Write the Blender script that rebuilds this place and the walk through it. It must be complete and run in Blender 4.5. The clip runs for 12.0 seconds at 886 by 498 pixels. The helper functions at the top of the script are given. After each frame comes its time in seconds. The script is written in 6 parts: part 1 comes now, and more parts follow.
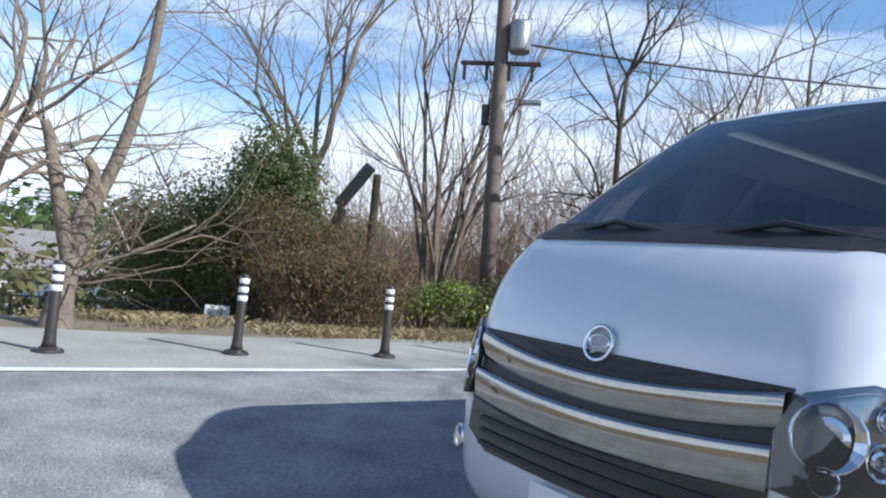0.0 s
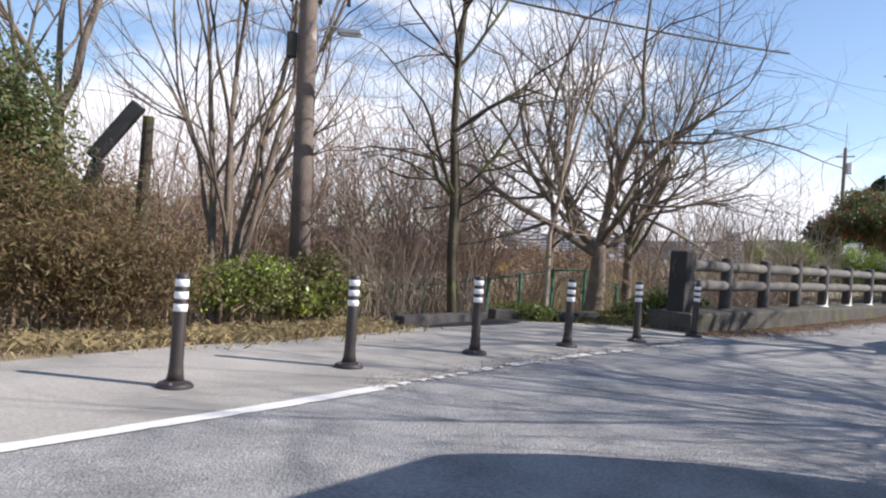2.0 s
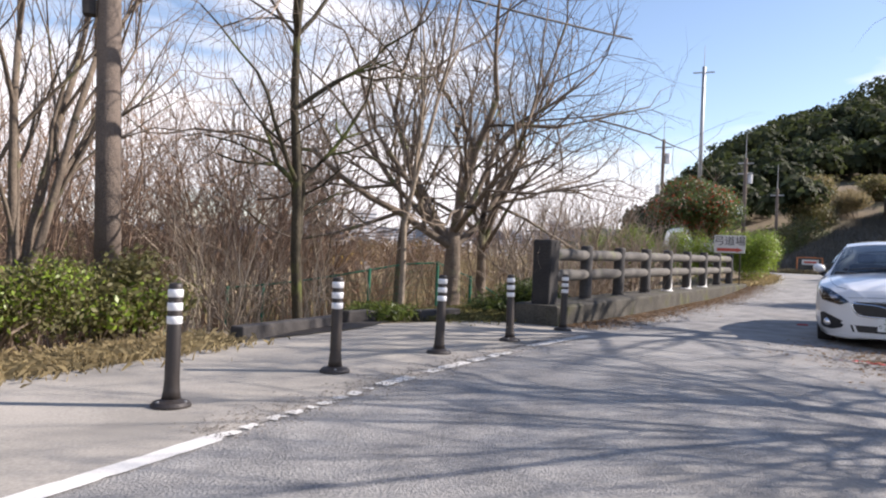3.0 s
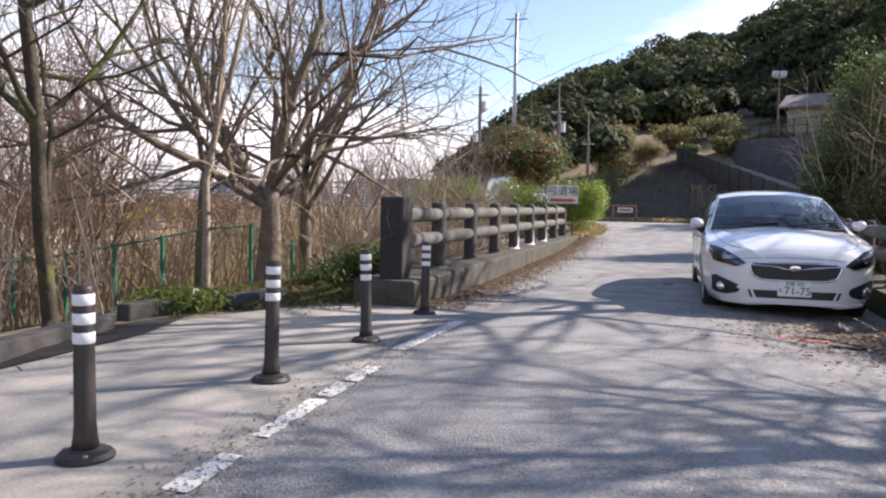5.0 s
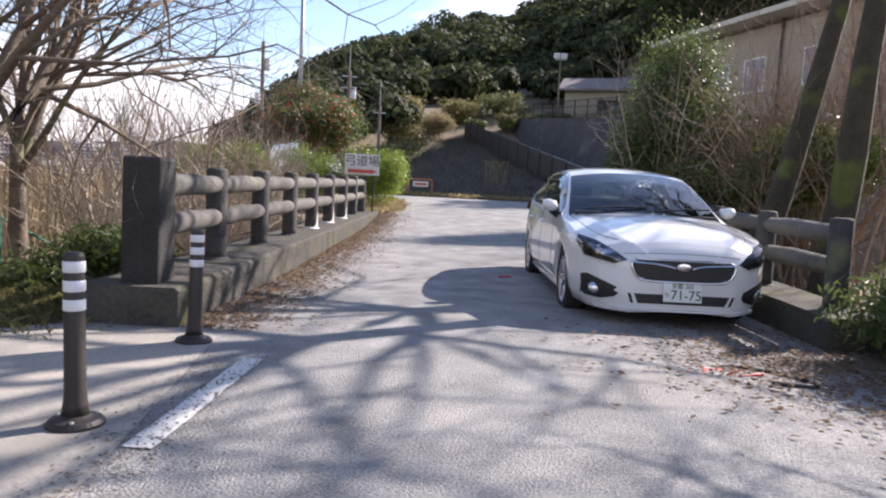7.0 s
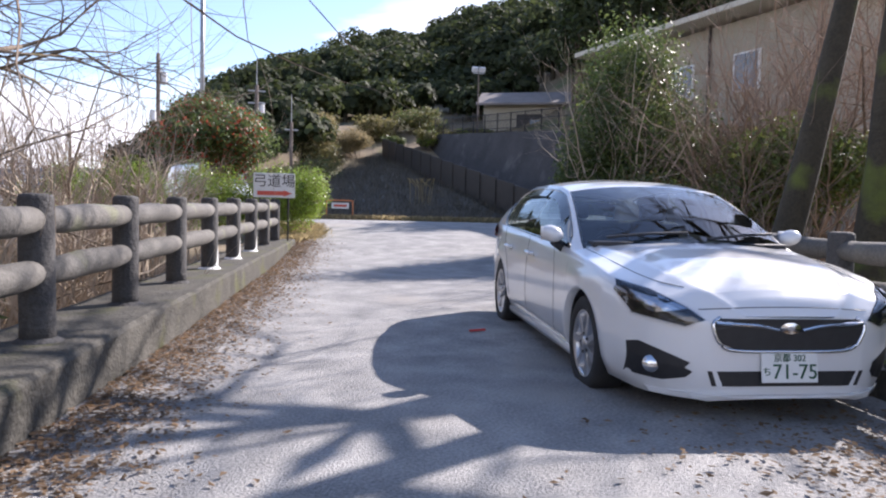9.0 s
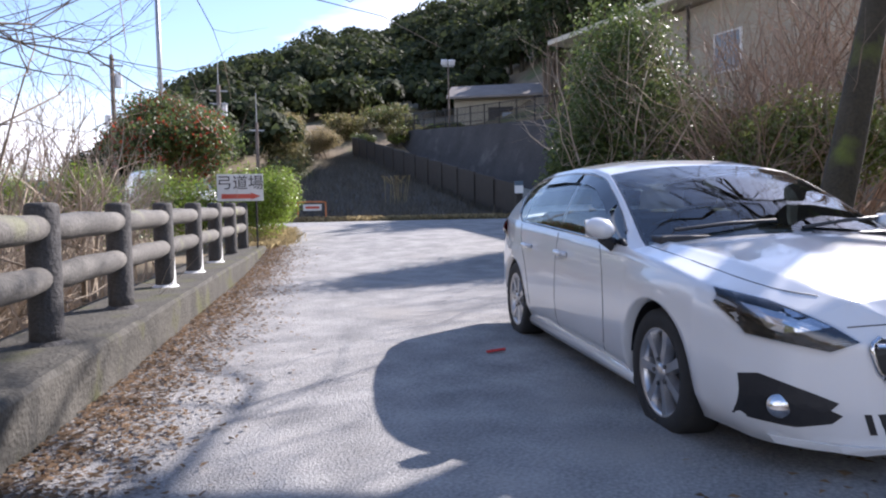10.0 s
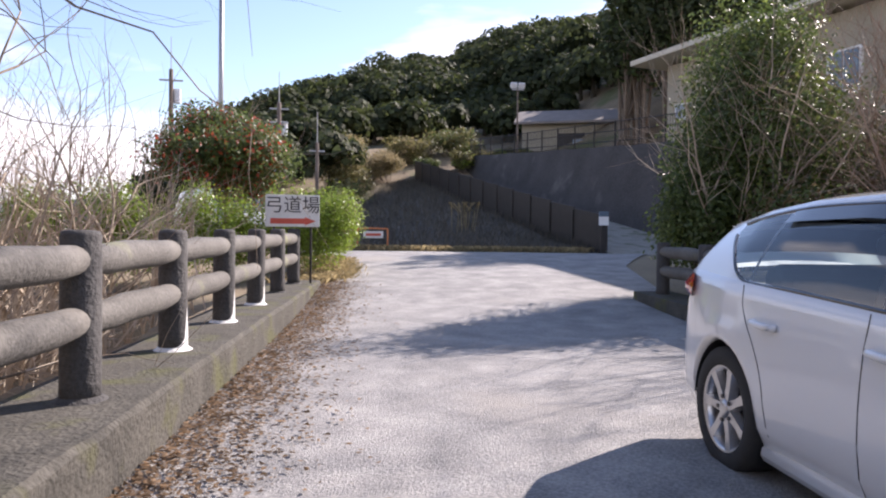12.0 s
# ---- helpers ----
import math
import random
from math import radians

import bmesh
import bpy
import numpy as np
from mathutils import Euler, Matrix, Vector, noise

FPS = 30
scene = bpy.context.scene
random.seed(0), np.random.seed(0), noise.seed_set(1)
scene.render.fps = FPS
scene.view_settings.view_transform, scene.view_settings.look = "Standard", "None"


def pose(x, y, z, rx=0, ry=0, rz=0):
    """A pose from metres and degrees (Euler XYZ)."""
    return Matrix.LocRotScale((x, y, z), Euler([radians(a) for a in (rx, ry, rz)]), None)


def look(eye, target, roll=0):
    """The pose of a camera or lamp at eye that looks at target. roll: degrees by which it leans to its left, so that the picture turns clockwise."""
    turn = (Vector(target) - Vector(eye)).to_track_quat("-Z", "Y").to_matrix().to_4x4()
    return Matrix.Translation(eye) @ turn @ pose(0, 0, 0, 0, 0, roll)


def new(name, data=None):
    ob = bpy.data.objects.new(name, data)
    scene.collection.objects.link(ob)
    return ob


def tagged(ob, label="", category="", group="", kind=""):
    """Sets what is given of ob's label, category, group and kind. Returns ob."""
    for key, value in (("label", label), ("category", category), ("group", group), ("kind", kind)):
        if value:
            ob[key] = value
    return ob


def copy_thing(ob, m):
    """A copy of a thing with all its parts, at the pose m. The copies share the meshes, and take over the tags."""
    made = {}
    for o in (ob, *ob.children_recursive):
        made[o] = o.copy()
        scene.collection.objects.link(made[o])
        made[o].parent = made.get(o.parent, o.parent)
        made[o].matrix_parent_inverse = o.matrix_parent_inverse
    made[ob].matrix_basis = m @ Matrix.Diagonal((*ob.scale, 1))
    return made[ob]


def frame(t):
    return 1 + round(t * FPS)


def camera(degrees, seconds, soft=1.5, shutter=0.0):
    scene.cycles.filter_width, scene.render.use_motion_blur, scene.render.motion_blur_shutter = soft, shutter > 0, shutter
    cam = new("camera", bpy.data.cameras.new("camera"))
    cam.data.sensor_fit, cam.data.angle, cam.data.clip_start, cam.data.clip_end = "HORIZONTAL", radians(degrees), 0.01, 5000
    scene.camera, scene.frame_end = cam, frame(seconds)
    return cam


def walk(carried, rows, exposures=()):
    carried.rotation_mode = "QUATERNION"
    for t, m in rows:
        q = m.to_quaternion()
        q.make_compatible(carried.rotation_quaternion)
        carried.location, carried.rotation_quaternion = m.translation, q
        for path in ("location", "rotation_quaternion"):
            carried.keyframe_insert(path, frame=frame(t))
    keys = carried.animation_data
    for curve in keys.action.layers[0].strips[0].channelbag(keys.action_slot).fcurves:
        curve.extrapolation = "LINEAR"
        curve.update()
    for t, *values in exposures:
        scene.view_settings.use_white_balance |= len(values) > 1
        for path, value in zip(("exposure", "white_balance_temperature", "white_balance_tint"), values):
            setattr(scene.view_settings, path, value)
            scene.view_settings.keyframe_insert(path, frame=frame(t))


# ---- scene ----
cam = camera(62.5, 12.0, soft=2.1)
EXPOSURES = [(0.0, 0.50, 5650, 8), (1.5, 0.58, 6000, 13), (2.5, 0.70, 6600, 17), (3.5, 0.80, 6700, 18), (6.0, 0.97, 6700, 20), (9.0, 1.11, 6350, 20), (11.0, 1.12, 6200, 19), (12.0, 1.08, 6700, 23)]
PATH = [
    (0, (0.916, 0.305, 0.98), (0.651, 2.286, 1.028), 5.7),
    (0.5, (0.576, 0.975, 0.949), (0.416, 2.968, 0.91), 4.7),
    (1, (0.417, 1.614, 0.966), (0.356, 3.613, 0.934), 4.9),
    (1.5, (0.269, 2.252, 0.994), (0.503, 4.235, 0.884), 4.9),
    (2, (0.259, 2.921, 0.999), (0.587, 4.894, 1.004), 4.2),
    (2.5, (0.299, 3.539, 1.016), (0.969, 5.423, 0.998), 3.3),
    (3, (0.361, 4.232, 0.996), (1.118, 6.083, 1.009), 2.5),
    (3.5, (0.46, 4.801, 1.002), (1.355, 6.589, 1.015), 2.9),
    (5.5, (1.503, 7.153, 1.145), (2.83, 8.645, 1.021), 1.7),
    (6, (1.877, 7.679, 1.132), (3.354, 9.023, 1.026), 3.2),
    (6.5, (2.293, 8.208, 1.137), (3.869, 9.429, 0.972), 4.0),
    (8.5, (4.095, 10.023, 1.171), (5.8, 11.063, 1.069), 0.1),
    (9, (4.646, 10.479, 1.184), (6.393, 11.448, 1.081), 1.3),
    (9.5, (5.173, 10.927, 1.169), (6.957, 11.825, 1.074), 1.2),
    (10, (5.677, 11.362, 1.165), (7.459, 12.264, 1.056), -1.1),
    (10.5, (6.198, 11.79, 1.148), (7.986, 12.677, 1.016), -0.1),
    (11, (6.683, 12.223, 1.17), (8.484, 13.076, 0.994), 0.1),
    (11.5, (7.178, 12.635, 1.257), (8.9, 13.649, 1.184), 2.0),
    (12, (7.703, 13.031, 1.258), (9.415, 14.066, 1.225), 0.6),
]
walk(cam, [(t, look(eye, target, roll)) for t, eye, target, roll in PATH], EXPOSURES)


# world, sun and exposure
SUN_TO = Vector((0.957, -0.29, 0.0)).normalized() * math.cos(radians(34)) + Vector((0, 0, math.sin(radians(34))))
world = bpy.data.worlds.new("sky")
scene.world = world
world.use_nodes = True
wt = world.node_tree
wt.nodes.clear()
w_out = wt.nodes.new("ShaderNodeOutputWorld")
w_bg = wt.nodes.new("ShaderNodeBackground")
w_sky = wt.nodes.new("ShaderNodeTexSky")
w_sky.sky_type, w_sky.sun_disc = "NISHITA", False
w_sky.sun_elevation = radians(34)
w_sky.sun_rotation = math.atan2(SUN_TO.x, SUN_TO.y)
w_sky.dust_density, w_sky.ozone_density = 0.3, 1.8
w_bg.inputs["Strength"].default_value = 0.12
w_co = wt.nodes.new("ShaderNodeTexCoord")
w_map = wt.nodes.new("ShaderNodeMapping")
w_map.inputs["Scale"].default_value = (1.2, 1.2, 5.0)
w_noise = wt.nodes.new("ShaderNodeTexNoise")
w_noise.inputs["Scale"].default_value, w_noise.inputs["Detail"].default_value = 1.7, 7.0
w_ramp = wt.nodes.new("ShaderNodeValToRGB")
w_ramp.color_ramp.elements[0].position, w_ramp.color_ramp.elements[1].position = 0.505, 0.67
w_mix = wt.nodes.new("ShaderNodeMix")
w_mix.data_type = "RGBA"
w_mix.inputs[7].default_value = (6.8, 6.95, 7.2, 1)
wt.links.new(w_co.outputs["Generated"], w_map.inputs["Vector"])
wt.links.new(w_map.outputs["Vector"], w_noise.inputs["Vector"])
w_sep, w_low, w_add = (wt.nodes.new("ShaderNode" + k) for k in ("SeparateXYZ", "MapRange", "Math"))
w_low.inputs[1].default_value, w_low.inputs[2].default_value, w_low.inputs[3].default_value, w_low.inputs[4].default_value = 0.0, 0.6, 0.23, -0.16
w_add.operation = "ADD"
wt.links.new(w_co.outputs["Generated"], w_sep.inputs[0])
wt.links.new(w_sep.outputs["Z"], w_low.inputs[0])
wt.links.new(w_low.outputs[0], w_add.inputs[0])
wt.links.new(w_noise.outputs["Fac"], w_add.inputs[1])
wt.links.new(w_add.outputs[0], w_ramp.inputs["Fac"])
wt.links.new(w_ramp.outputs["Color"], w_mix.inputs[0])
wt.links.new(w_sky.outputs["Color"], w_mix.inputs[6])
wt.links.new(w_mix.outputs[2], w_bg.inputs["Color"])
wt.links.new(w_bg.outputs["Background"], w_out.inputs["Surface"])

sun = new("sun", bpy.data.lights.new("sun", "SUN"))
sun.data.energy, sun.data.angle, sun.data.color = 5.0, radians(0.53), (1.0, 0.95, 0.87)
sun.matrix_world = look(SUN_TO * 60, (0, 0, 0))
tagged(sun, "low winter sun", "sun", kind="structure")


# ---- materials ----
def material(name, a, b=None, rough=0.8, metal=0.0, scale=3.0, fine=40.0, bump=0.0, bump_scale=60.0, coat=0.0, island=0.0, stain=None, lo=0.35, hi=0.65):
    """Two colours mixed by coarse and fine noise at real size, relief, gloss, optional stain and per-island variation."""
    m = bpy.data.materials.new(name)
    m.use_nodes = True
    t = m.node_tree
    p = t.nodes["Principled BSDF"]
    b = b or tuple(c * 0.75 for c in a)
    geo = t.nodes.new("ShaderNodeNewGeometry")
    n1, n2, add, ramp, mix = (t.nodes.new("ShaderNode" + k) for k in ("TexNoise", "TexNoise", "Math", "ValToRGB", "Mix"))
    n1.inputs["Scale"].default_value, n1.inputs["Detail"].default_value = scale, 5
    n2.inputs["Scale"].default_value, n2.inputs["Detail"].default_value = fine, 3
    t.links.new(geo.outputs["Position"], n1.inputs["Vector"])
    t.links.new(geo.outputs["Position"], n2.inputs["Vector"])
    add.operation = "MULTIPLY_ADD"
    add.inputs[1].default_value = 0.5
    t.links.new(n2.outputs["Fac"], add.inputs[0])
    half = t.nodes.new("ShaderNodeMath")
    half.operation, half.inputs[1].default_value = "MULTIPLY", 0.5
    t.links.new(n1.outputs["Fac"], half.inputs[0])
    t.links.new(half.outputs[0], add.inputs[2])
    ramp.color_ramp.elements[0].position, ramp.color_ramp.elements[1].position = lo, hi
    t.links.new(add.outputs[0], ramp.inputs["Fac"])
    mix.data_type = "RGBA"
    mix.inputs[6].default_value, mix.inputs[7].default_value = (*a, 1), (*b, 1)
    t.links.new(ramp.outputs["Color"], mix.inputs[0])
    colour = mix.outputs[2]
    if stain:
        n3, r3, m3 = (t.nodes.new("ShaderNode" + k) for k in ("TexNoise", "ValToRGB", "Mix"))
        n3.inputs["Scale"].default_value, n3.inputs["Detail"].default_value = stain[1], 6
        r3.color_ramp.elements[0].position, r3.color_ramp.elements[1].position = stain[2], stain[2] + 0.12
        m3.data_type = "RGBA"
        m3.inputs[7].default_value = (*stain[0], 1)
        t.links.new(geo.outputs["Position"], n3.inputs["Vector"])
        t.links.new(n3.outputs["Fac"], r3.inputs["Fac"])
        t.links.new(r3.outputs["Color"], m3.inputs[0])
        t.links.new(colour, m3.inputs[6])
        colour = m3.outputs[2]
    if island:
        hsv = t.nodes.new("ShaderNodeHueSaturation")
        rng = t.nodes.new("ShaderNodeMapRange")
        rng.inputs[3].default_value, rng.inputs[4].default_value = 1 - island, 1 + island
        t.links.new(geo.outputs["Random Per Island"], rng.inputs[0])
        t.links.new(rng.outputs[0], hsv.inputs["Value"])
        t.links.new(colour, hsv.inputs["Color"])
        colour = hsv.outputs["Color"]
    t.links.new(colour, p.inputs["Base Color"])
    p.inputs["Roughness"].default_value, p.inputs["Metallic"].default_value = rough, metal
    p.inputs["Coat Weight"].default_value = coat
    p.inputs["Coat Roughness"].default_value = 0.04
    if bump:
        nb, bp = t.nodes.new("ShaderNodeTexNoise"), t.nodes.new("ShaderNodeBump")
        nb.inputs["Scale"].default_value, nb.inputs["Detail"].default_value = bump_scale, 4
        bp.inputs["Strength"].default_value, bp.inputs["Distance"].default_value = bump, min(0.02, 1.2 / bump_scale)
        t.links.new(geo.outputs["Position"], nb.inputs["Vector"])
        t.links.new(nb.outputs["Fac"], bp.inputs["Height"])
        t.links.new(bp.outputs["Normal"], p.inputs["Normal"])
    return m


def leafy(name, a, b, gloss=0.45):
    """Leaves: colour by island, a little light let through."""
    m = material(name, a, b, rough=gloss, scale=1.2, fine=9.0, island=0.35)
    t = m.node_tree
    p = t.nodes["Principled BSDF"]
    tr, mx, out = t.nodes.new("ShaderNodeBsdfTranslucent"), t.nodes.new("ShaderNodeMixShader"), t.nodes["Material Output"]
    t.links.new(p.inputs["Base Color"].links[0].from_socket, tr.inputs["Color"])
    mx.inputs[0].default_value = 0.45
    t.links.new(p.outputs[0], mx.inputs[1])
    t.links.new(tr.outputs[0], mx.inputs[2])
    t.links.new(mx.outputs[0], out.inputs["Surface"])
    return m


def glass(name, tint=(0.75, 0.85, 0.85), see=0.55):
    m = bpy.data.materials.new(name)
    m.use_nodes = True
    t = m.node_tree
    p, out = t.nodes["Principled BSDF"], t.nodes["Material Output"]
    tr, gl, mx, fr, ad = (t.nodes.new("ShaderNode" + k) for k in ("BsdfTransparent", "BsdfGlossy", "MixShader", "Fresnel", "Math"))
    tr.inputs["Color"].default_value = (*(c * see for c in tint), 1)
    gl.inputs["Roughness"].default_value = 0.01
    gl.inputs["Color"].default_value = (0.95, 0.97, 1, 1)
    fr.inputs["IOR"].default_value = 1.52
    ad.operation, ad.inputs[1].default_value = "ADD", 0.03
    t.links.new(fr.outputs[0], ad.inputs[0])
    t.links.new(ad.outputs[0], mx.inputs[0])
    t.links.new(tr.outputs[0], mx.inputs[1])
    t.links.new(gl.outputs[0], mx.inputs[2])
    t.links.new(mx.outputs[0], out.inputs["Surface"])
    t.nodes.remove(p)
    return m


M_ASPHALT = material("asphalt", (0.38, 0.37, 0.352), (0.18, 0.178, 0.175), 0.85, scale=2.2, fine=48, bump=0.9, bump_scale=75, stain=((0.33, 0.31, 0.28), 0.45, 0.60), lo=0.36, hi=0.62)
M_PAVE = material("pavement_asphalt", (0.42, 0.388, 0.342), (0.25, 0.235, 0.208), 0.9, scale=0.9, fine=55, bump=0.4, bump_scale=200, stain=((0.25, 0.235, 0.21), 0.9, 0.56))
M_EARTH = material("earth", (0.16, 0.12, 0.08), (0.26, 0.21, 0.13), 0.95, scale=0.6, fine=14, bump=0.9, bump_scale=18, stain=((0.11, 0.12, 0.05), 0.35, 0.55))
M_FIELD = material("dry_grass_field", (0.42, 0.33, 0.17), (0.30, 0.22, 0.11), 0.95, scale=0.08, fine=1.5, bump=0.5, bump_scale=4)
M_LINE = material("road_paint", (0.80, 0.79, 0.75), (0.62, 0.60, 0.56), 0.7, scale=4, fine=60, bump=0.3, bump_scale=120)
M_CONC = material("concrete", (0.36, 0.34, 0.29), (0.24, 0.22, 0.18), 0.9, scale=2.5, fine=35, bump=0.5, bump_scale=50, stain=((0.10, 0.12, 0.05), 1.6, 0.56))
M_MOSS = material("mossy_concrete", (0.10, 0.093, 0.078), (0.045, 0.042, 0.034), 0.95, scale=3, fine=30, bump=0.9, bump_scale=35, stain=((0.085, 0.085, 0.038), 2.2, 0.54))
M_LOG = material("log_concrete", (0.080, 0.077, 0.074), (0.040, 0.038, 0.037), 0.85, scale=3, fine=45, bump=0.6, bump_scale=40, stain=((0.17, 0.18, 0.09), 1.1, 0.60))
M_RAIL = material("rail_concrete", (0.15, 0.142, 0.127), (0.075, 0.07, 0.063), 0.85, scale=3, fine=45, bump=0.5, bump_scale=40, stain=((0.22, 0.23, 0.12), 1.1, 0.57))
M_POST = material("near_black_post", (0.045, 0.042, 0.04), (0.025, 0.023, 0.022), 0.85, scale=3, fine=45, bump=0.6, bump_scale=40)
M_WHITE = material("white_paint", (0.8, 0.8, 0.78), (0.7, 0.7, 0.67), 0.6, scale=5, fine=60)
M_BOLLARD = material("brown_plastic", (0.042, 0.034, 0.03), (0.03, 0.025, 0.023), 0.5, scale=6, fine=60, bump=0.1, stain=((0.10, 0.09, 0.08), 3.0, 0.64))
M_REFLECT = material("reflective_white", (0.82, 0.83, 0.84), (0.72, 0.73, 0.74), 0.35, scale=8, fine=90)
M_BARK = material("bark", (0.23, 0.185, 0.14), (0.115, 0.09, 0.07), 0.95, scale=5, fine=40, bump=1.0, bump_scale=22, stain=((0.15, 0.16, 0.07), 2.2, 0.58))
M_BARK_DARK = material("mossy_bark", (0.075, 0.062, 0.04), (0.04, 0.034, 0.022), 0.95, scale=4, fine=30, bump=1.0, bump_scale=18, stain=((0.11, 0.13, 0.03), 1.5, 0.56))
M_BARK_PALE = material("pale_bark", (0.34, 0.28, 0.21), (0.19, 0.15, 0.11), 0.9, scale=4, fine=30, bump=0.8, bump_scale=25)
M_TWIG = material("twigs", (0.27, 0.21, 0.155), (0.16, 0.12, 0.09), 0.9, scale=1.0, fine=10, island=0.25)
M_TWIG_RED = material("brown_twigs", (0.40, 0.29, 0.21), (0.26, 0.18, 0.13), 0.9, scale=0.6, fine=6, island=0.3)
M_TWIG_PALE = material("pale_twigs", (0.50, 0.42, 0.32), (0.32, 0.25, 0.19), 0.9, scale=0.6, fine=6, island=0.3)
M_POLE = material("wooden_pole", (0.20, 0.16, 0.13), (0.12, 0.095, 0.08), 0.9, scale=3, fine=40, bump=0.5, bump_scale=40, stain=((0.42, 0.38, 0.33), 2.0, 0.60))
M_METAL = material("grey_metal", (0.38, 0.39, 0.40), (0.30, 0.31, 0.32), 0.45, 0.6, scale=4, fine=40)
M_DARK = material("dark_metal", (0.025, 0.022, 0.02), (0.04, 0.034, 0.03), 0.6, 0.2, scale=4, fine=30)
M_CABLE = material("cable_rubber", (0.03, 0.03, 0.032), None, 0.6)
L_FOREST = leafy("forest_leaves", (0.034, 0.050, 0.018), (0.070, 0.082, 0.030), 0.75)
L_EVER = leafy("evergreen_leaves", (0.075, 0.12, 0.032), (0.12, 0.15, 0.05), 0.5)
L_BRIGHT = leafy("bright_leaves", (0.28, 0.38, 0.05), (0.18, 0.26, 0.04), 0.4)
L_BROWN = leafy("brown_leaves", (0.20, 0.135, 0.06), (0.12, 0.085, 0.04), 0.7)
L_OLIVE = leafy("olive_leaves", (0.13, 0.13, 0.045), (0.19, 0.17, 0.07), 0.6)
L_RED = leafy("red_leaves", (0.42, 0.05, 0.03), (0.26, 0.07, 0.03), 0.5)
L_DRY = leafy("dry_grass", (0.38, 0.31, 0.17), (0.27, 0.21, 0.11), 0.8)
L_BAMBOO = leafy("bamboo_grass_leaves", (0.10, 0.15, 0.03), (0.20, 0.23, 0.06), 0.4)
L_LITTER = leafy("fallen_leaves", (0.26, 0.165, 0.09), (0.15, 0.10, 0.058), 0.8)
L_DEAD = leafy("dead_grass", (0.17, 0.152, 0.12), (0.10, 0.09, 0.07), 0.9)
M_CARPAINT = material("pearl_white_paint", (0.80, 0.80, 0.79), (0.76, 0.765, 0.77), 0.28, 0.0, scale=2, fine=300, coat=1.0)
M_VANPAINT = material("silver_white_paint", (0.72, 0.73, 0.74), (0.67, 0.68, 0.70), 0.3, 0.15, scale=2, fine=300, coat=1.0)
M_CHROME = material("chrome", (0.72, 0.73, 0.75), (0.66, 0.67, 0.69), 0.08, 1.0)
M_SMOKE = material("smoked_chrome", (0.40, 0.385, 0.365), (0.34, 0.325, 0.31), 0.06, 1.0)
M_BLACK = material("black_plastic", (0.018, 0.018, 0.02), (0.028, 0.028, 0.03), 0.5, scale=20, fine=200)
M_GLOSSBLACK = material("gloss_black", (0.012, 0.012, 0.014), None, 0.12, coat=0.6)
M_TYRE = material("tyre_rubber", (0.022, 0.022, 0.022), (0.035, 0.033, 0.031), 0.85, scale=15, fine=120)
M_ALLOY = material("alloy", (0.58, 0.58, 0.59), (0.50, 0.50, 0.51), 0.28, 0.85, scale=8, fine=80)
M_DISC = material("brake_disc", (0.20, 0.19, 0.18), (0.12, 0.11, 0.10), 0.45, 0.9)
M_REDLENS = material("red_lens", (0.55, 0.015, 0.02), (0.45, 0.01, 0.015), 0.1, coat=1.0)
M_SEAT = material("seat_cloth", (0.05, 0.05, 0.055), (0.03, 0.03, 0.033), 0.9, scale=30, fine=200)
M_PLATE = material("plate_white", (0.80, 0.81, 0.79), (0.76, 0.77, 0.75), 0.5)
M_GREENINK = material("plate_green", (0.01, 0.09, 0.045), None, 0.5)
M_GLASS = glass("car_glass", (0.78, 0.90, 0.90), 0.80)
M_LENS = glass("clear_lens", (0.95, 0.97, 1.0), 0.92)
M_SIGN = material("sign_board", (0.72, 0.72, 0.69), (0.60, 0.60, 0.57), 0.6, scale=3, fine=40, stain=((0.5, 0.48, 0.43), 4, 0.62))
M_INK = material("sign_ink", (0.03, 0.03, 0.03), None, 0.6)
M_REDINK = material("sign_red", (0.62, 0.10, 0.06), (0.5, 0.08, 0.05), 0.6)
M_ORANGE = material("orange_paint", (0.62, 0.22, 0.07), (0.5, 0.17, 0.06), 0.6)
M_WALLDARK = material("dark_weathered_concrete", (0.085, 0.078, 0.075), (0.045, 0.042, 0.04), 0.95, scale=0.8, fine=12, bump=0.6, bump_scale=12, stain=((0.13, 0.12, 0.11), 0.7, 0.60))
M_SLOPE = material("dead_grass_slope", (0.125, 0.113, 0.092), (0.06, 0.054, 0.045), 0.95, scale=0.6, fine=9, bump=0.8, bump_scale=9)
M_PLASTER = material("beige_plaster", (0.40, 0.36, 0.28), (0.33, 0.30, 0.23), 0.9, scale=1, fine=20, bump=0.2)
M_ROOF = material("grey_roof", (0.27, 0.24, 0.22), (0.19, 0.17, 0.16), 0.85, scale=1.5, fine=14, bump=0.4, bump_scale=10)
M_GREENFENCE = material("green_fence_paint", (0.03, 0.22, 0.14), (0.02, 0.16, 0.10), 0.5)
M_WIN = material("window_glass", (0.16, 0.22, 0.28), (0.10, 0.14, 0.18), 0.08)
M_CITY = material("far_buildings", (0.78, 0.78, 0.80), (0.66, 0.65, 0.66), 0.9, scale=0.02, fine=0.2, island=0.25)
# distance haze is mixed into this blue-grey base colour
M_FAR = material("hazed_mountain", (0.16, 0.21, 0.28), (0.20, 0.25, 0.31), 1.0, scale=0.002, fine=0.02)
M_REDCABLE = material("red_rope", (0.60, 0.05, 0.05), (0.5, 0.04, 0.04), 0.6)
M_YELLOW = material("yellow_machine", (0.60, 0.40, 0.03), None, 0.5)


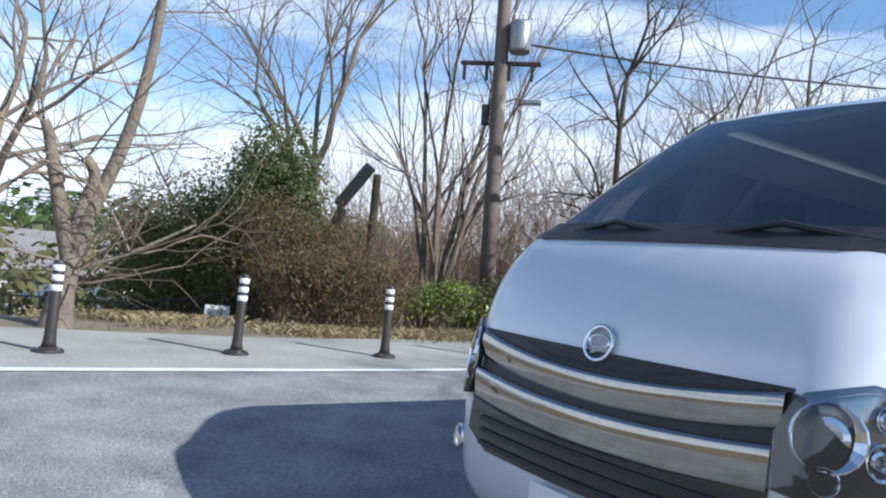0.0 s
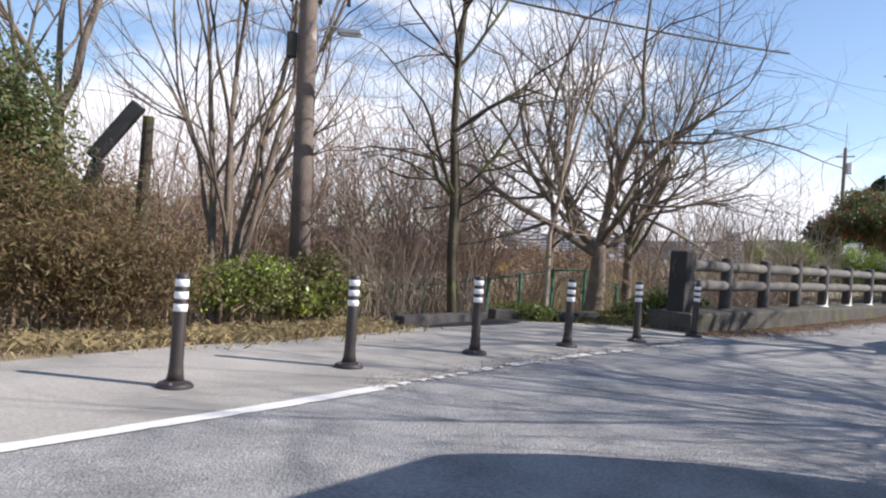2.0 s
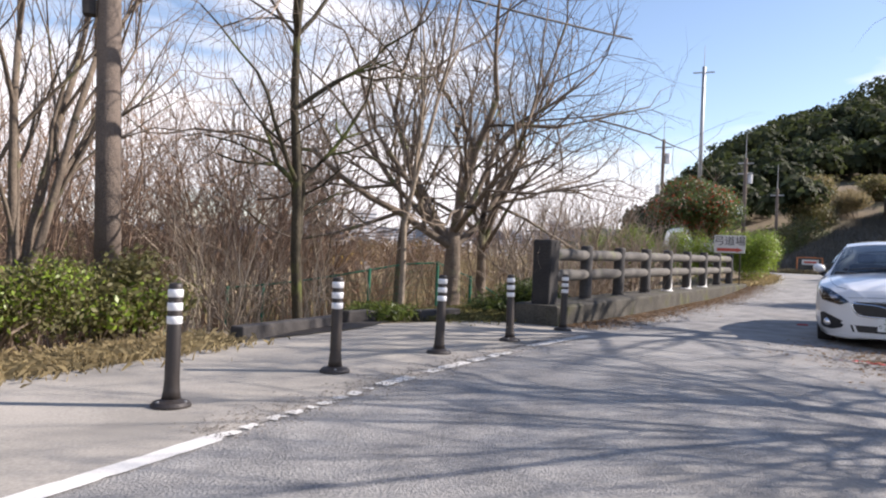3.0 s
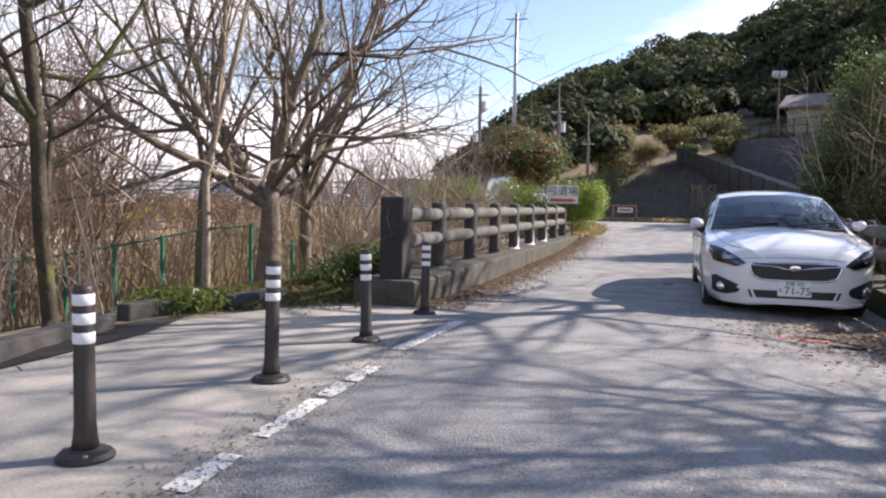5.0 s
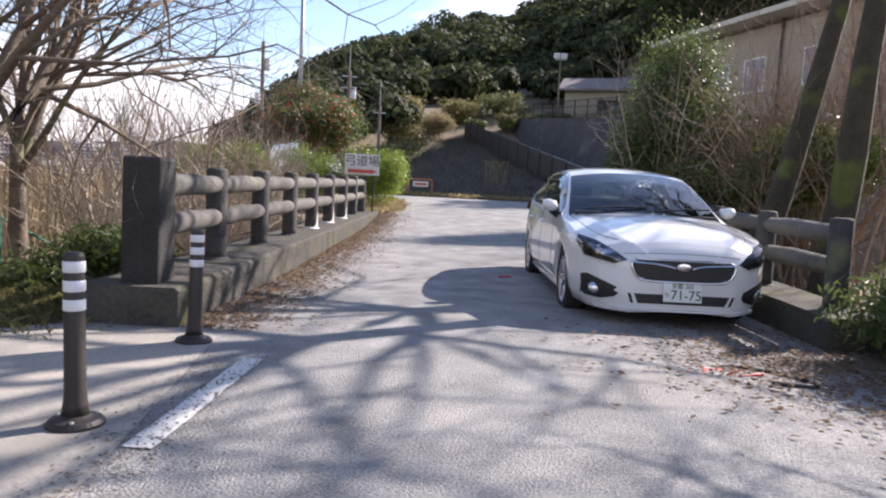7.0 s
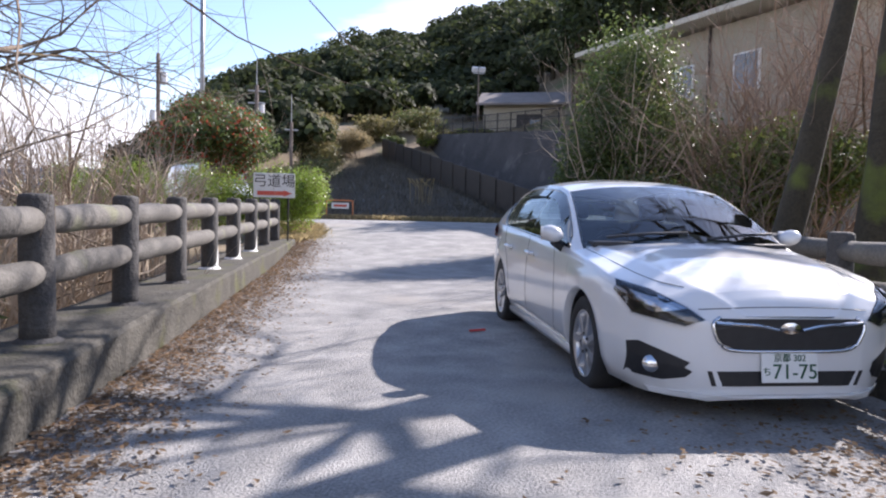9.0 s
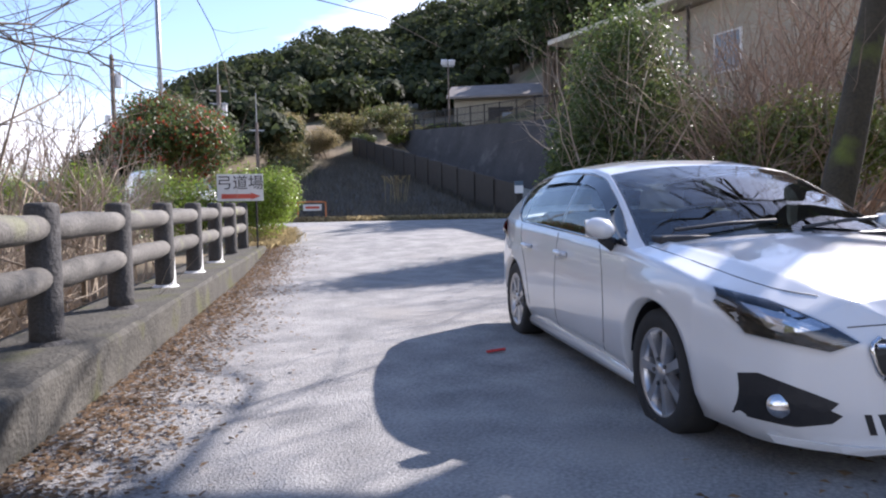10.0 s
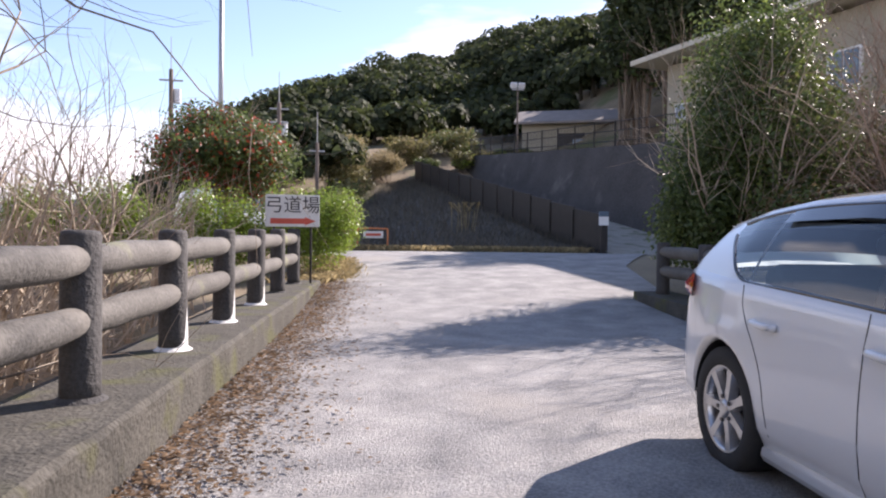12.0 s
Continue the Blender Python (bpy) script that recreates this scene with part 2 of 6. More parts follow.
# ---- mesh helpers ----
def thing(name, label, category, m=None, group="", kind=""):
    ob = new(name)
    ob.matrix_world = m or Matrix.Identity(4)
    return tagged(ob, label, category, group, kind)


def part(name, data, mat, parent=None, label="", smooth=False, m=None):
    """One mesh object out of a bmesh or (verts, faces) under a thing or a part."""
    me = bpy.data.meshes.new(name)
    if isinstance(data, tuple):
        me.from_pydata([tuple(v) for v in data[0]], [], [tuple(f) for f in data[1]])
    else:
        data.to_mesh(me)
        data.free()
    me.materials.append(mat)
    if smooth:
        me.polygons.foreach_set("use_smooth", [True] * len(me.polygons))
    ob = new(name, me)
    if parent:
        ob.parent = parent
    if m:
        ob.matrix_basis = m
    if label:
        ob["label"] = label
    return ob


def box(x0, x1, y0, y1, z0, z1, bevel=0.0, seg=2):
    bm = bmesh.new()
    bmesh.ops.create_cube(bm, size=1)
    for v in bm.verts:
        v.co = Vector((x0 + (v.co.x + 0.5) * (x1 - x0), y0 + (v.co.y + 0.5) * (y1 - y0), z0 + (v.co.z + 0.5) * (z1 - z0)))
    if bevel:
        bmesh.ops.bevel(bm, geom=bm.edges[:], offset=bevel, segments=seg, affect="EDGES", profile=0.5)
    return bm


def lathe(profile, n=24, cap=True):
    """Turned solid round z from (radius, height) pairs."""
    v, f = [], []
    for r, z in profile:
        v += [(r * math.cos(2 * math.pi * k / n), r * math.sin(2 * math.pi * k / n), z) for k in range(n)]
    for i in range(len(profile) - 1):
        f += [(i * n + k, i * n + (k + 1) % n, (i + 1) * n + (k + 1) % n, (i + 1) * n + k) for k in range(n)]
    if cap:
        f.append(tuple(reversed(range(n))))
        f.append(tuple(range((len(profile) - 1) * n, len(profile) * n)))
    return v, f


def outward(data, centre):
    """The same faces, all turned away from a centre."""
    v, f = [Vector(p) for p in data[0]], []
    c = Vector(centre)
    for q in data[1]:
        n = (v[q[1]] - v[q[0]]).cross(v[q[2]] - v[q[0]])
        mid = sum((v[i] for i in q), Vector()) / len(q)
        f.append(q if n.dot(mid - c) > 0 else tuple(reversed(q)))
    return v, f


def joined(*many):
    v, f = [], []
    for a, b in many:
        f += [tuple(i + len(v) for i in q) for q in b]
        v += list(a)
    return v, f


def tube(v, f, pts, radii, n=5):
    """Adds a tapered tube along points to the lists."""
    start = len(v)
    for i, p in enumerate(pts):
        d = (pts[min(i + 1, len(pts) - 1)] - pts[max(i - 1, 0)])
        d = d.normalized() if d.length > 1e-9 else Vector((0, 0, 1))
        a = d.orthogonal().normalized()
        b = d.cross(a)
        for k in range(n):
            q = 2 * math.pi * k / n
            v.append(p + (a * math.cos(q) + b * math.sin(q)) * radii[i])
    for i in range(len(pts) - 1):
        for k in range(n):
            f.append((start + i * n + k, start + i * n + (k + 1) % n, start + (i + 1) * n + (k + 1) % n, start + (i + 1) * n + k))
    f.append(tuple(start + (len(pts) - 1) * n + k for k in range(n)))


def wire(name, pts, radius, mat, label, category, n=6, sag=0.0):
    """A cable or pipe through points, with sag between them."""
    v, f, line = [], [], []
    for a, b in zip(pts, pts[1:]):
        a, b = Vector(a), Vector(b)
        for k in range(12):
            q = k / 12
            line.append(a.lerp(b, q) - Vector((0, 0, sag * 4 * q * (1 - q))))
    line.append(Vector(pts[-1]))
    tube(v, f, line, [radius] * len(line), n)
    return tagged(part(name, (v, f), mat, smooth=True), label, category)


def smooth01(a, b, x):
    t = np.clip((np.asarray(x, float) - a) / (b - a), 0, 1)
    return t * t * (3 - 2 * t)


# ---- ground ----
def along(x, y):
    return (x - 1.8) * 0.80 + (y - 9.4) * 0.60


def aside(x, y):
    return -(x - 1.8) * 0.60 + (y - 9.4) * 0.80


def ground_z(x, y):
    """Height of the ground: the road climbs ahead, the land falls to the left, a wooded hill rises beyond."""
    x, y = np.asarray(x, float), np.asarray(y, float)
    s, v = along(x, y), aside(x, y)
    z = -0.07 * (1 - smooth01(-3, 2, s)) + 0.10 * smooth01(8, 15, s) + 0.70 * smooth01(14, 28, s)
    z = z - 0.06 * smooth01(2.5, 4.5, -v) * (1 - smooth01(7, 13, s))
    d, az = np.hypot(x - 5, y - 11), np.degrees(np.arctan2(y - 11, x - 5))
    left = smooth01(2.9, 9, v) * 1.1 + smooth01(8, 26, v) * 2.2
    left = left * (1 - smooth01(15, 21, s) * (1 - smooth01(7, 18, v)))
    stream = 1.6 * smooth01(5.6, 7.0, s) * (1 - smooth01(17.5, 19, s)) * (smooth01(2.4, 3.2, v + 0.04 * (s - 6)) * (1 - smooth01(5, 8, v)) * smooth01(9, 11, s) + smooth01(5.0, 5.8, -v) * 0.5)
    z = z - left - stream
    bank = smooth01(12, 24, -v) * 5.0 * smooth01(8, 25, s)
    near_hill = smooth01(33, 60, d) * 6.0 * (1 - smooth01(46, 56, az))
    crest = np.interp(az, [-75, -40, 0, 19, 27, 34, 39, 47, 50, 54, 60, 68], [0, 22, 26, 23, 21, 21.5, 17.5, 12.5, 10, 4, 1, 0])
    hill = np.clip((d - 50) / 80, 0, 1) ** 1.3 * crest
    return z + bank + near_hill + hill - 0.9 * smooth01(30, 45, d) * smooth01(40, 52, az) * (1 - smooth01(60, 70, az))


def sheet(xs, ys, lift=0.0, keep=None):
    xs, ys = np.asarray(xs), np.asarray(ys)
    gx, gy = np.meshgrid(xs, ys)
    gz = ground_z(gx, gy) + lift
    v = np.stack([gx.ravel(), gy.ravel(), gz.ravel()], 1)
    n = len(xs)
    f = [(j * n + i, j * n + i + 1, (j + 1) * n + i + 1, (j + 1) * n + i) for j in range(len(ys) - 1) for i in range(n - 1)
         if keep is None or keep((xs[i] + xs[i + 1]) / 2, (ys[j] + ys[j + 1]) / 2)]
    return v.tolist(), f


steps = np.concatenate([[-4000, -2000, -900, -450, -220, -120], np.arange(-70, -16, 4), np.arange(-16, 34, 0.4), np.arange(34, 160, 3), [180, 260, 450, 900, 2000, 4000]])
ground = part("ground", sheet(steps, steps, -0.03), M_EARTH, smooth=True)
tagged(ground, "brown earth with dead leaves and dry grass", "ground", kind="structure")


def strip(line, n_across, lift, half=None):
    """A sheet laid on the ground between two polylines of equal length."""
    v, f = [], []
    for a, b in line:
        for k in range(n_across + 1):
            q = k / n_across
            x, y = a[0] + (b[0] - a[0]) * q, a[1] + (b[1] - a[1]) * q
            v.append((x, y, float(ground_z(x, y)) + lift))
    m = n_across + 1
    for i in range(len(line) - 1):
        f += [(i * m + k, i * m + k + 1, (i + 1) * m + k + 1, (i + 1) * m + k) for k in range(n_across)]
    return v, f


def resample(pts, step):
    out = []
    for a, b in zip(pts, pts[1:]):
        n = max(1, round(math.dist(a, b) / step))
        out += [(a[0] + (b[0] - a[0]) * k / n, a[1] + (b[1] - a[1]) * k / n) for k in range(n)]
    return out + [pts[-1]]


def paired(left, right, n):
    def at(pts, q):
        ds = [0]
        for a, b in zip(pts, pts[1:]):
            ds.append(ds[-1] + math.dist(a, b))
        t = q * ds[-1]
        for i in range(len(pts) - 1):
            if t <= ds[i + 1] + 1e-9:
                r = (t - ds[i]) / (ds[i + 1] - ds[i])
                return (pts[i][0] + (pts[i + 1][0] - pts[i][0]) * r, pts[i][1] + (pts[i + 1][1] - pts[i][1]) * r)
        return pts[-1]
    return [(at(left, k / n), at(right, k / n)) for k in range(n + 1)]


# road: from behind the camera over the small bridge up to the bend
road_left = [(-16, -5.5), (-2.7, 6.4), (0.2, 8.95), (3.2, 11.6), (5.9, 13.95), (9.0, 16.1), (17.2, 21.95), (21.5, 24.8), (27.5, 33)]
road_right = [(-8, -17), (4.5, -6), (8.0, 4.5), (9.4, 8.6), (11.7, 10.0), (14.3, 12.0), (19.8, 15.9), (24.5, 18.2), (34, 20.0)]
road = part("road", strip(paired(road_left, road_right, 110), 24, 0.0), M_ASPHALT, smooth=True)
tagged(road, "worn grey asphalt lane with tree shadows", "road", kind="structure")

pave_out = [(-16, -3.0), (-4.6, 6.9), (-2.2, 8.6), (-1.06, 9.9), (0.0, 10.6), (1.15, 11.65), (2.2, 12.9), (3.2, 13.7), (4.0, 13.95), (5.0, 14.2), (6.0, 13.95)]
pave_in = [(-16, -6.4), (-2.1, 5.8), (0.75, 8.35), (3.8, 10.98), (6.0, 13.0)]
pavement = part("pavement", strip(paired(pave_out, pave_in, 60), 8, 0.006), M_PAVE, smooth=True)
tagged(pavement, "pale worn asphalt footway behind the bollards", "pavement", kind="structure")


def worn_line(name, a, b, width, seed, wear):
    """A painted stripe with ragged, crumbled edges."""
    rng = random.Random(seed)
    a, b = Vector((*a, 0)), Vector((*b, 0))
    d = (b - a).normalized()
    side = Vector((-d.y, d.x, 0))
    n = max(2, int((b - a).length / 0.06))
    v, f = [], []
    for k in range(n + 1):
        p = a.lerp(b, k / n)
        for q in (-1, 1):
            e = p + side * q * (width / 2) * (1 - wear * rng.random() * (1.6 if rng.random() < 0.2 else 0.6))
            v.append((e.x, e.y, float(ground_z(e.x, e.y)) + 0.0085))
    for k in range(n):
        if wear < 0.2 or rng.random() > wear * 0.55:
            f.append((2 * k, 2 * k + 2, 2 * k + 3, 2 * k + 1))
    ob = part(name, (v, f), M_LINE)
    return tagged(ob, "white painted road edge line, worn", "road marking", kind="structure")


worn_line("edge_line", (-14, -4.8), (-1.1, 6.62), 0.15, 1, 0.05)
worn_line("edge_line", (-1.1, 6.62), (0.75, 8.32), 0.14, 2, 0.12)
worn_line("edge_line", (0.75, 8.32), (2.05, 9.5), 0.12, 3, 0.65)
worn_line("edge_line", (2.05, 9.5), (2.5, 9.84), 0.14, 4, 0.2)
worn_line("edge_line", (2.55, 9.9), (3.92, 10.98), 0.13, 5, 0.35)
worn_line("edge_line", (4.4, 11.42), (5.75, 12.31), 0.14, 6, 0.18)


# ---- bollards ----
def bollard():
    ob = thing("bollard", "dark brown plastic bollard with three white reflective bands", "bollard", group="bollards along the road edge")
    part("base", lathe([(0.125, 0), (0.125, 0.012), (0.11, 0.03), (0.075, 0.04), (0.05, 0.055)], 28), M_BOLLARD, ob, smooth=False)
    part("post", lathe([(0.062, 0.04), (0.052, 0.10), (0.047, 0.16), (0.043, 0.76), (0.038, 0.775), (0.02, 0.78)], 24), M_BOLLARD, ob, smooth=True)
    for z in (0.52, 0.605, 0.69):
        part("reflective_band", lathe([(0.0445, z), (0.0475, z + 0.003), (0.0475, z + 0.047), (0.0445, z + 0.05)], 24, False), M_REFLECT, ob, "white reflective band", smooth=True)
    for k in range(3):
        q = k * 2.094 + 0.4
        part("bolt", lathe([(0.012, 0), (0.012, 0.012), (0.006, 0.016)], 8), M_METAL, ob, "steel bolt", m=pose(0.095 * math.cos(q), 0.095 * math.sin(q), 0.025))
    return ob


first = bollard()
spots = [(-0.66, 8.14, 0, 0), (-1.91, 7.1, 0, 1), (-3.1, 6.0, 1, 0), (-4.35, 4.9, 0, 0), (0.56, 9.15, 1, 0), (1.85, 10.1, 0, 1), (3.12, 10.97, -1, 0), (4.38, 11.87, 0, -1), (5.78, 12.97, 0, 1)]
for k, (x, y, tx, ty) in enumerate(spots):
    m = pose(x, y, float(ground_z(x, y)) + 0.006, tx, ty, k * 47)
    if k:
        copy_thing(first, m)
    else:
        first.matrix_world = m


# ---- bridge kerbs and log-shaped railings ----
U = Vector((0.8205, 0.5717, 0))
N = Vector((-0.5717, 0.8205, 0))


def along_fence(origin, s, off=0.0):
    p = Vector(origin) + U * s + N * off
    return p


def kerb_run(name, origin, s0, s1, o0, o1, top0, top1, label):
    """A continuous bridge kerb with chipped, uneven edges."""
    rng = random.Random(5)
    v, f = [], []
    n = int((s1 - s0) / 0.25)
    for k in range(n + 1):
        s = s0 + (s1 - s0) * k / n
        top = top0 + (top1 - top0) * k / n
        j = lambda a: rng.uniform(-a, a)
        for off, z in ((o0, -0.5), (o0 + j(0.012), 0.02), (o0 + j(0.012), top - 0.03 + j(0.01)), (o0 + 0.03 + j(0.01), top + j(0.004)), (o1 - 0.02, top), (o1, -1.5)):
            p = along_fence(origin, s, off)
            v.append((p.x, p.y, z))
    for k in range(n):
        f += [(6 * k + i, 6 * k + 6 + i, 6 * k + 7 + i, 6 * k + 1 + i) for i in range(5)]
    f += [tuple(range(6)), tuple(reversed(range(6 * n, 6 * n + 6)))]
    ob = part(name, (v, f), M_MOSS)
    return tagged(ob, label, "kerb", kind="structure")


FENCE_L = (6.02, 13.91, 0)
kerb_run("kerb_left", FENCE_L, -0.30, 13.9, -0.36, 0.42, 0.30, 0.47, "low mossy concrete bridge kerb under the railing")
FENCE_R = (11.1, 10.25, 0)
kerb_run("kerb_right", FENCE_R, -1.6, 10.6, -0.35, 0.32, 0.22, 0.40, "low mossy concrete bridge kerb under the railing")


def log_post(h, r, square=False):
    prof = [(r * 1.02, 0), (r, 0.1), (r * 0.99, h - 0.03), (r * 0.9, h - 0.008), (r * 0.6, h)]
    return lathe(prof, 4 if square else 20)


def log_railing(name, origin, count, step, z0, dz, h, end_first=True, white=(), label=""):
    ob = thing(name, label, "railing", kind="")
    rng = random.Random(len(name))
    ps = []
    for k in range(count):
        p = along_fence(origin, k * step)
        z = z0 + dz * k
        ps.append((p, z))
        if end_first and k == 0:
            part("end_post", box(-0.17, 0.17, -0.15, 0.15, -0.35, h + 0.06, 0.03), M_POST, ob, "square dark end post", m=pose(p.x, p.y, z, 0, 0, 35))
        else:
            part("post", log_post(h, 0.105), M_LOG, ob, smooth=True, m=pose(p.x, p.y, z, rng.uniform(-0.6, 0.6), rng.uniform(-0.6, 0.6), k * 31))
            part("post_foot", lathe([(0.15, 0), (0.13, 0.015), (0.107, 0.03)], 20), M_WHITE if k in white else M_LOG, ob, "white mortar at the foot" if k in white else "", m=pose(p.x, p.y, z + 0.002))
            if k in white:
                v = []
                for i in range(9):
                    q = radians(205 + i * 16)
                    hgt = (0.03, 0.04, 0.06, 0.10, 0.34, 0.12, 0.07, 0.05, 0.03)[i]
                    v += [(0.108 * math.cos(q), 0.108 * math.sin(q), 0.02), (0.108 * math.cos(q), 0.108 * math.sin(q), hgt)]
                f = [(2 * i, 2 * i + 2, 2 * i + 3, 2 * i + 1) for i in range(8)]
                part("white_streak", (v, f), M_WHITE, ob, "white streak running down the post", m=pose(p.x, p.y, z, 0, 0, 30))
    for (a, za), (b, zb) in zip(ps, ps[1:]):
        for hh in (0.42, 0.74):
            v, f = [], []
            pts = [(a + U * 0.06).lerp(b - U * 0.06, q / 5) for q in range(6)]
            pts = [Vector((p.x, p.y, za + (zb - za) * i / 5 + hh * h / 0.9 + 0.006 * math.sin(i * 2.1 + za * 9))) for i, p in enumerate(pts)]
            tube(v, f, pts, [0.08, 0.092, 0.095, 0.095, 0.092, 0.08], 16)
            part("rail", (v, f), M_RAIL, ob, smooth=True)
    return ob


log_railing("railing", FENCE_L, 9, 1.635, 0.30, 0.0185, 0.92, True, (4, 5, 6), "log-shaped concrete railing with dark posts and mossy rails")
log_railing("railing", (FENCE_R[0] - 0.9, FENCE_R[1] - 0.63, 0), 8, 1.6, 0.22, 0.02, 0.85, False, (), "shaded dark log-shaped concrete railing with two rails")


# ---- vehicles ----
def lerp1(table, x):
    xs, vs = zip(*sorted(table))
    return float(np.interp(x, xs, vs))


def tree_of(data):
    from mathutils.bvhtree import BVHTree
    return BVHTree.FromPolygons([Vector(v) for v in data[0]], data[1])


def on_surface(bvh, outline, axis, lift, cuts=3, thick=0.012, sign=1):
    """A plate of the given outline, laid on a body by casting along x ('x': points y, z) or y ('y': points x, z)."""
    bm = bmesh.new()
    face = bm.faces.new([bm.verts.new((p[0], p[1], 0)) for p in outline])
    bmesh.ops.triangulate(bm, faces=[face], ngon_method="EAR_CLIP")
    for _ in range(cuts):
        bmesh.ops.subdivide_edges(bm, edges=[e for e in bm.edges if e.calc_length() > 0.05], cuts=1, use_grid_fill=False)
        bmesh.ops.triangulate(bm, faces=bm.faces[:], ngon_method="EAR_CLIP")
    far = 4.0
    for v in bm.verts:
        a, z = v.co.x, v.co.y
        origin, way = (Vector((far, a, z)), Vector((-1, 0, 0))) if axis == "x" else (Vector((a, far * sign, z)), Vector((0, -sign, 0)))
        hit, normal, _, _ = bvh.ray_cast(origin, way)
        if hit is None:
            hit, normal, _, _ = bvh.find_nearest(origin + way * (far - 2.0 if axis == "x" else far - 0.8))
        v.co = hit - way * lift
    bm.normal_update()
    if thick:
        out = bmesh.ops.extrude_face_region(bm, geom=bm.faces[:])
        step = Vector((1, 0, 0)) if axis == "x" else Vector((0, sign, 0))
        for e in out["geom"]:
            if isinstance(e, bmesh.types.BMVert):
                e.co += step * thick
        bmesh.ops.recalc_face_normals(bm, faces=bm.faces[:])
    else:
        step = Vector((1, 0, 0)) if axis == "x" else Vector((0, sign, 0))
        bmesh.ops.reverse_faces(bm, faces=[q for q in bm.faces if q.normal.dot(step) < 0])
    return bm


def on_line(bvh, pts, r, lift=0.0, n=8):
    """A round moulding laid along points (y, z) of a vehicle's front."""
    out = []
    for p in curve_pts([(0, y, z) for y, z in pts], 6):
        hit = bvh.ray_cast(Vector((4, p.y, p.z)), Vector((-1, 0, 0)))[0] or bvh.find_nearest(Vector((2, p.y, p.z)))[0]
        out.append(hit + Vector((lift, 0, 0)))
    return pipe(out, r, n)


def on_band(bvh, top, bottom, lift, swell=0.014):
    """A swelling flat moulding between two lines of points (y, z) on a vehicle's front."""
    rows = []
    a, b = curve_pts([(0, y, z) for y, z in top], 6), curve_pts([(0, y, z) for y, z in bottom], 6)
    for q, out in ((0, -0.01), (0.02, 1.4), (0.12, 1.55), (0.5, 1.2), (0.85, 0.7), (0.98, 0.5), (1, -0.01)):
        row = []
        for p, r in zip(a, b):
            c = p.lerp(r, q)
            hit = bvh.ray_cast(Vector((4, c.y, c.z)), Vector((-1, 0, 0)))[0] or bvh.find_nearest(Vector((0, c.y, c.z)))[0]
            row.append(hit + Vector(((lift + swell * out) if out > 0 else 0.0, 0, 0)))
        rows.append(row)
    n = len(a)
    return [p for row in rows for p in row], [(j * n + i, j * n + i + 1, (j + 1) * n + i + 1, (j + 1) * n + i) for j in range(len(rows) - 1) for i in range(n - 1)]


def side_line(bvh, pts, r, sign):
    """A thin joint along points (x, z) of a vehicle's side."""
    out = []
    for p in curve_pts([(x, 0, z) for x, z in pts], 5):
        hit = bvh.ray_cast(Vector((p.x, 4 * sign, p.z)), Vector((0, -sign, 0)))[0]
        if hit is not None:
            out.append(hit)
    return pipe(out, r, 5)


def patch(a, b, c, d, nx=10, ny=8, bulge=Vector((0, 0, 0))):
    """A four-cornered curved sheet a-b along one side, d-c along the other."""
    a, b, c, d = (Vector(p) for p in (a, b, c, d))
    v, f = [], []
    for j in range(ny + 1):
        for i in range(nx + 1):
            p, q = i / nx, j / ny
            v.append(a.lerp(b, p).lerp(d.lerp(c, p), q) + bulge * (4 * p * (1 - p)) * (0.35 + 0.65 * 4 * q * (1 - q)))
    n = nx + 1
    f = [(j * n + i, j * n + i + 1, (j + 1) * n + i + 1, (j + 1) * n + i) for j in range(ny) for i in range(nx)]
    return v, f


def pipe(pts, r, n=8, radii=None):
    v, f = [], []
    pts = [Vector(p) for p in pts]
    tube(v, f, pts, radii or [r] * len(pts), n)
    return v, f


def curve_pts(pts, n=6):
    """Catmull-Rom through points."""
    ps = [Vector(p) for p in pts]
    ps = [ps[0] * 2 - ps[1]] + ps + [ps[-1] * 2 - ps[-2]]
    out = []
    for i in range(1, len(ps) - 2):
        for k in range(n):
            t = k / n
            out.append(0.5 * (2 * ps[i] + (ps[i + 1] - ps[i - 1]) * t + (2 * ps[i - 1] - 5 * ps[i] + 4 * ps[i + 1] - ps[i + 2]) * t * t + (3 * ps[i] - ps[i - 1] - 3 * ps[i + 1] + ps[i + 2]) * t ** 3))
    out.append(ps[-2])
    return out


def lettering(name, text, size, mat, parent, m, extrude=0.002, label=""):
    cu = bpy.data.curves.new(name, "FONT")
    cu.body, cu.size, cu.extrude, cu.align_x, cu.align_y = text, size, extrude, "CENTER", "CENTER"
    cu.materials.append(mat)
    ob = new(name, cu)
    ob.parent = parent
    ob.matrix_basis = m
    if label:
        ob["label"] = label
    return ob


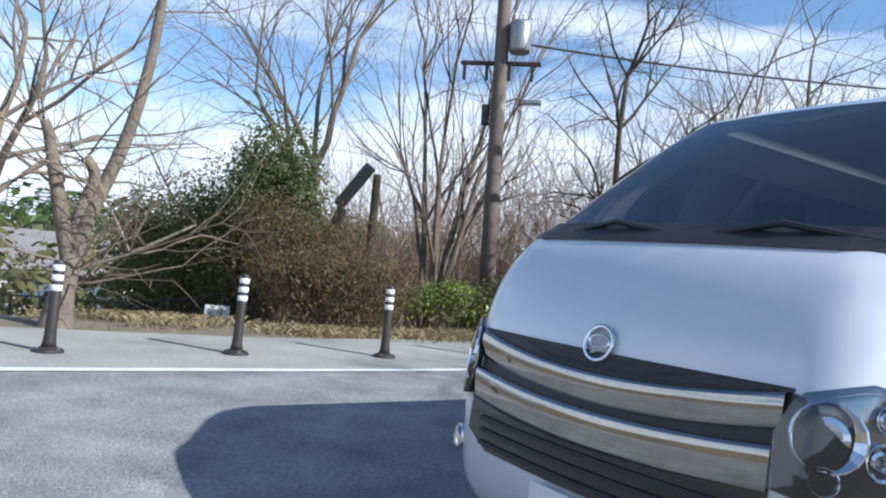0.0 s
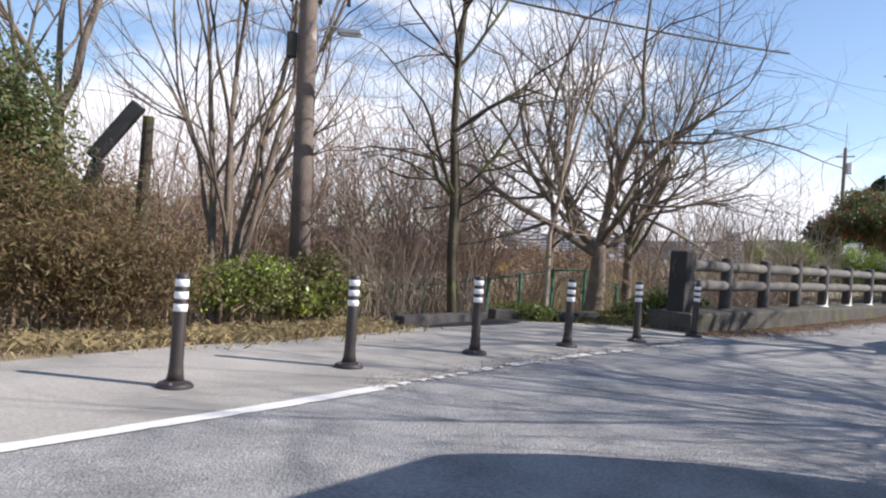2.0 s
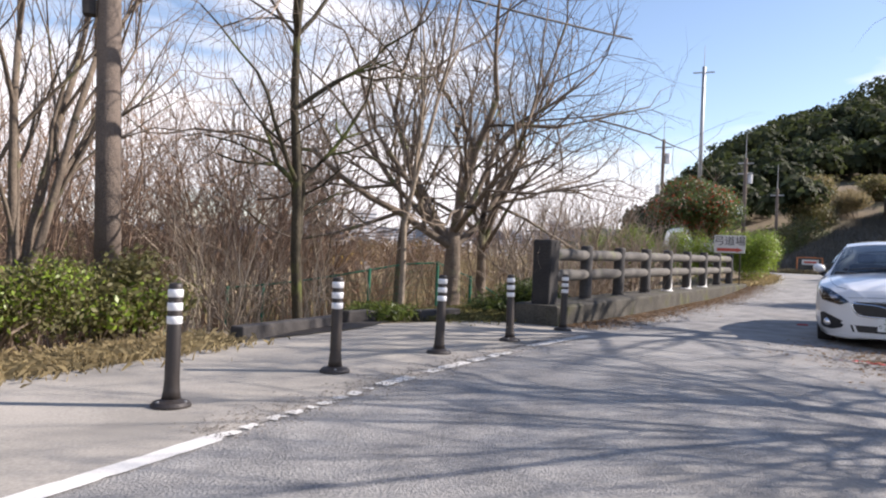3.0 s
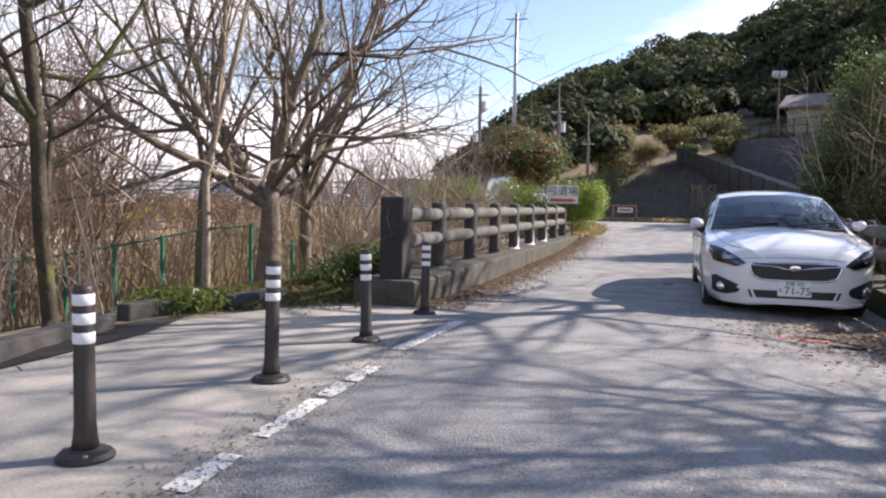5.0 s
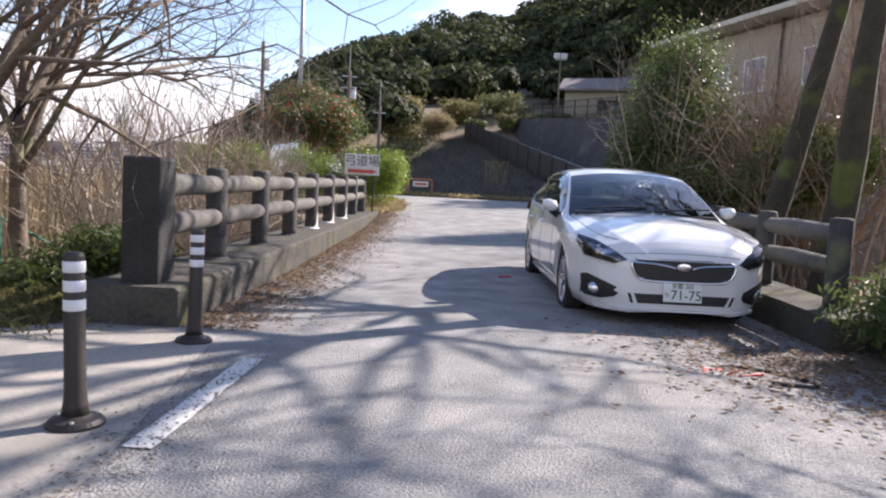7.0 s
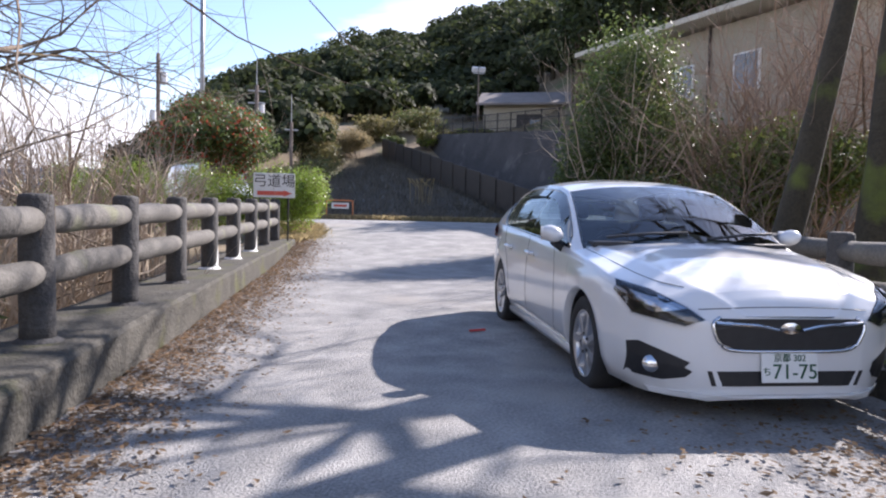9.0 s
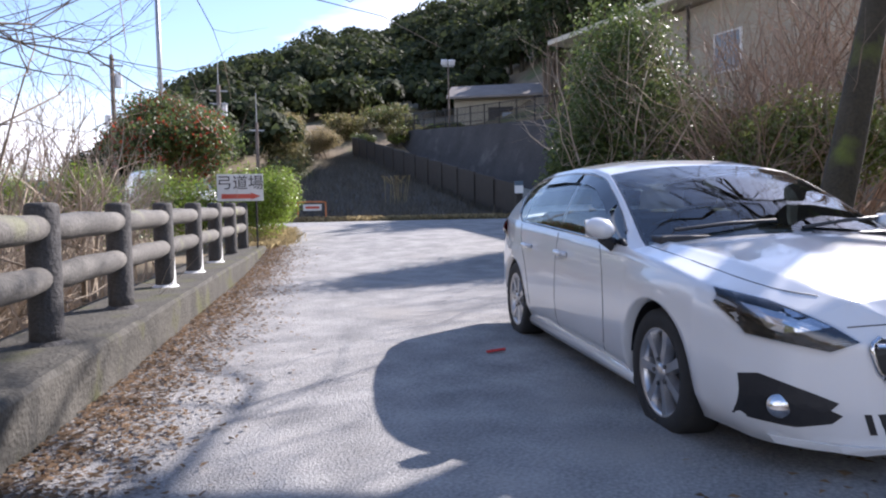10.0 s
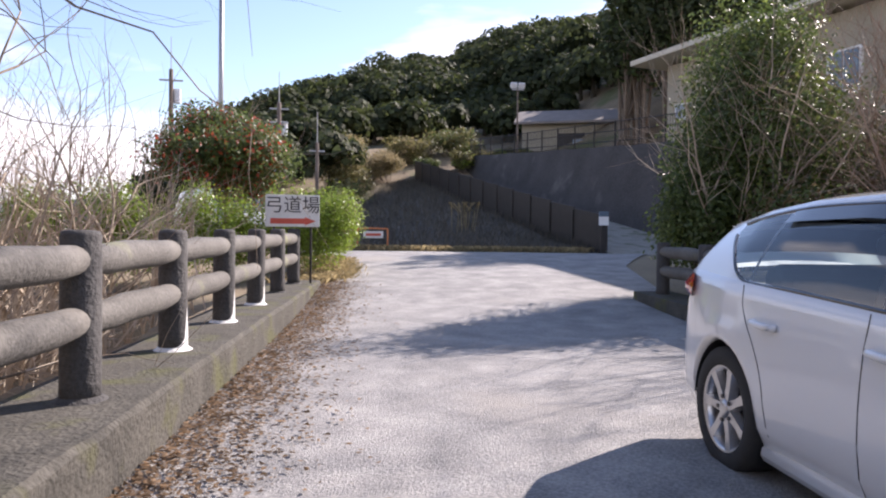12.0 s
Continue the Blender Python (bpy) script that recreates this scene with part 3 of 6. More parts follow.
def wheel(parent, x, y, r, width, turn, spokes=7):
    """A road wheel: tyre, rim with spokes, brake disc. The outer face looks along +y before the turn."""
    w = new("wheel")
    w.parent = parent
    w.matrix_basis = pose(x, y, r, -90, 0, turn)
    h = width / 2
    part("tyre", lathe([(r * 0.68, -h), (r * 0.93, -h), (r * 0.985, -h * 0.85), (r, -h * 0.5), (r, h * 0.5), (r * 0.985, h * 0.85), (r * 0.93, h), (r * 0.72, h * 1.02), (r * 0.68, h * 0.9)], 48, False), M_TYRE, w, "black rubber tyre", smooth=True)
    part("rim", lathe([(r * 0.62, -h), (r * 0.62, h * 0.4), (r * 0.64, h * 0.8), (r * 0.69, h * 0.96), (r * 0.71, h * 0.9)], 48, False), M_ALLOY, w, "silver alloy rim", smooth=True)
    part("brake_disc", lathe([(0.02, 0), (r * 0.5, 0), (r * 0.5, 0.02), (0.02, 0.02)], 32), M_DISC, w)
    part("backing", lathe([(0.02, -h * 0.6), (r * 0.62, -h * 0.6)], 32), M_BLACK, w)
    for k in range(spokes):
        q = 2 * math.pi * k / spokes
        v = []
        for rr, wid, z0, z1 in ((r * 0.12, 0.032, 0.42, 0.86), (r * 0.4, 0.026, 0.40, 0.84), (r * 0.66, 0.034, 0.45, 0.88)):
            v += [(rr, -wid, h * z0), (rr, wid, h * z0), (rr, wid * 0.75, h * z1), (rr, -wid * 0.75, h * z1)]
        f = [(i * 4 + k2, i * 4 + (k2 + 1) % 4, i * 4 + 4 + (k2 + 1) % 4, i * 4 + 4 + k2) for i in range(2) for k2 in range(4)] + [(0, 1, 2, 3), (11, 10, 9, 8)]
        part("spoke", (v, f), M_ALLOY, w, m=pose(0, 0, 0, 0, 0, math.degrees(q)))
    part("hub_cap", lathe([(r * 0.15, h * 0.4), (r * 0.15, h * 0.9), (r * 0.10, h * 0.98), (0.01, h)], 24), M_ALLOY, w, smooth=True)
    for k in range(5):
        q = 2 * math.pi * k / 5
        part("wheel_nut", lathe([(0.011, h * 0.8), (0.011, h * 0.95)], 6), M_DISC, w, m=pose(r * 0.2 * math.cos(q), r * 0.2 * math.sin(q), 0))
    return w


def hatchback(m):
    car = thing("car", "white five-door hatchback parked with its nose out by the railing", "car", m)
    half = [(-2.08, 0.60), (-2.03, 0.74), (-1.86, 0.82), (-1.335, 0.872), (-0.6, 0.86), (0.4, 0.862), (1.335, 0.880), (1.7, 0.862), (1.95, 0.80), (2.1, 0.70), (2.2, 0.55), (2.25, 0.42)]
    belt = [(-2.08, 0.94), (-1.82, 1.01), (-1.3, 0.985), (0.4, 0.925), (0.95, 0.905), (1.4, 0.86), (1.85, 0.79), (2.1, 0.71), (2.25, 0.61)]
    top = [(-2.08, 0.96), (-1.82, 1.02), (0.95, 0.985), (1.2, 0.965), (1.6, 0.91), (1.95, 0.83), (2.12, 0.775), (2.2, 0.72), (2.25, 0.64)]
    low = [(-2.08, 0.40), (-1.99, 0.28), (-1.73, 0.20), (1.7, 0.19), (2.0, 0.165), (2.2, 0.17), (2.25, 0.20)]
    xs = sorted(set([round(x, 3) for x in np.linspace(-2.08, 2.25, 70)] + [round(c + 0.365 * math.sin(q), 3) for c in (-1.335, 1.335) for q in np.linspace(-1.57, 1.57, 17)] + [2.08, 2.12, 2.16, 2.22, 2.24, -2.06, -2.02]))
    v, rows = [], []
    for x in xs:
        w, zb, zt, z0 = lerp1(half, x), lerp1(belt, x), lerp1(top, x), lerp1(low, x)
        for c in (-1.335, 1.335):
            if abs(x - c) < 0.365:
                z0 = max(z0, 0.31 + math.sqrt(max(0, 0.365 ** 2 - (x - c) ** 2)))
        flare = 0.022 * sum(math.exp(-((x - c) / 0.42) ** 2) for c in (-1.335, 1.335))
        row = []
        crease = min(zb - 0.03, 0.80 + 0.02 * (x < 0))
        zs = [z0, z0 + 0.012] + [z0 + (crease - z0) * q for q in (0.2, 0.4, 0.6, 0.8)] + [crease, (crease + zb) / 2, zb]
        for z in zs:
            q = (z - 0.2) / 0.65
            bow = -0.055 * max(0, 0.22 - q) / 0.22 + 0.016 * math.sin(max(0, min(1, q)) * 3.1) - 0.020 * max(0, (z - crease) / max(0.02, zb - crease))
            row.append((x, w + bow + flare * (1 if z < 0.78 else 0.3), z))
        row[0] = (x, row[1][1] - 0.05, row[0][2])
        we = row[-1][1]
        hood = 1.0 if x > 0.90 else 0.0
        ridge = 0.80 - 0.16 * max(0.0, min(1.0, (x - 1.0) / 1.1))
        for q in (0.97, 0.92, 0.86, ridge + 0.03, ridge, ridge - 0.05, 0.5, 0.3, 0.12, 0.0):
            bulge = hood * (0.016 * math.exp(-((q - ridge) / 0.05) ** 2) + 0.006 * (1 - q))
            row.append((x, we * q, zb + (zt - zb) * (1 - q ** 2.4) + bulge))
        rows.append(row)
    n = len(rows[0])
    for row in rows:
        v += row
    f = []
    for i in range(len(xs) - 1):
        for k in range(n - 1):
            cabin = k >= 9 and -1.98 < (xs[i] + xs[i + 1]) / 2 < 0.93
            if not cabin:
                f.append((i * n + k, i * n + k + 1, (i + 1) * n + k + 1, (i + 1) * n + k))
    m2 = len(v)
    v += [(p[0], -p[1], p[2]) for p in v]
    f += [tuple(m2 + q for q in reversed(g)) for g in f]
    last = (len(xs) - 1) * n
    for i in (0, last):
        f += [(i + k, i + k + 1, m2 + i + k + 1, m2 + i + k) for k in range(n - 1)]
    shell = (v, f)
    part("body", shell, M_CARPAINT, car, "pearl white painted body", smooth=True)
    bvh = tree_of(shell)
    part("underbody", box(-1.9, 2.0, -0.70, 0.70, 0.2, 0.5, 0.05), M_BLACK, car)
    # greenhouse: one dense shell of roof, pillars and glass, split by kind
    mid_z = [(1.16, 0.95), (0.8, 1.152), (0.45, 1.295), (0.13, 1.392), (-0.05, 1.425), (-0.4, 1.447), (-1.0, 1.432), (-1.5, 1.392), (-1.80, 1.345), (-1.83, 1.33), (-2.05, 1.02)]
    edge_z = [(1.16, 0.83), (0.92, 0.955), (0.55, 1.155), (0.3, 1.27), (0.13, 1.335), (-0.1, 1.372), (-0.5, 1.388), (-1.0, 1.375), (-1.4, 1.335), (-1.8, 1.265), (-1.92, 1.17), (-2.05, 0.98)]
    edge_w = [(1.16, 0.80), (0.92, 0.782), (0.55, 0.712), (0.13, 0.638), (-0.6, 0.618), (-1.25, 0.60), (-1.6, 0.58), (-1.85, 0.57), (-2.05, 0.63)]
    gx = np.linspace(1.14, -2.05, 128)
    side_t = np.linspace(0, 1, 19)
    top_q = (1.0, 0.985, 0.96, 0.93, 0.90, 0.85, 0.78, 0.7, 0.6, 0.5, 0.4, 0.3, 0.2, 0.1, 0.0)
    gv, kinds = [], {}
    for x in gx:
        zb, wb, ze, we, zc = lerp1(belt, x) - 0.01, lerp1(half, x) - 0.022, lerp1(edge_z, x), lerp1(edge_w, x), lerp1(mid_z, x)
        ze = max(ze, zb - 0.02) if x < 0.95 else ze
        for t in side_t:
            gv.append((x, wb + (we - wb) * t + 0.03 * math.sin(math.pi * t) * (1 - 0.5 * t), zb + (ze - zb) * t))
        for q in top_q[1:]:
            gv.append((x, we * q, ze + (zc - ze) * (1 - q ** (2.6 if -1.8 < x < 0.13 else 2.1))))
    gn = len(side_t) + len(top_q) - 1
    half_n = len(gv)
    gv += [(p[0], -p[1], p[2]) for p in gv]
    for i in range(len(gx) - 1):
        x = (gx[i] + gx[i + 1]) / 2
        for k in range(gn - 1):
            quad = (i * gn + k, (i + 1) * gn + k, (i + 1) * gn + k + 1, i * gn + k + 1)
            z = sum(gv[j][2] for j in quad) / 4
            kind = "roof"
            if k < len(side_t) - 1:
                z0, z1 = lerp1(belt, x) + 0.010, lerp1(edge_z, x) - 0.036
                z0 += max(0.0, -1.22 - x) * 0.55
                if z0 < z < z1 and x > -1.60:
                    if x > 0.50 or -0.275 < x < -0.205 or -1.155 < x < -1.11:
                        kind = "window_pillar"
                    else:
                        kind = "side_window"
            else:
                q = top_q[k - len(side_t) + 1]
                if x > 0.15 and q < 0.99:
                    kind = "windscreen" if q < 0.965 else "window_pillar"
                elif x < -1.84 and q < 0.93:
                    kind = "rear_window"
            on_side = k < len(side_t) - 1 and kind != "roof"
            group = sum(x < c for c in (0.50, -0.205, -0.275, -1.11, -1.155)) if on_side else 0
            for s, q in ((1, quad), (-1, tuple(half_n + j for j in reversed(quad)))):
                kinds.setdefault((kind, group, s if on_side or kind == "window_pillar" else 0, on_side), []).append(q)
    labels = {"roof": "white roof and pillars", "windscreen": "raked windscreen", "rear_window": "rear window", "side_window": "tinted side glass", "window_pillar": "gloss black window pillar"}
    mats = {"roof": M_CARPAINT, "window_pillar": M_GLOSSBLACK}
    for (kind, _, _, _), quads in kinds.items():
        used = sorted({j for q in quads for j in q})
        at = {j: k for k, j in enumerate(used)}
        data = ([gv[j] for j in used], [tuple(at[j] for j in q) for q in quads])
        part(kind, outward(data, (-0.5, 0, 0.9)), mats.get(kind, M_GLASS), car, labels[kind], smooth=True)
    ghost = tree_of((gv, [q for k in kinds.values() for q in k]))
    part("spoiler", outward(joined(patch((-1.66, 0.56, 1.285), (-1.66, -0.56, 1.285), (-1.92, -0.54, 1.255), (-1.92, 0.54, 1.255), 10, 3, Vector((0, 0, 0.09))), patch((-1.92, 0.54, 1.255), (-1.92, -0.54, 1.255), (-1.85, -0.54, 1.22), (-1.85, 0.54, 1.22), 10, 2, Vector((0, 0, 0.09)))), (-1.75, 0, 1.25)), M_CARPAINT, car, "small roof spoiler", smooth=True)

    def over_side(pts, r, s):
        out = []
        for p in curve_pts([(x, 0, z) for x, z in pts], 6):
            hit = ghost.ray_cast(Vector((p.x, 4 * s, p.z)), Vector((0, -s, 0)))[0]
            if hit is not None:
                out.append(hit)
        return pipe(out, r, 6)

    for s in (1, -1):
        part("belt_moulding", over_side([(x, lerp1(belt, x) + 0.008) for x in (0.78, 0.4, 0.0, -0.4, -0.8, -1.2)] + [(-1.42, 1.105), (-1.60, 1.205)], 0.010, s), M_GLOSSBLACK, car, "black belt moulding")
        part("window_edge", over_side([(x, lerp1(edge_z, x) - 0.034) for x in (0.80, 0.55, 0.3, 0.1, -0.2, -0.6, -1.0, -1.4, -1.60)], 0.010, s), M_GLOSSBLACK, car, "black window edge")
        for x0, x1 in ((0.50, -0.20), (-0.28, -1.10)):
            vv = []
            for x in np.linspace(x0, x1, 12):
                z = lerp1(edge_z, x)
                a = ghost.ray_cast(Vector((x, 4 * s, z - 0.03)), Vector((0, -s, 0)))[0]
                b = ghost.ray_cast(Vector((x, 4 * s, z - 0.095)), Vector((0, -s, 0)))[0]
                vv += [a + Vector((0, 0.004 * s, 0)), b + Vector((0, 0.026 * s, 0))]
            part("wind_visor", (vv, [(2 * i, 2 * i + 2, 2 * i + 3, 2 * i + 1) for i in range(11)]), M_GLOSSBLACK, car, "smoked plastic visor", smooth=True)
        # joint round the bonnet
        seam = []
        for x, y in ((0.98, 0.76), (1.2, 0.755), (1.5, 0.735), (1.75, 0.70), (1.93, 0.63), (2.04, 0.52)):
            hit = bvh.ray_cast(Vector((x, y * s, 3)), Vector((0, 0, -1)))[0]
            seam.append(hit)
        part("bonnet_gap", pipe(curve_pts(seam, 5), 0.003, 5), M_BLACK, car)
        # door gaps, handles, sill
        for line in ([(0.52, 0.90), (0.62, 0.74), (0.66, 0.45), (0.60, 0.27)], [(-0.26, 0.94), (-0.27, 0.6), (-0.27, 0.26)], [(-1.16, 0.97), (-1.14, 0.86), (-1.02, 0.72), (-0.93, 0.55), (-0.89, 0.30)]):
            part("door_gap", side_line(bvh, line, 0.0028, s), M_BLACK, car)
        for x in (-0.12, -0.93):
            h = new("door_handle")
            h.parent = car
            part("recess", on_surface(bvh, [(x - 0.10, 0.80), (x - 0.06, 0.765), (x + 0.06, 0.765), (x + 0.1, 0.80), (x + 0.06, 0.835), (x - 0.06, 0.835)], "y", 0.002, 2, 0, s), M_CARPAINT, h)
            yy = lerp1(half, x) + 0.025
            part("grip", pipe(curve_pts([(x - 0.095, (yy - 0.015) * s, 0.805), (x - 0.06, (yy + 0.018) * s, 0.808), (x + 0.06, (yy + 0.018) * s, 0.803), (x + 0.095, (yy - 0.015) * s, 0.80)], 4), 0.016, 10), M_CARPAINT, h, smooth=True)
        part("side_sill", pipe([(1.0, 0.80 * s, 0.2), (-0.98, 0.80 * s, 0.2)], 0.05, 10), M_CARPAINT, car, smooth=True)
        # lamps
        part("headlight_housing", on_surface(bvh, [(y * s, z) for y, z in ((0.48, 0.625), (0.58, 0.585), (0.80, 0.63), (0.85, 0.74), (0.83, 0.80), (0.70, 0.765), (0.56, 0.685))], "x", 0.004, 3, 0.004), M_GLOSSBLACK, car, "dark headlight")
        part("headlight_strip", on_surface(bvh, [(y * s, z) for y, z in ((0.56, 0.68), (0.68, 0.742), (0.82, 0.785), (0.80, 0.755), (0.765, 0.735), (0.75, 0.66), (0.715, 0.65), (0.72, 0.725), (0.60, 0.672))], "x", 0.011, 2, 0.006), M_CHROME, car, "bright lamp trim")
        part("headlight_projector", lathe([(0.036, -0.03), (0.036, 0.0), (0.026, 0.014), (0.01, 0.02)], 20), M_LENS, car, smooth=True, m=pose(2.06, 0.66 * s, 0.64, 0, 90, 0))
        part("headlight_lens", on_surface(bvh, [(y * s, z) for y, z in ((0.475, 0.625), (0.58, 0.58), (0.805, 0.625), (0.856, 0.74), (0.835, 0.805), (0.70, 0.77), (0.555, 0.69))], "x", 0.022, 3, 0), M_LENS, car, "clear lens", smooth=True)
        part("fog_surround", on_surface(bvh, [(y * s, z) for y, z in ((0.53, 0.335), (0.56, 0.30), (0.66, 0.27), (0.80, 0.275), (0.815, 0.46), (0.77, 0.475), (0.63, 0.42), (0.545, 0.385), (0.57, 0.355))], "x", 0.002, 3, 0.004), M_BLACK, car, "black fog lamp surround")
        fx = bvh.ray_cast(Vector((4, 0.715 * s, 0.355)), Vector((-1, 0, 0)))[0]
        part("fog_lamp", lathe([(0.05, -0.02), (0.05, 0.012), (0.042, 0.018), (0.02, 0.026), (0.004, 0.028)], 24), M_CHROME, car, smooth=True, m=pose(fx.x, fx.y, fx.z, 0, 80, 12 * s))
        # tail lamps and mirrors
        part("tail_lamp", outward(patch((-2.07, 0.66 * s, 0.80), (-1.74, 0.865 * s, 0.87), (-1.76, 0.835 * s, 0.985), (-2.05, 0.66 * s, 0.98), 8, 6, Vector((-0.05, 0.05 * s, 0))), (-1.5, 0, 0.9)), M_REDLENS, car, "red tail lamp", smooth=True)
        mir = new("wing_mirror")
        mir.parent = car
        bm = bmesh.new()
        bmesh.ops.create_uvsphere(bm, u_segments=18, v_segments=12, radius=1)
        for q in bm.verts:
            q.co = Vector((0.74 + q.co.x * 0.085 * (1 if q.co.x > 0 else 0.35), (0.935 + q.co.y * 0.085) * s, 1.01 + q.co.z * 0.062 + 0.012 * q.co.y))
        part("mirror_shell", bm, M_CARPAINT, mir, "white mirror shell", smooth=True)
        part("mirror_foot", pipe([(0.70, 0.81 * s, 0.90), (0.72, 0.88 * s, 0.93), (0.74, 0.92 * s, 0.955)], 0.03, 8, [0.05, 0.034, 0.034]), M_BLACK, mir)
        part("mirror_glass", box(0.704, 0.710, min(0.86 * s, 1.01 * s), max(0.86 * s, 1.01 * s), 0.96, 1.06), M_CHROME, mir)
        for x, turn in ((1.335, 180 if s < 0 else 0), (-1.335, 180 if s < 0 else 0)):
            wheel(car, x, 0.765 * s, 0.318, 0.205, turn, 7)
            arc = np.linspace(0.05, math.pi - 0.05, 28)
            vv = [(x + 0.362 * math.cos(q), y * s, 0.31 + 0.362 * math.sin(q)) for q in arc for y in (0.54, 0.848)]
            part("wheel_arch", (vv, [(2 * i, 2 * i + 2, 2 * i + 3, 2 * i + 1) for i in range(27)]), M_BLACK, car, "black wheel arch liner", smooth=True)
    front_gap = [bvh.ray_cast(Vector((4, y, 0.675 + 0.02 * (1 - (y / 0.5) ** 2))), Vector((-1, 0, 0)))[0] for y in np.linspace(-0.5, 0.5, 13)]
    part("bonnet_gap", pipe(front_gap, 0.003, 5), M_BLACK, car)
    part("cowl", box(0.90, 1.06, -0.72, 0.72, 0.93, 0.975, 0.01), M_BLACK, car)
    for y0, y1 in ((0.10, 0.66), (-0.62, -0.02)):
        part("wiper", pipe([(1.08 - 0.16 * y0 * y0, y0, 1.005), (1.05 - 0.16 * ((y0 + y1) / 2) ** 2, (y0 + y1) / 2, 1.035), (1.02 - 0.16 * y1 * y1, y1, 1.045)], 0.010, 6), M_BLACK, car)
    part("dashboard", box(0.45, 0.98, -0.72, 0.72, 0.70, 0.93, 0.06), M_SEAT, car)
    for y in (0.37, -0.37):
        part("front_seat", box(-0.55, -0.40, y - 0.24, y + 0.24, 0.45, 1.08, 0.06), M_SEAT, car)
        part("headrest", box(-0.56, -0.46, y - 0.13, y + 0.13, 1.09, 1.24, 0.04), M_SEAT, car)
    part("rear_seat", box(-1.45, -1.25, -0.62, 0.62, 0.45, 1.06, 0.07), M_SEAT, car)
    part("cabin_floor", box(-1.9, 0.9, -0.78, 0.78, 0.5, 0.56), M_SEAT, car)
    v, f = [], []
    tube(v, f, [Vector((0.42 + 0.06 * math.sin(q), -0.37 + 0.18 * math.cos(q), 0.86 + 0.17 * math.sin(q))) for q in np.linspace(0, 6.283, 25)], [0.016] * 25, 8)
    part("steering_wheel", (v, f), M_BLACK, car, smooth=True)
    # grille, bumper and plate
    part("grille", on_surface(bvh, [(-0.40, 0.635), (-0.44, 0.60), (-0.40, 0.50), (-0.30, 0.465), (0.30, 0.465), (0.40, 0.50), (0.44, 0.60), (0.40, 0.635)], "x", 0.003, 3, 0.006), M_BLACK, car, "black mesh grille")
    part("grille_frame", on_line(bvh, [(-0.40, 0.64), (-0.445, 0.60), (-0.40, 0.495), (-0.30, 0.46), (0.0, 0.455), (0.30, 0.46), (0.40, 0.495), (0.445, 0.60), (0.40, 0.64)], 0.011, 0.008), M_CHROME, car, "chrome grille frame", smooth=True)
    for s in (1, -1):
        part("grille_wing", on_line(bvh, [(0.07 * s, 0.575), (0.2 * s, 0.60), (0.43 * s, 0.612)], 0.012, 0.012), M_CHROME, car, "chrome wing bar")
    part("emblem", lathe([(0.055, 0), (0.05, 0.012), (0.02, 0.016)], 24), M_CHROME, car, "plain oval badge", m=bvh_pose(bvh, 0, 0.585, 0.016) @ Matrix.Diagonal((1.2, 0.62, 1, 1)))
    part("lower_intake", on_surface(bvh, [(-0.46, 0.345), (-0.43, 0.262), (0.43, 0.262), (0.46, 0.345)], "x", 0.003, 3, 0.004), M_BLACK, car, "black lower intake")
    part("front_lip", on_surface(bvh, [(-0.72, 0.215), (-0.70, 0.185), (0.70, 0.185), (0.72, 0.215)], "x", 0.006, 3, 0.025), M_CARPAINT, car)
    px = bvh.ray_cast(Vector((4, 0, 0.385)), Vector((-1, 0, 0)))[0].x
    plate = new("number_plate")
    plate.parent = car
    plate.matrix_basis = pose(px + 0.022, -0.0, 0.37, 82, 0, 90)
    part("plate", box(-0.165, 0.165, -0.0825, 0.0825, -0.004, 0.004, 0.003), M_PLATE, plate, "white number plate")
    lettering("plate_number", "71-75", 0.115, M_GREENINK, plate, pose(0.03, -0.026, 0.006))
    lettering("plate_region", "京都 302", 0.05, M_GREENINK, plate, pose(0, 0.05, 0.006))
    lettering("plate_kana", "ち", 0.05, M_GREENINK, plate, pose(-0.135, -0.025, 0.006))
    return car


def bvh_pose(bvh, y, z, lift):
    hit, normal, _, _ = bvh.ray_cast(Vector((4, y, z)), Vector((-1, 0, 0)))
    if normal.x < 0:
        normal = -normal
    q = normal.to_track_quat("Z", "Y").to_matrix().to_4x4()
    return Matrix.Translation(hit + normal * (lift - 0.012)) @ q


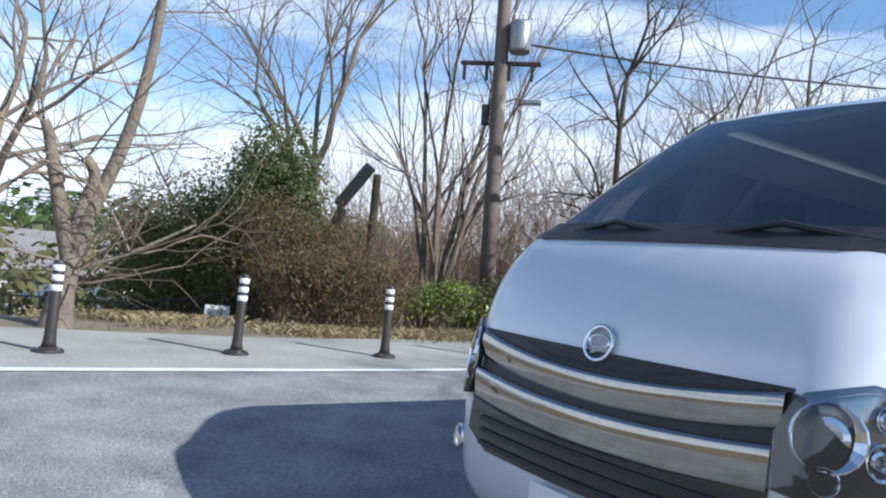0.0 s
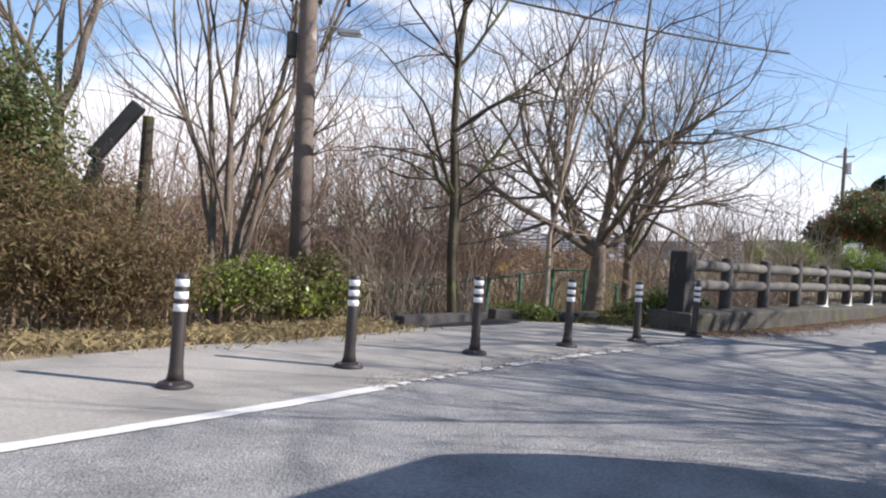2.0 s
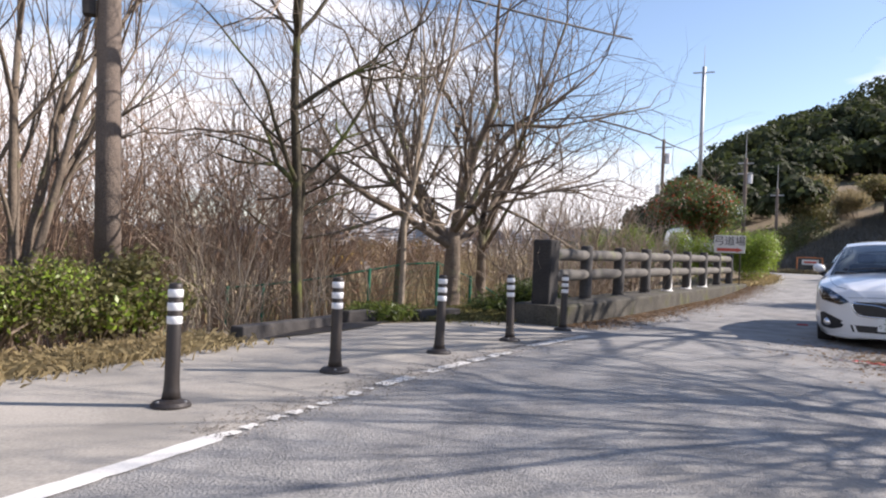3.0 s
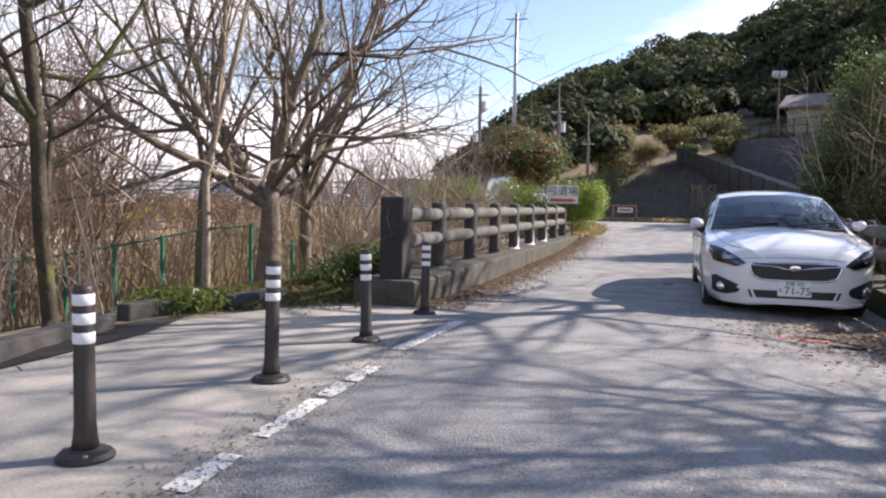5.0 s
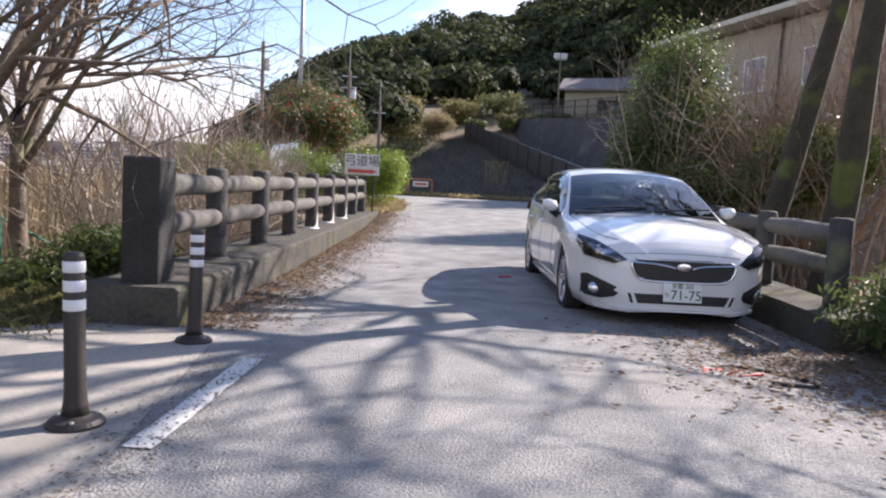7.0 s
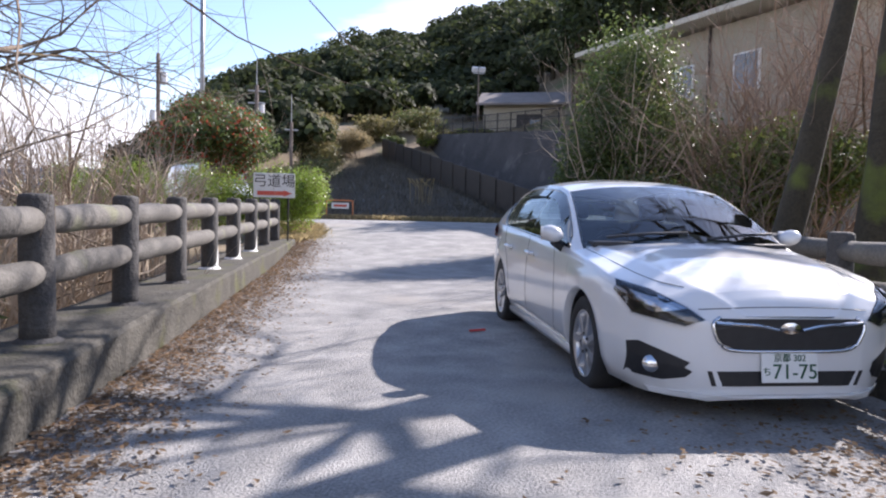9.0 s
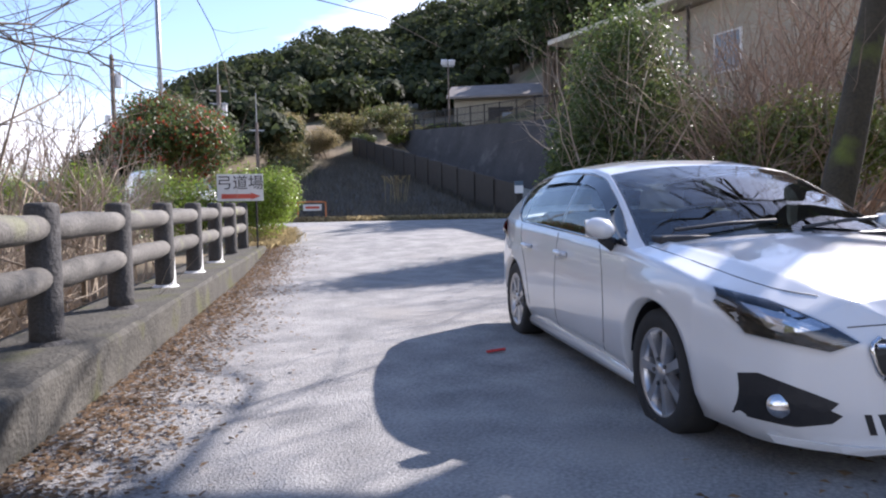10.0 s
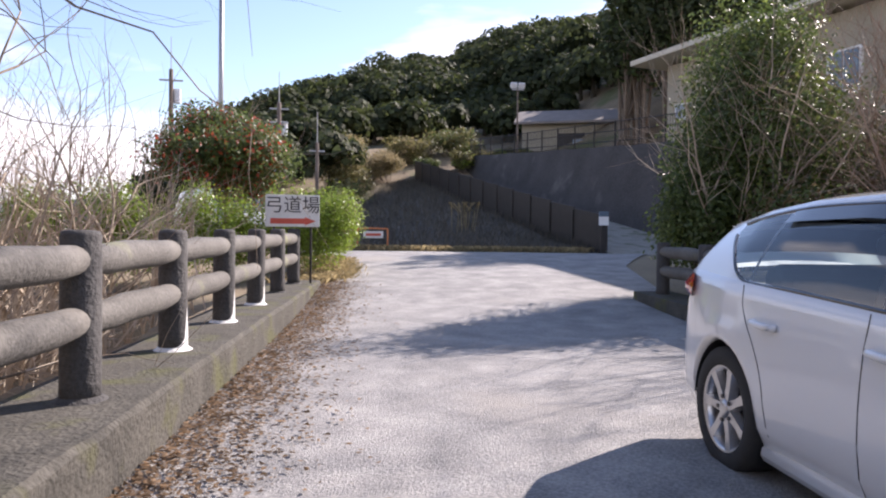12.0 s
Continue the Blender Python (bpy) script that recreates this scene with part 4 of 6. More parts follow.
def van(m):
    ob = thing("van", "silver-white van with chrome grille parked at the roadside", "van", m)
    front = [(0.20, -0.05), (0.26, -0.015), (0.38, 0.0), (0.55, 0.0), (0.66, -0.02), (0.80, -0.045), (0.95, -0.085), (1.08, -0.16), (1.17, -0.25), (1.22, -0.33), (1.26, -0.40), (1.50, -0.72), (1.72, -1.02), (1.86, -1.24), (1.92, -1.45), (1.97, -1.9), (1.985, -2.4)]
    wide = [(0.20, 0.80), (0.3, 0.835), (0.6, 0.845), (1.0, 0.845), (1.2, 0.83), (1.5, 0.79), (1.75, 0.745), (1.88, 0.70), (1.95, 0.60), (1.985, 0.30)]
    back = [(0.2, -4.42), (0.4, -4.49), (1.0, -4.49), (1.5, -4.42), (1.9, -4.2), (1.985, -3.7)]
    zs = [0.20, 0.23, 0.27, 0.33, 0.40, 0.48, 0.56, 0.62, 0.68, 0.74, 0.80, 0.86, 0.92, 0.98, 1.04, 1.10, 1.15, 1.19, 1.22, 1.25, 1.30, 1.38, 1.46, 1.54, 1.62, 1.70, 1.78, 1.84, 1.88, 1.92, 1.95, 1.97, 1.985]
    ys = [0, 0.12, 0.24, 0.36, 0.48, 0.58, 0.66, 0.73, 0.79, 0.84, 0.88, 0.92, 0.95, 0.975, 0.992, 1.0]
    v, n = [], None
    for z in zs:
        xf, w, xb = lerp1(front, z), lerp1(wide, z), lerp1(back, z)
        row = []
        for q in ys:
            row.append((xf - 0.10 * q ** 2 - 0.20 * max(0, (q - 0.72) / 0.28) ** 2.4, w * q))
        x0 = row[-1][0]
        side = [(x0 + (xb + 0.12 - x0) * t, w) for t in (0.02, 0.05, 0.08, 0.11, 0.14, 0.17, 0.2, 0.24, 0.27, 0.30, 0.4, 0.5, 0.6, 0.7, 0.8, 0.9, 1.0)]
        rear = [(xb + 0.03, w * 0.97), (xb, w * 0.88), (xb, w * 0.5), (xb, 0)]
        row += side + rear
        n = len(row)
        v += [(x, y, z + 0.035 * max(0.0, min(1.0, (z - 0.9) / 0.3))) for x, y in row]
    faces = {"body": [], "windscreen": [], "side_window": []}
    m2 = len(v)
    v += [(p[0], -p[1], p[2]) for p in v]
    for j in range(len(zs) - 1):
        for k in range(n - 1):
            quad = (j * n + k, j * n + k + 1, (j + 1) * n + k + 1, (j + 1) * n + k)
            zc = (zs[j] + zs[j + 1]) / 2
            kind = "body"
            if 1.25 < zc < 1.84 and k < 12:
                kind = "windscreen"
            elif 1.16 < zc < 1.72 and (17 <= k < 24 or 25 <= k < 30):
                kind = "side_window"
            faces[kind] += [quad, tuple(m2 + q for q in reversed(quad))]
    top = (len(zs) - 1) * n
    faces["body"] += [(top + k, top + k + 1, m2 + top + k + 1, m2 + top + k) for k in range(n - 1)]
    every = (v, faces["body"] + faces["windscreen"] + faces["side_window"])
    bvh = tree_of(every)

    def piece(kind):
        used = sorted({i for q in faces[kind] for i in q})
        at = {i: k for k, i in enumerate(used)}
        return [v[i] for i in used], [tuple(at[i] for i in q) for q in faces[kind]]

    part("body", piece("body"), M_VANPAINT, ob, "silver-white painted body", smooth=True)
    part("windscreen", outward(piece("windscreen"), (-2, 0, 1)), M_GLASS, ob, "raked windscreen", smooth=True)
    part("side_window", outward(piece("side_window"), (-2, 0, 1.3)), M_GLASS, ob, "side windows", smooth=True)
    part("windscreen_surround", on_surface(bvh, [(-0.80, 1.228), (0.80, 1.228), (0.79, 1.305), (-0.79, 1.305)], "x", 0.006, 4, 0.004), M_BLACK, ob, "black cowl")
    for s in (1, -1):
        part("windscreen_pillar", on_surface(bvh, [(0.72 * s, 1.30), (0.755 * s, 1.30), (0.70 * s, 1.84), (0.665 * s, 1.84)], "x", 0.004, 3, 0.004), M_GLOSSBLACK, ob)
    # grille bars, lamps, bumper
    part("grille_mesh", on_surface(bvh, [(-0.56, 0.60), (0.56, 0.60), (0.62, 0.84), (0.36, 0.84), (0.20, 0.80), (-0.20, 0.80), (-0.36, 0.84), (-0.62, 0.84)], "x", 0.004, 3, 0.003), M_BLACK, ob, "black grille mesh")
    part("bonnet_edge", on_surface(bvh, [(-0.62, 0.842), (-0.36, 0.842), (-0.2, 0.80), (0.2, 0.80), (0.36, 0.842), (0.62, 0.842), (0.62, 0.852), (0.35, 0.852), (0.19, 0.812), (-0.19, 0.812), (-0.35, 0.852), (-0.62, 0.852)], "x", 0.006, 2, 0.004), M_BLACK, ob)
    for zt, zb, dip, wz in ((0.842, 0.748, 0.056, 0.61), (0.705, 0.588, 0.034, 0.60)):
        line = lambda z, ys: [(y, z - dip * (1 - (y / wz) ** 2)) for y in ys]
        ys = tuple(wz * q for q in (-1, -0.86, -0.72, -0.4, 0, 0.4, 0.72, 0.86, 1))
        part("grille_bar", on_band(bvh, line(zt, ys), line(zb, ys), 0.008, 0.014), M_SMOKE, ob, "smoked chrome grille bar", smooth=True)
    part("bumper_grille", on_surface(bvh, [(-0.60, 0.596), (-0.61, 0.47), (-0.48, 0.41), (0.48, 0.41), (0.61, 0.47), (0.60, 0.596)], "x", 0.004, 3, 0.004), M_GLOSSBLACK, ob, "gloss black bumper opening")
    for k in range(3):
        z = 0.43 + 0.045 * k
        part("bumper_slat", on_surface(bvh, [(-0.52, z), (0.52, z), (0.52, z + 0.016), (-0.52, z + 0.016)], "x", 0.012, 3, 0.006), M_BLACK, ob)
    part("emblem", lathe([(0.058, 0.004), (0.064, 0.012), (0.058, 0.018), (0.05, 0.014)], 28, False), M_CHROME, ob, "plain round chrome badge", smooth=True, m=bvh_pose(bvh, 0, 0.875, 0.014))
    part("emblem_centre", lathe([(0.052, 0.0), (0.052, 0.006), (0.02, 0.008)], 28), M_METAL, ob, m=bvh_pose(bvh, 0, 0.875, 0.014))
    part("emblem_bar", lathe([(0.030, 0.002), (0.036, 0.012), (0.042, 0.002)], 24, False), M_CHROME, ob, smooth=True, m=bvh_pose(bvh, 0, 0.88, 0.018) @ Matrix.Diagonal((1.15, 0.6, 1, 1)))
    for s in (1, -1):
        lamp = new("headlight")
        lamp.parent = ob
        shape = [(0.615, 0.60), (0.70, 0.585), (0.838, 0.62), (0.842, 0.86), (0.76, 0.885), (0.64, 0.845), (0.60, 0.74)]
        part("housing", on_surface(bvh, [(y * s, z) for y, z in shape], "x", 0.003, 3, 0.003), M_SMOKE, lamp, "dark silver headlight housing", smooth=True)
        for y, z, r in ((0.70, 0.745, 0.085), (0.785, 0.70, 0.045), (0.705, 0.64, 0.035), (0.785, 0.80, 0.035)):
            part("reflector", lathe([(r * 0.16, 0.002), (r * 0.4, 0.006), (r * 0.6, 0.004), (r * 0.85, 0.012), (r, 0.018), (r * 1.06, 0.016), (r * 1.06, -0.02)], 18, False), M_CHROME, lamp, "faceted chrome reflector bowl", m=bvh_pose(bvh, y * s, z, 0.016))
            part("bulb", lathe([(r * 0.25, -0.01), (r * 0.25, 0.01), (r * 0.12, 0.02)], 12), M_LENS, lamp, smooth=True, m=bvh_pose(bvh, y * s, z, 0.016))
        part("trim", on_surface(bvh, [(y * s, z) for y, z in ((0.615, 0.60), (0.70, 0.585), (0.838, 0.62), (0.835, 0.64), (0.70, 0.608), (0.63, 0.62), (0.62, 0.74), (0.645, 0.835), (0.63, 0.84), (0.60, 0.74))], "x", 0.012, 2, 0.014), M_BLACK, lamp)
        part("lens", on_surface(bvh, [(y * s, z) for y, z in shape], "x", 0.032, 3, 0), M_LENS, lamp, "clear headlight lens", smooth=True)
        fx = bvh.ray_cast(Vector((4, 0.72 * s, 0.40)), Vector((-1, 0, 0)))[0]
        part("fog_lamp", lathe([(0.045, -0.02), (0.052, 0.01), (0.048, 0.022), (0.036, 0.016), (0.01, 0.012)], 24), M_CHROME, ob, smooth=True, m=pose(fx.x + 0.004, fx.y, fx.z, 0, 84, 20 * s))
        part("bumper_seam", on_surface(bvh, [(0.60 * s, 0.596), (0.84 * s, 0.60), (0.84 * s, 0.607), (0.60 * s, 0.603)], "x", 0.002, 3, 0.002), M_BLACK, ob)
        mir = new("wing_mirror")
        mir.parent = ob
        part("mirror_shell", box(-0.98, -0.86, min(0.79 * s, 0.90 * s), max(0.79 * s, 0.90 * s), 1.12, 1.35, 0.05, 4), M_CHROME, mir, "chrome mirror shell", smooth=True)
        part("mirror_arm", pipe([(-0.92, 0.74 * s, 1.15), (-0.92, 0.82 * s, 1.17)], 0.03, 8), M_BLACK, mir)
        wheel(ob, -0.78, 0.70 * s, 0.32, 0.19, 180 if s < 0 else 0, 6)
        wheel(ob, -3.35, 0.70 * s, 0.32, 0.19, 180 if s < 0 else 0, 6)
        for xc in (-0.78, -3.35):
            part("wheel_arch", lathe([(0.02, 0), (0.37, 0), (0.37, 0.004), (0.02, 0.004)], 36), M_BLACK, ob, m=pose(xc, (0.846 if s > 0 else -0.846), 0.33, -90 * s, 0, 0))
        for k, (y0, y1) in enumerate(((0.68, 0.10), (0.05, -0.55))):
            if s > 0:
                part("wiper", pipe([(lerp1(front, 1.255) - 0.10 * (y / 0.82) ** 2 + 0.03, y, 1.255 + 0.05 * (1 - abs(t - 0.5) * 2)) for t in (0, 0.25, 0.5, 0.75, 1) for y in [y0 + (y1 - y0) * t]], 0.012, 6), M_BLACK, ob)
    # cabin
    part("dashboard", box(-0.95, -0.45, -0.72, 0.72, 0.95, 1.20, 0.05), M_SEAT, ob)
    for y in (0.40, -0.40):
        part("front_seat", box(-1.75, -1.58, y - 0.25, y + 0.25, 0.8, 1.38, 0.06), M_SEAT, ob)
        part("headrest", box(-1.76, -1.66, y - 0.13, y + 0.13, 1.40, 1.56, 0.04), M_SEAT, ob)
    v2, f2 = [], []
    tube(v2, f2, [Vector((-0.98 - 0.12 * math.sin(q), -0.40 + 0.19 * math.cos(q), 1.22 + 0.13 * math.sin(q))) for q in np.linspace(0, 6.283, 25)], [0.017] * 25, 8)
    part("steering_wheel", (v2, f2), M_BLACK, ob, smooth=True)
    part("floor_pan", box(-4.5, -0.4, -0.75, 0.75, 0.25, 0.40), M_BLACK, ob)
    part("number_plate", box(-0.165, 0.165, -0.08, 0.08, -0.004, 0.004, 0.003), M_PLATE, ob, "white number plate", m=pose(0.03, 0, 0.32, 90, 0, 90))
    return ob


CAR_TURN = 180 + 36.3
parked = hatchback(pose(11.32, 12.19, -0.035, 0, 1.1, CAR_TURN) @ Matrix.Scale(1.07, 4))
VAN_TURN = 180 + 43.0
roadside_van = van(pose(1.085, 2.61, -0.07, 0, 0, VAN_TURN) @ Matrix.Scale(0.98, 4))


# ---- plants ----
def grow(rng, pos, d, length, r, depth, thick, thin, cfg):
    """A limb that wanders, tapers and forks; limbs go to thick, twigs to thin."""
    segs = cfg["segs"] if depth < 2 else 3
    pts, rad, dirs = [pos], [r], [d]
    end_r = r * (0.55 if depth < cfg["depth"] else 0.3)
    for i in range(segs):
        j = cfg["wander"] * (0.6 + 0.4 * depth)
        d = (d + Vector((rng.gauss(0, j), rng.gauss(0, j), rng.gauss(0, j) + cfg["lift"] * (1 if depth else 0.3)))).normalized()
        pos = pos + d * length / segs
        pts.append(pos)
        rad.append(r + (end_r - r) * (i + 1) / segs)
        dirs.append(d)
    v, f = thick if r > cfg["thin"] else thin
    tube(v, f, pts, rad, 9 if r > 0.08 else 5 if r > cfg["thin"] else 3)
    if depth >= cfg["depth"]:
        return
    n = cfg["kids"][min(depth, len(cfg["kids"]) - 1)]
    for k in range(n):
        q = rng.uniform(0.25 if depth else cfg["first"], 1.0) if k else 1.0
        i = min(segs, max(1, round(q * segs)))
        axis = dirs[i].orthogonal().normalized()
        turn = Matrix.Rotation(rng.uniform(0, 6.283), 3, dirs[i])
        ang = radians(rng.uniform(*cfg["angle"])) * (0.5 if k == 0 else 1)
        nd = (dirs[i] * math.cos(ang) + (turn @ axis) * math.sin(ang)).normalized()
        nd = (nd + Vector(cfg.get("lean", (0, 0, 0))) * (0.15 if depth == 0 else 0.05)).normalized()
        grow(rng, pts[i], nd, (cfg["limb"] * rng.uniform(0.8, 1.15) if depth == 0 and "limb" in cfg else length * rng.uniform(*cfg["shrink"])), rad[i] * rng.uniform(0.5, 0.75) if k else rad[i] * 0.85, depth + 1, thick, thin, cfg)


BARE = dict(segs=5, wander=0.10, lift=0.05, depth=5, kids=(5, 4, 4, 4, 3), angle=(28, 62), shrink=(0.55, 0.80), first=0.55, thin=0.014)


def bare_tree(x, y, height, radius, seed, label, bark=M_BARK, twig=M_TWIG, trunks=1, name="bare_tree", direction=(0, 0, 1), spread=0.4, **kw):
    cfg = dict(BARE, **kw)
    rng = random.Random(seed)
    z = float(ground_z(x, y)) - 0.1
    ob = thing(name, label, "tree", pose(x, y, z))
    thick, thin = ([], []), ([], [])
    for k in range(trunks):
        d = Vector(direction) + (Vector((rng.uniform(-1, 1), rng.uniform(-1, 1), 0)) * spread if trunks > 1 else Vector((0, 0, 0)))
        start = Vector((rng.uniform(-1, 1), rng.uniform(-1, 1), 0)) * radius * (1.2 if trunks > 1 else 0)
        v, f = thick
        tube(v, f, [start + Vector((0, 0, -0.2)), start + Vector((0, 0, 0.15))], [radius * 1.5, radius * 1.05], 10)
        grow(rng, start + Vector((0, 0, 0.1)), d.normalized(), height * cfg.get("trunk", 0.4), radius, 0, thick, thin, cfg)
    part("trunk", thick, bark, ob, smooth=True)
    if thin[0]:
        part("crown", thin, twig, ob, "leafless twigs")
    return ob


def leaf_cloud(rng, centres, count, size, flat=0.0, aspect=0.5, up=0.3):
    """Many small bent leaves scattered in uneven clumps (centre, radii)."""
    v, f = [], []
    weight = [c[1][0] * c[1][1] * c[1][2] for c in centres]
    for _ in range(count):
        (c, rad) = rng.choices(centres, weight)[0]
        u = Vector((rng.gauss(0, 1), rng.gauss(0, 1), rng.gauss(0, 1))).normalized() * (rng.random() ** 0.4) * rng.uniform(0.75, 1.12)
        p = Vector(c) + Vector((u.x * rad[0], u.y * rad[1], u.z * rad[2]))
        n = (u + Vector((rng.gauss(0, 0.6), rng.gauss(0, 0.6), rng.gauss(0, 0.6) + up))).normalized()
        a = (n.orthogonal().normalized())
        a = Matrix.Rotation(rng.uniform(0, 6.283), 3, n) @ a
        b = n.cross(a)
        s = size * rng.uniform(0.55, 1.35)
        k = len(v)
        v += [p - a * s, p + b * s * aspect - n * s * 0.12, p + a * s - n * s * 0.25, p - b * s * aspect - n * s * 0.12]
        f += [(k, k + 1, k + 2), (k, k + 2, k + 3)]
    return v, f


def clumps(rng, c, rad, n, size=(0.35, 0.6)):
    out = []
    for _ in range(n):
        u = Vector((rng.gauss(0, 1), rng.gauss(0, 1), rng.gauss(0, 1))).normalized() * rng.random() ** 0.5
        q = rng.uniform(*size)
        out.append(((c[0] + u.x * rad[0] * 0.75, c[1] + u.y * rad[1] * 0.75, c[2] + u.z * rad[2] * 0.75), (rad[0] * q, rad[1] * q, rad[2] * q)))
    return out


def stems(rng, base, targets, r0=0.02):
    v, f = [], []
    for t in targets:
        b = Vector((base[0] + rng.uniform(-1, 1) * base[3], base[1] + rng.uniform(-1, 1) * base[3], base[2]))
        t = Vector(t)
        mid = b.lerp(t, 0.5) + Vector((rng.gauss(0, 0.1), rng.gauss(0, 0.1), 0.1))
        tube(v, f, [b, mid, t], [r0, r0 * 0.7, r0 * 0.35], 5)
    return v, f


def shrub(name, label, x, y, rad, z_mid, seed, mats, count, size, n=14, category="shrub", aspect=0.5, stem=0.02, up=0.3, split=0.8):
    """A bush of many leaves on stems; a second leaf material mixed in."""
    rng = random.Random(seed)
    g = float(ground_z(x, y))
    ob = thing(name, label, category, pose(x, y, g))
    cs = clumps(rng, (0, 0, z_mid), rad, n)
    part("framework", stems(rng, (0, 0, -0.15, rad[0] * 0.3), [c for c, _ in cs], stem), M_TWIG, ob, "brown stems")
    part("leaves", leaf_cloud(rng, cs, int(count * split), size, aspect=aspect, up=up), mats[0], ob)
    if len(mats) > 1:
        part("mixed_leaves", leaf_cloud(rng, cs[::2], int(count * (1 - split)), size, aspect=aspect, up=up), mats[1], ob)
    return ob


def thicket(name, label, spots, seed, mat, height=(1.5, 4.0), per=2, kids=(3, 3), category="thicket"):
    """A tangle of saplings, one object."""
    rng = random.Random(seed)
    thick, thin = ([], []), ([], [])
    cfg = dict(segs=4, wander=0.16, lift=0.06, depth=len(kids), kids=kids, angle=(20, 55), shrink=(0.45, 0.75), first=0.3, thin=1.0)
    for x, y in spots:
        for _ in range(per):
            px, py = x + rng.gauss(0, 0.25), y + rng.gauss(0, 0.25)
            h = rng.uniform(*height)
            d = Vector((rng.gauss(0, 0.25), rng.gauss(0, 0.25), 1)).normalized()
            grow(rng, Vector((px, py, float(ground_z(px, py)) - 0.05)), d, h * 0.62, 0.008 + 0.004 * h, 0, thick, thin, cfg)
    ob = part(name, thin, mat)
    return tagged(ob, label, category, kind="stuff")


# the large leafless tree by the bridge, and its neighbour
bare_tree(5.95, 17.5, 9.5, 0.22, 11, "large leafless tree with wide low limbs and mossy trunk", trunks=1, trunk=0.16, limb=3.2, kids=(9, 5, 4, 4, 2), angle=(24, 72), shrink=(0.55, 0.78), first=0.7, lift=0.055, wander=0.11)
bare_tree(7.05, 18.4, 8.5, 0.14, 12, "leafless tree with mossy forked trunk beside the larger one", trunks=1, trunk=0.22, limb=2.6, kids=(7, 5, 4, 4, 3), angle=(20, 52), shrink=(0.55, 0.76), first=0.7)
bare_tree(5.6, 19.6, 7.5, 0.11, 13, "slender leafless tree behind the pavement edge", trunks=1, trunk=0.3, shrink=(0.6, 0.85))
bare_tree(2.42, 14.6, 9.0, 0.08, 14, "slender dark leafless tree with long drooping side limbs", trunks=1, trunk=0.55, limb=1.7, wander=0.13, kids=(12, 5, 4, 3), depth=4, angle=(42, 80), shrink=(0.5, 0.75), first=0.25, bark=M_BARK_DARK)
bare_tree(4.2, 15.3, 6.0, 0.055, 15, "pale thin leafless sapling by the footway", bark=M_BARK_PALE, trunk=0.6, kids=(5, 3, 3), depth=3, angle=(15, 35), first=0.5)
bare_tree(-1.55, 16.8, 11, 0.085, 16, "clump of upright leafless trunks behind the shrubs", trunks=4, spread=0.22, trunk=0.45, kids=(5, 4, 4, 3), depth=4, angle=(14, 38), shrink=(0.5, 0.75), first=0.25)
bare_tree(-4.9, 18.2, 13, 0.21, 17, "tall leafless tree with twin limbs", trunk=0.34, kids=(5, 4, 4, 4, 2), angle=(18, 45), shrink=(0.65, 0.85), first=0.7)


def pruned_tree():
    """An old pollarded trunk: cut stubs and one tall pale limb with fine side shoots."""
    rng = random.Random(18)
    x, y = -4.25, 7.7
    ob = thing("pruned_tree", "pruned old tree with cut stubs and one tall pale limb", "tree", pose(x, y, float(ground_z(x, y)) - 0.1))
    thick, thin = ([], []), ([], [])
    cfg = dict(BARE, depth=3, kids=(4, 3, 3), thin=0.02)
    limbs = [([(0, 0, 0), (0.02, 0.03, 0.45), (0.08, 0.05, 0.88)], [0.20, 0.13, 0.11]),
             ([(0.08, 0.05, 0.85), (0.20, 0.10, 1.35), (0.42, 0.26, 2.2), (0.56, 0.35, 3.1), (0.62, 0.38, 4.0), (0.74, 0.45, 5.6)], [0.10, 0.085, 0.072, 0.062, 0.05, 0.028]),
             ([(0.08, 0.05, 0.85), (0.10, 0.06, 1.3), (0.22, 0.08, 1.75), (0.12, 0.04, 1.95)], [0.10, 0.075, 0.065, 0.06]),
             ([(0.06, 0.04, 0.8), (-0.06, -0.06, 1.4), (-0.2, -0.15, 2.1), (-0.26, -0.18, 2.3)], [0.10, 0.08, 0.06, 0.05]),
             ([(0.08, 0.05, 0.7), (0.6, 0.3, 0.95), (1.2, 0.6, 1.35)], [0.032, 0.024, 0.014])]
    for pts, rad in limbs:
        c = curve_pts(pts, 4)
        tube(thick[0], thick[1], c, [float(np.interp(i / (len(c) - 1), np.linspace(0, 1, len(rad)), rad)) for i in range(len(c))], 9)
        for k in range(0 if len(pts) == 3 and rad[0] > 0.2 else 6):
            i = rng.randrange(len(c) // 2, len(c))
            grow(rng, c[i], Vector((rng.gauss(0.2, 0.8), rng.gauss(0, 0.8), rng.uniform(-0.1, 0.7))).normalized(), rng.uniform(0.6, 1.3), 0.016, 1, thick, thin, cfg)
    part("trunk", thick, M_BARK, ob, smooth=True)
    part("crown", thin, M_TWIG, ob, "thin bare shoots")


pruned_tree()
bare_tree(-9.0, 12.0, 10, 0.17, 19, "leafless roadside tree beyond the footway", trunk=0.4, kids=(5, 4, 4, 3), depth=4)
bare_tree(10.8, 22.5, 6.5, 0.07, 20, "pale leafless shrub tree behind the railing", bark=M_BARK_PALE, twig=M_TWIG_PALE, trunks=3, spread=0.5, trunk=0.4, kids=(5, 4, 3), depth=3, angle=(20, 50), first=0.3)
bare_tree(12.6, 21.8, 4.5, 0.05, 21, "pale leafless shrub behind the railing", bark=M_BARK_PALE, twig=M_TWIG_PALE, trunks=5, spread=0.7, trunk=0.45, kids=(5, 4, 3), depth=3, angle=(25, 60), first=0.2)
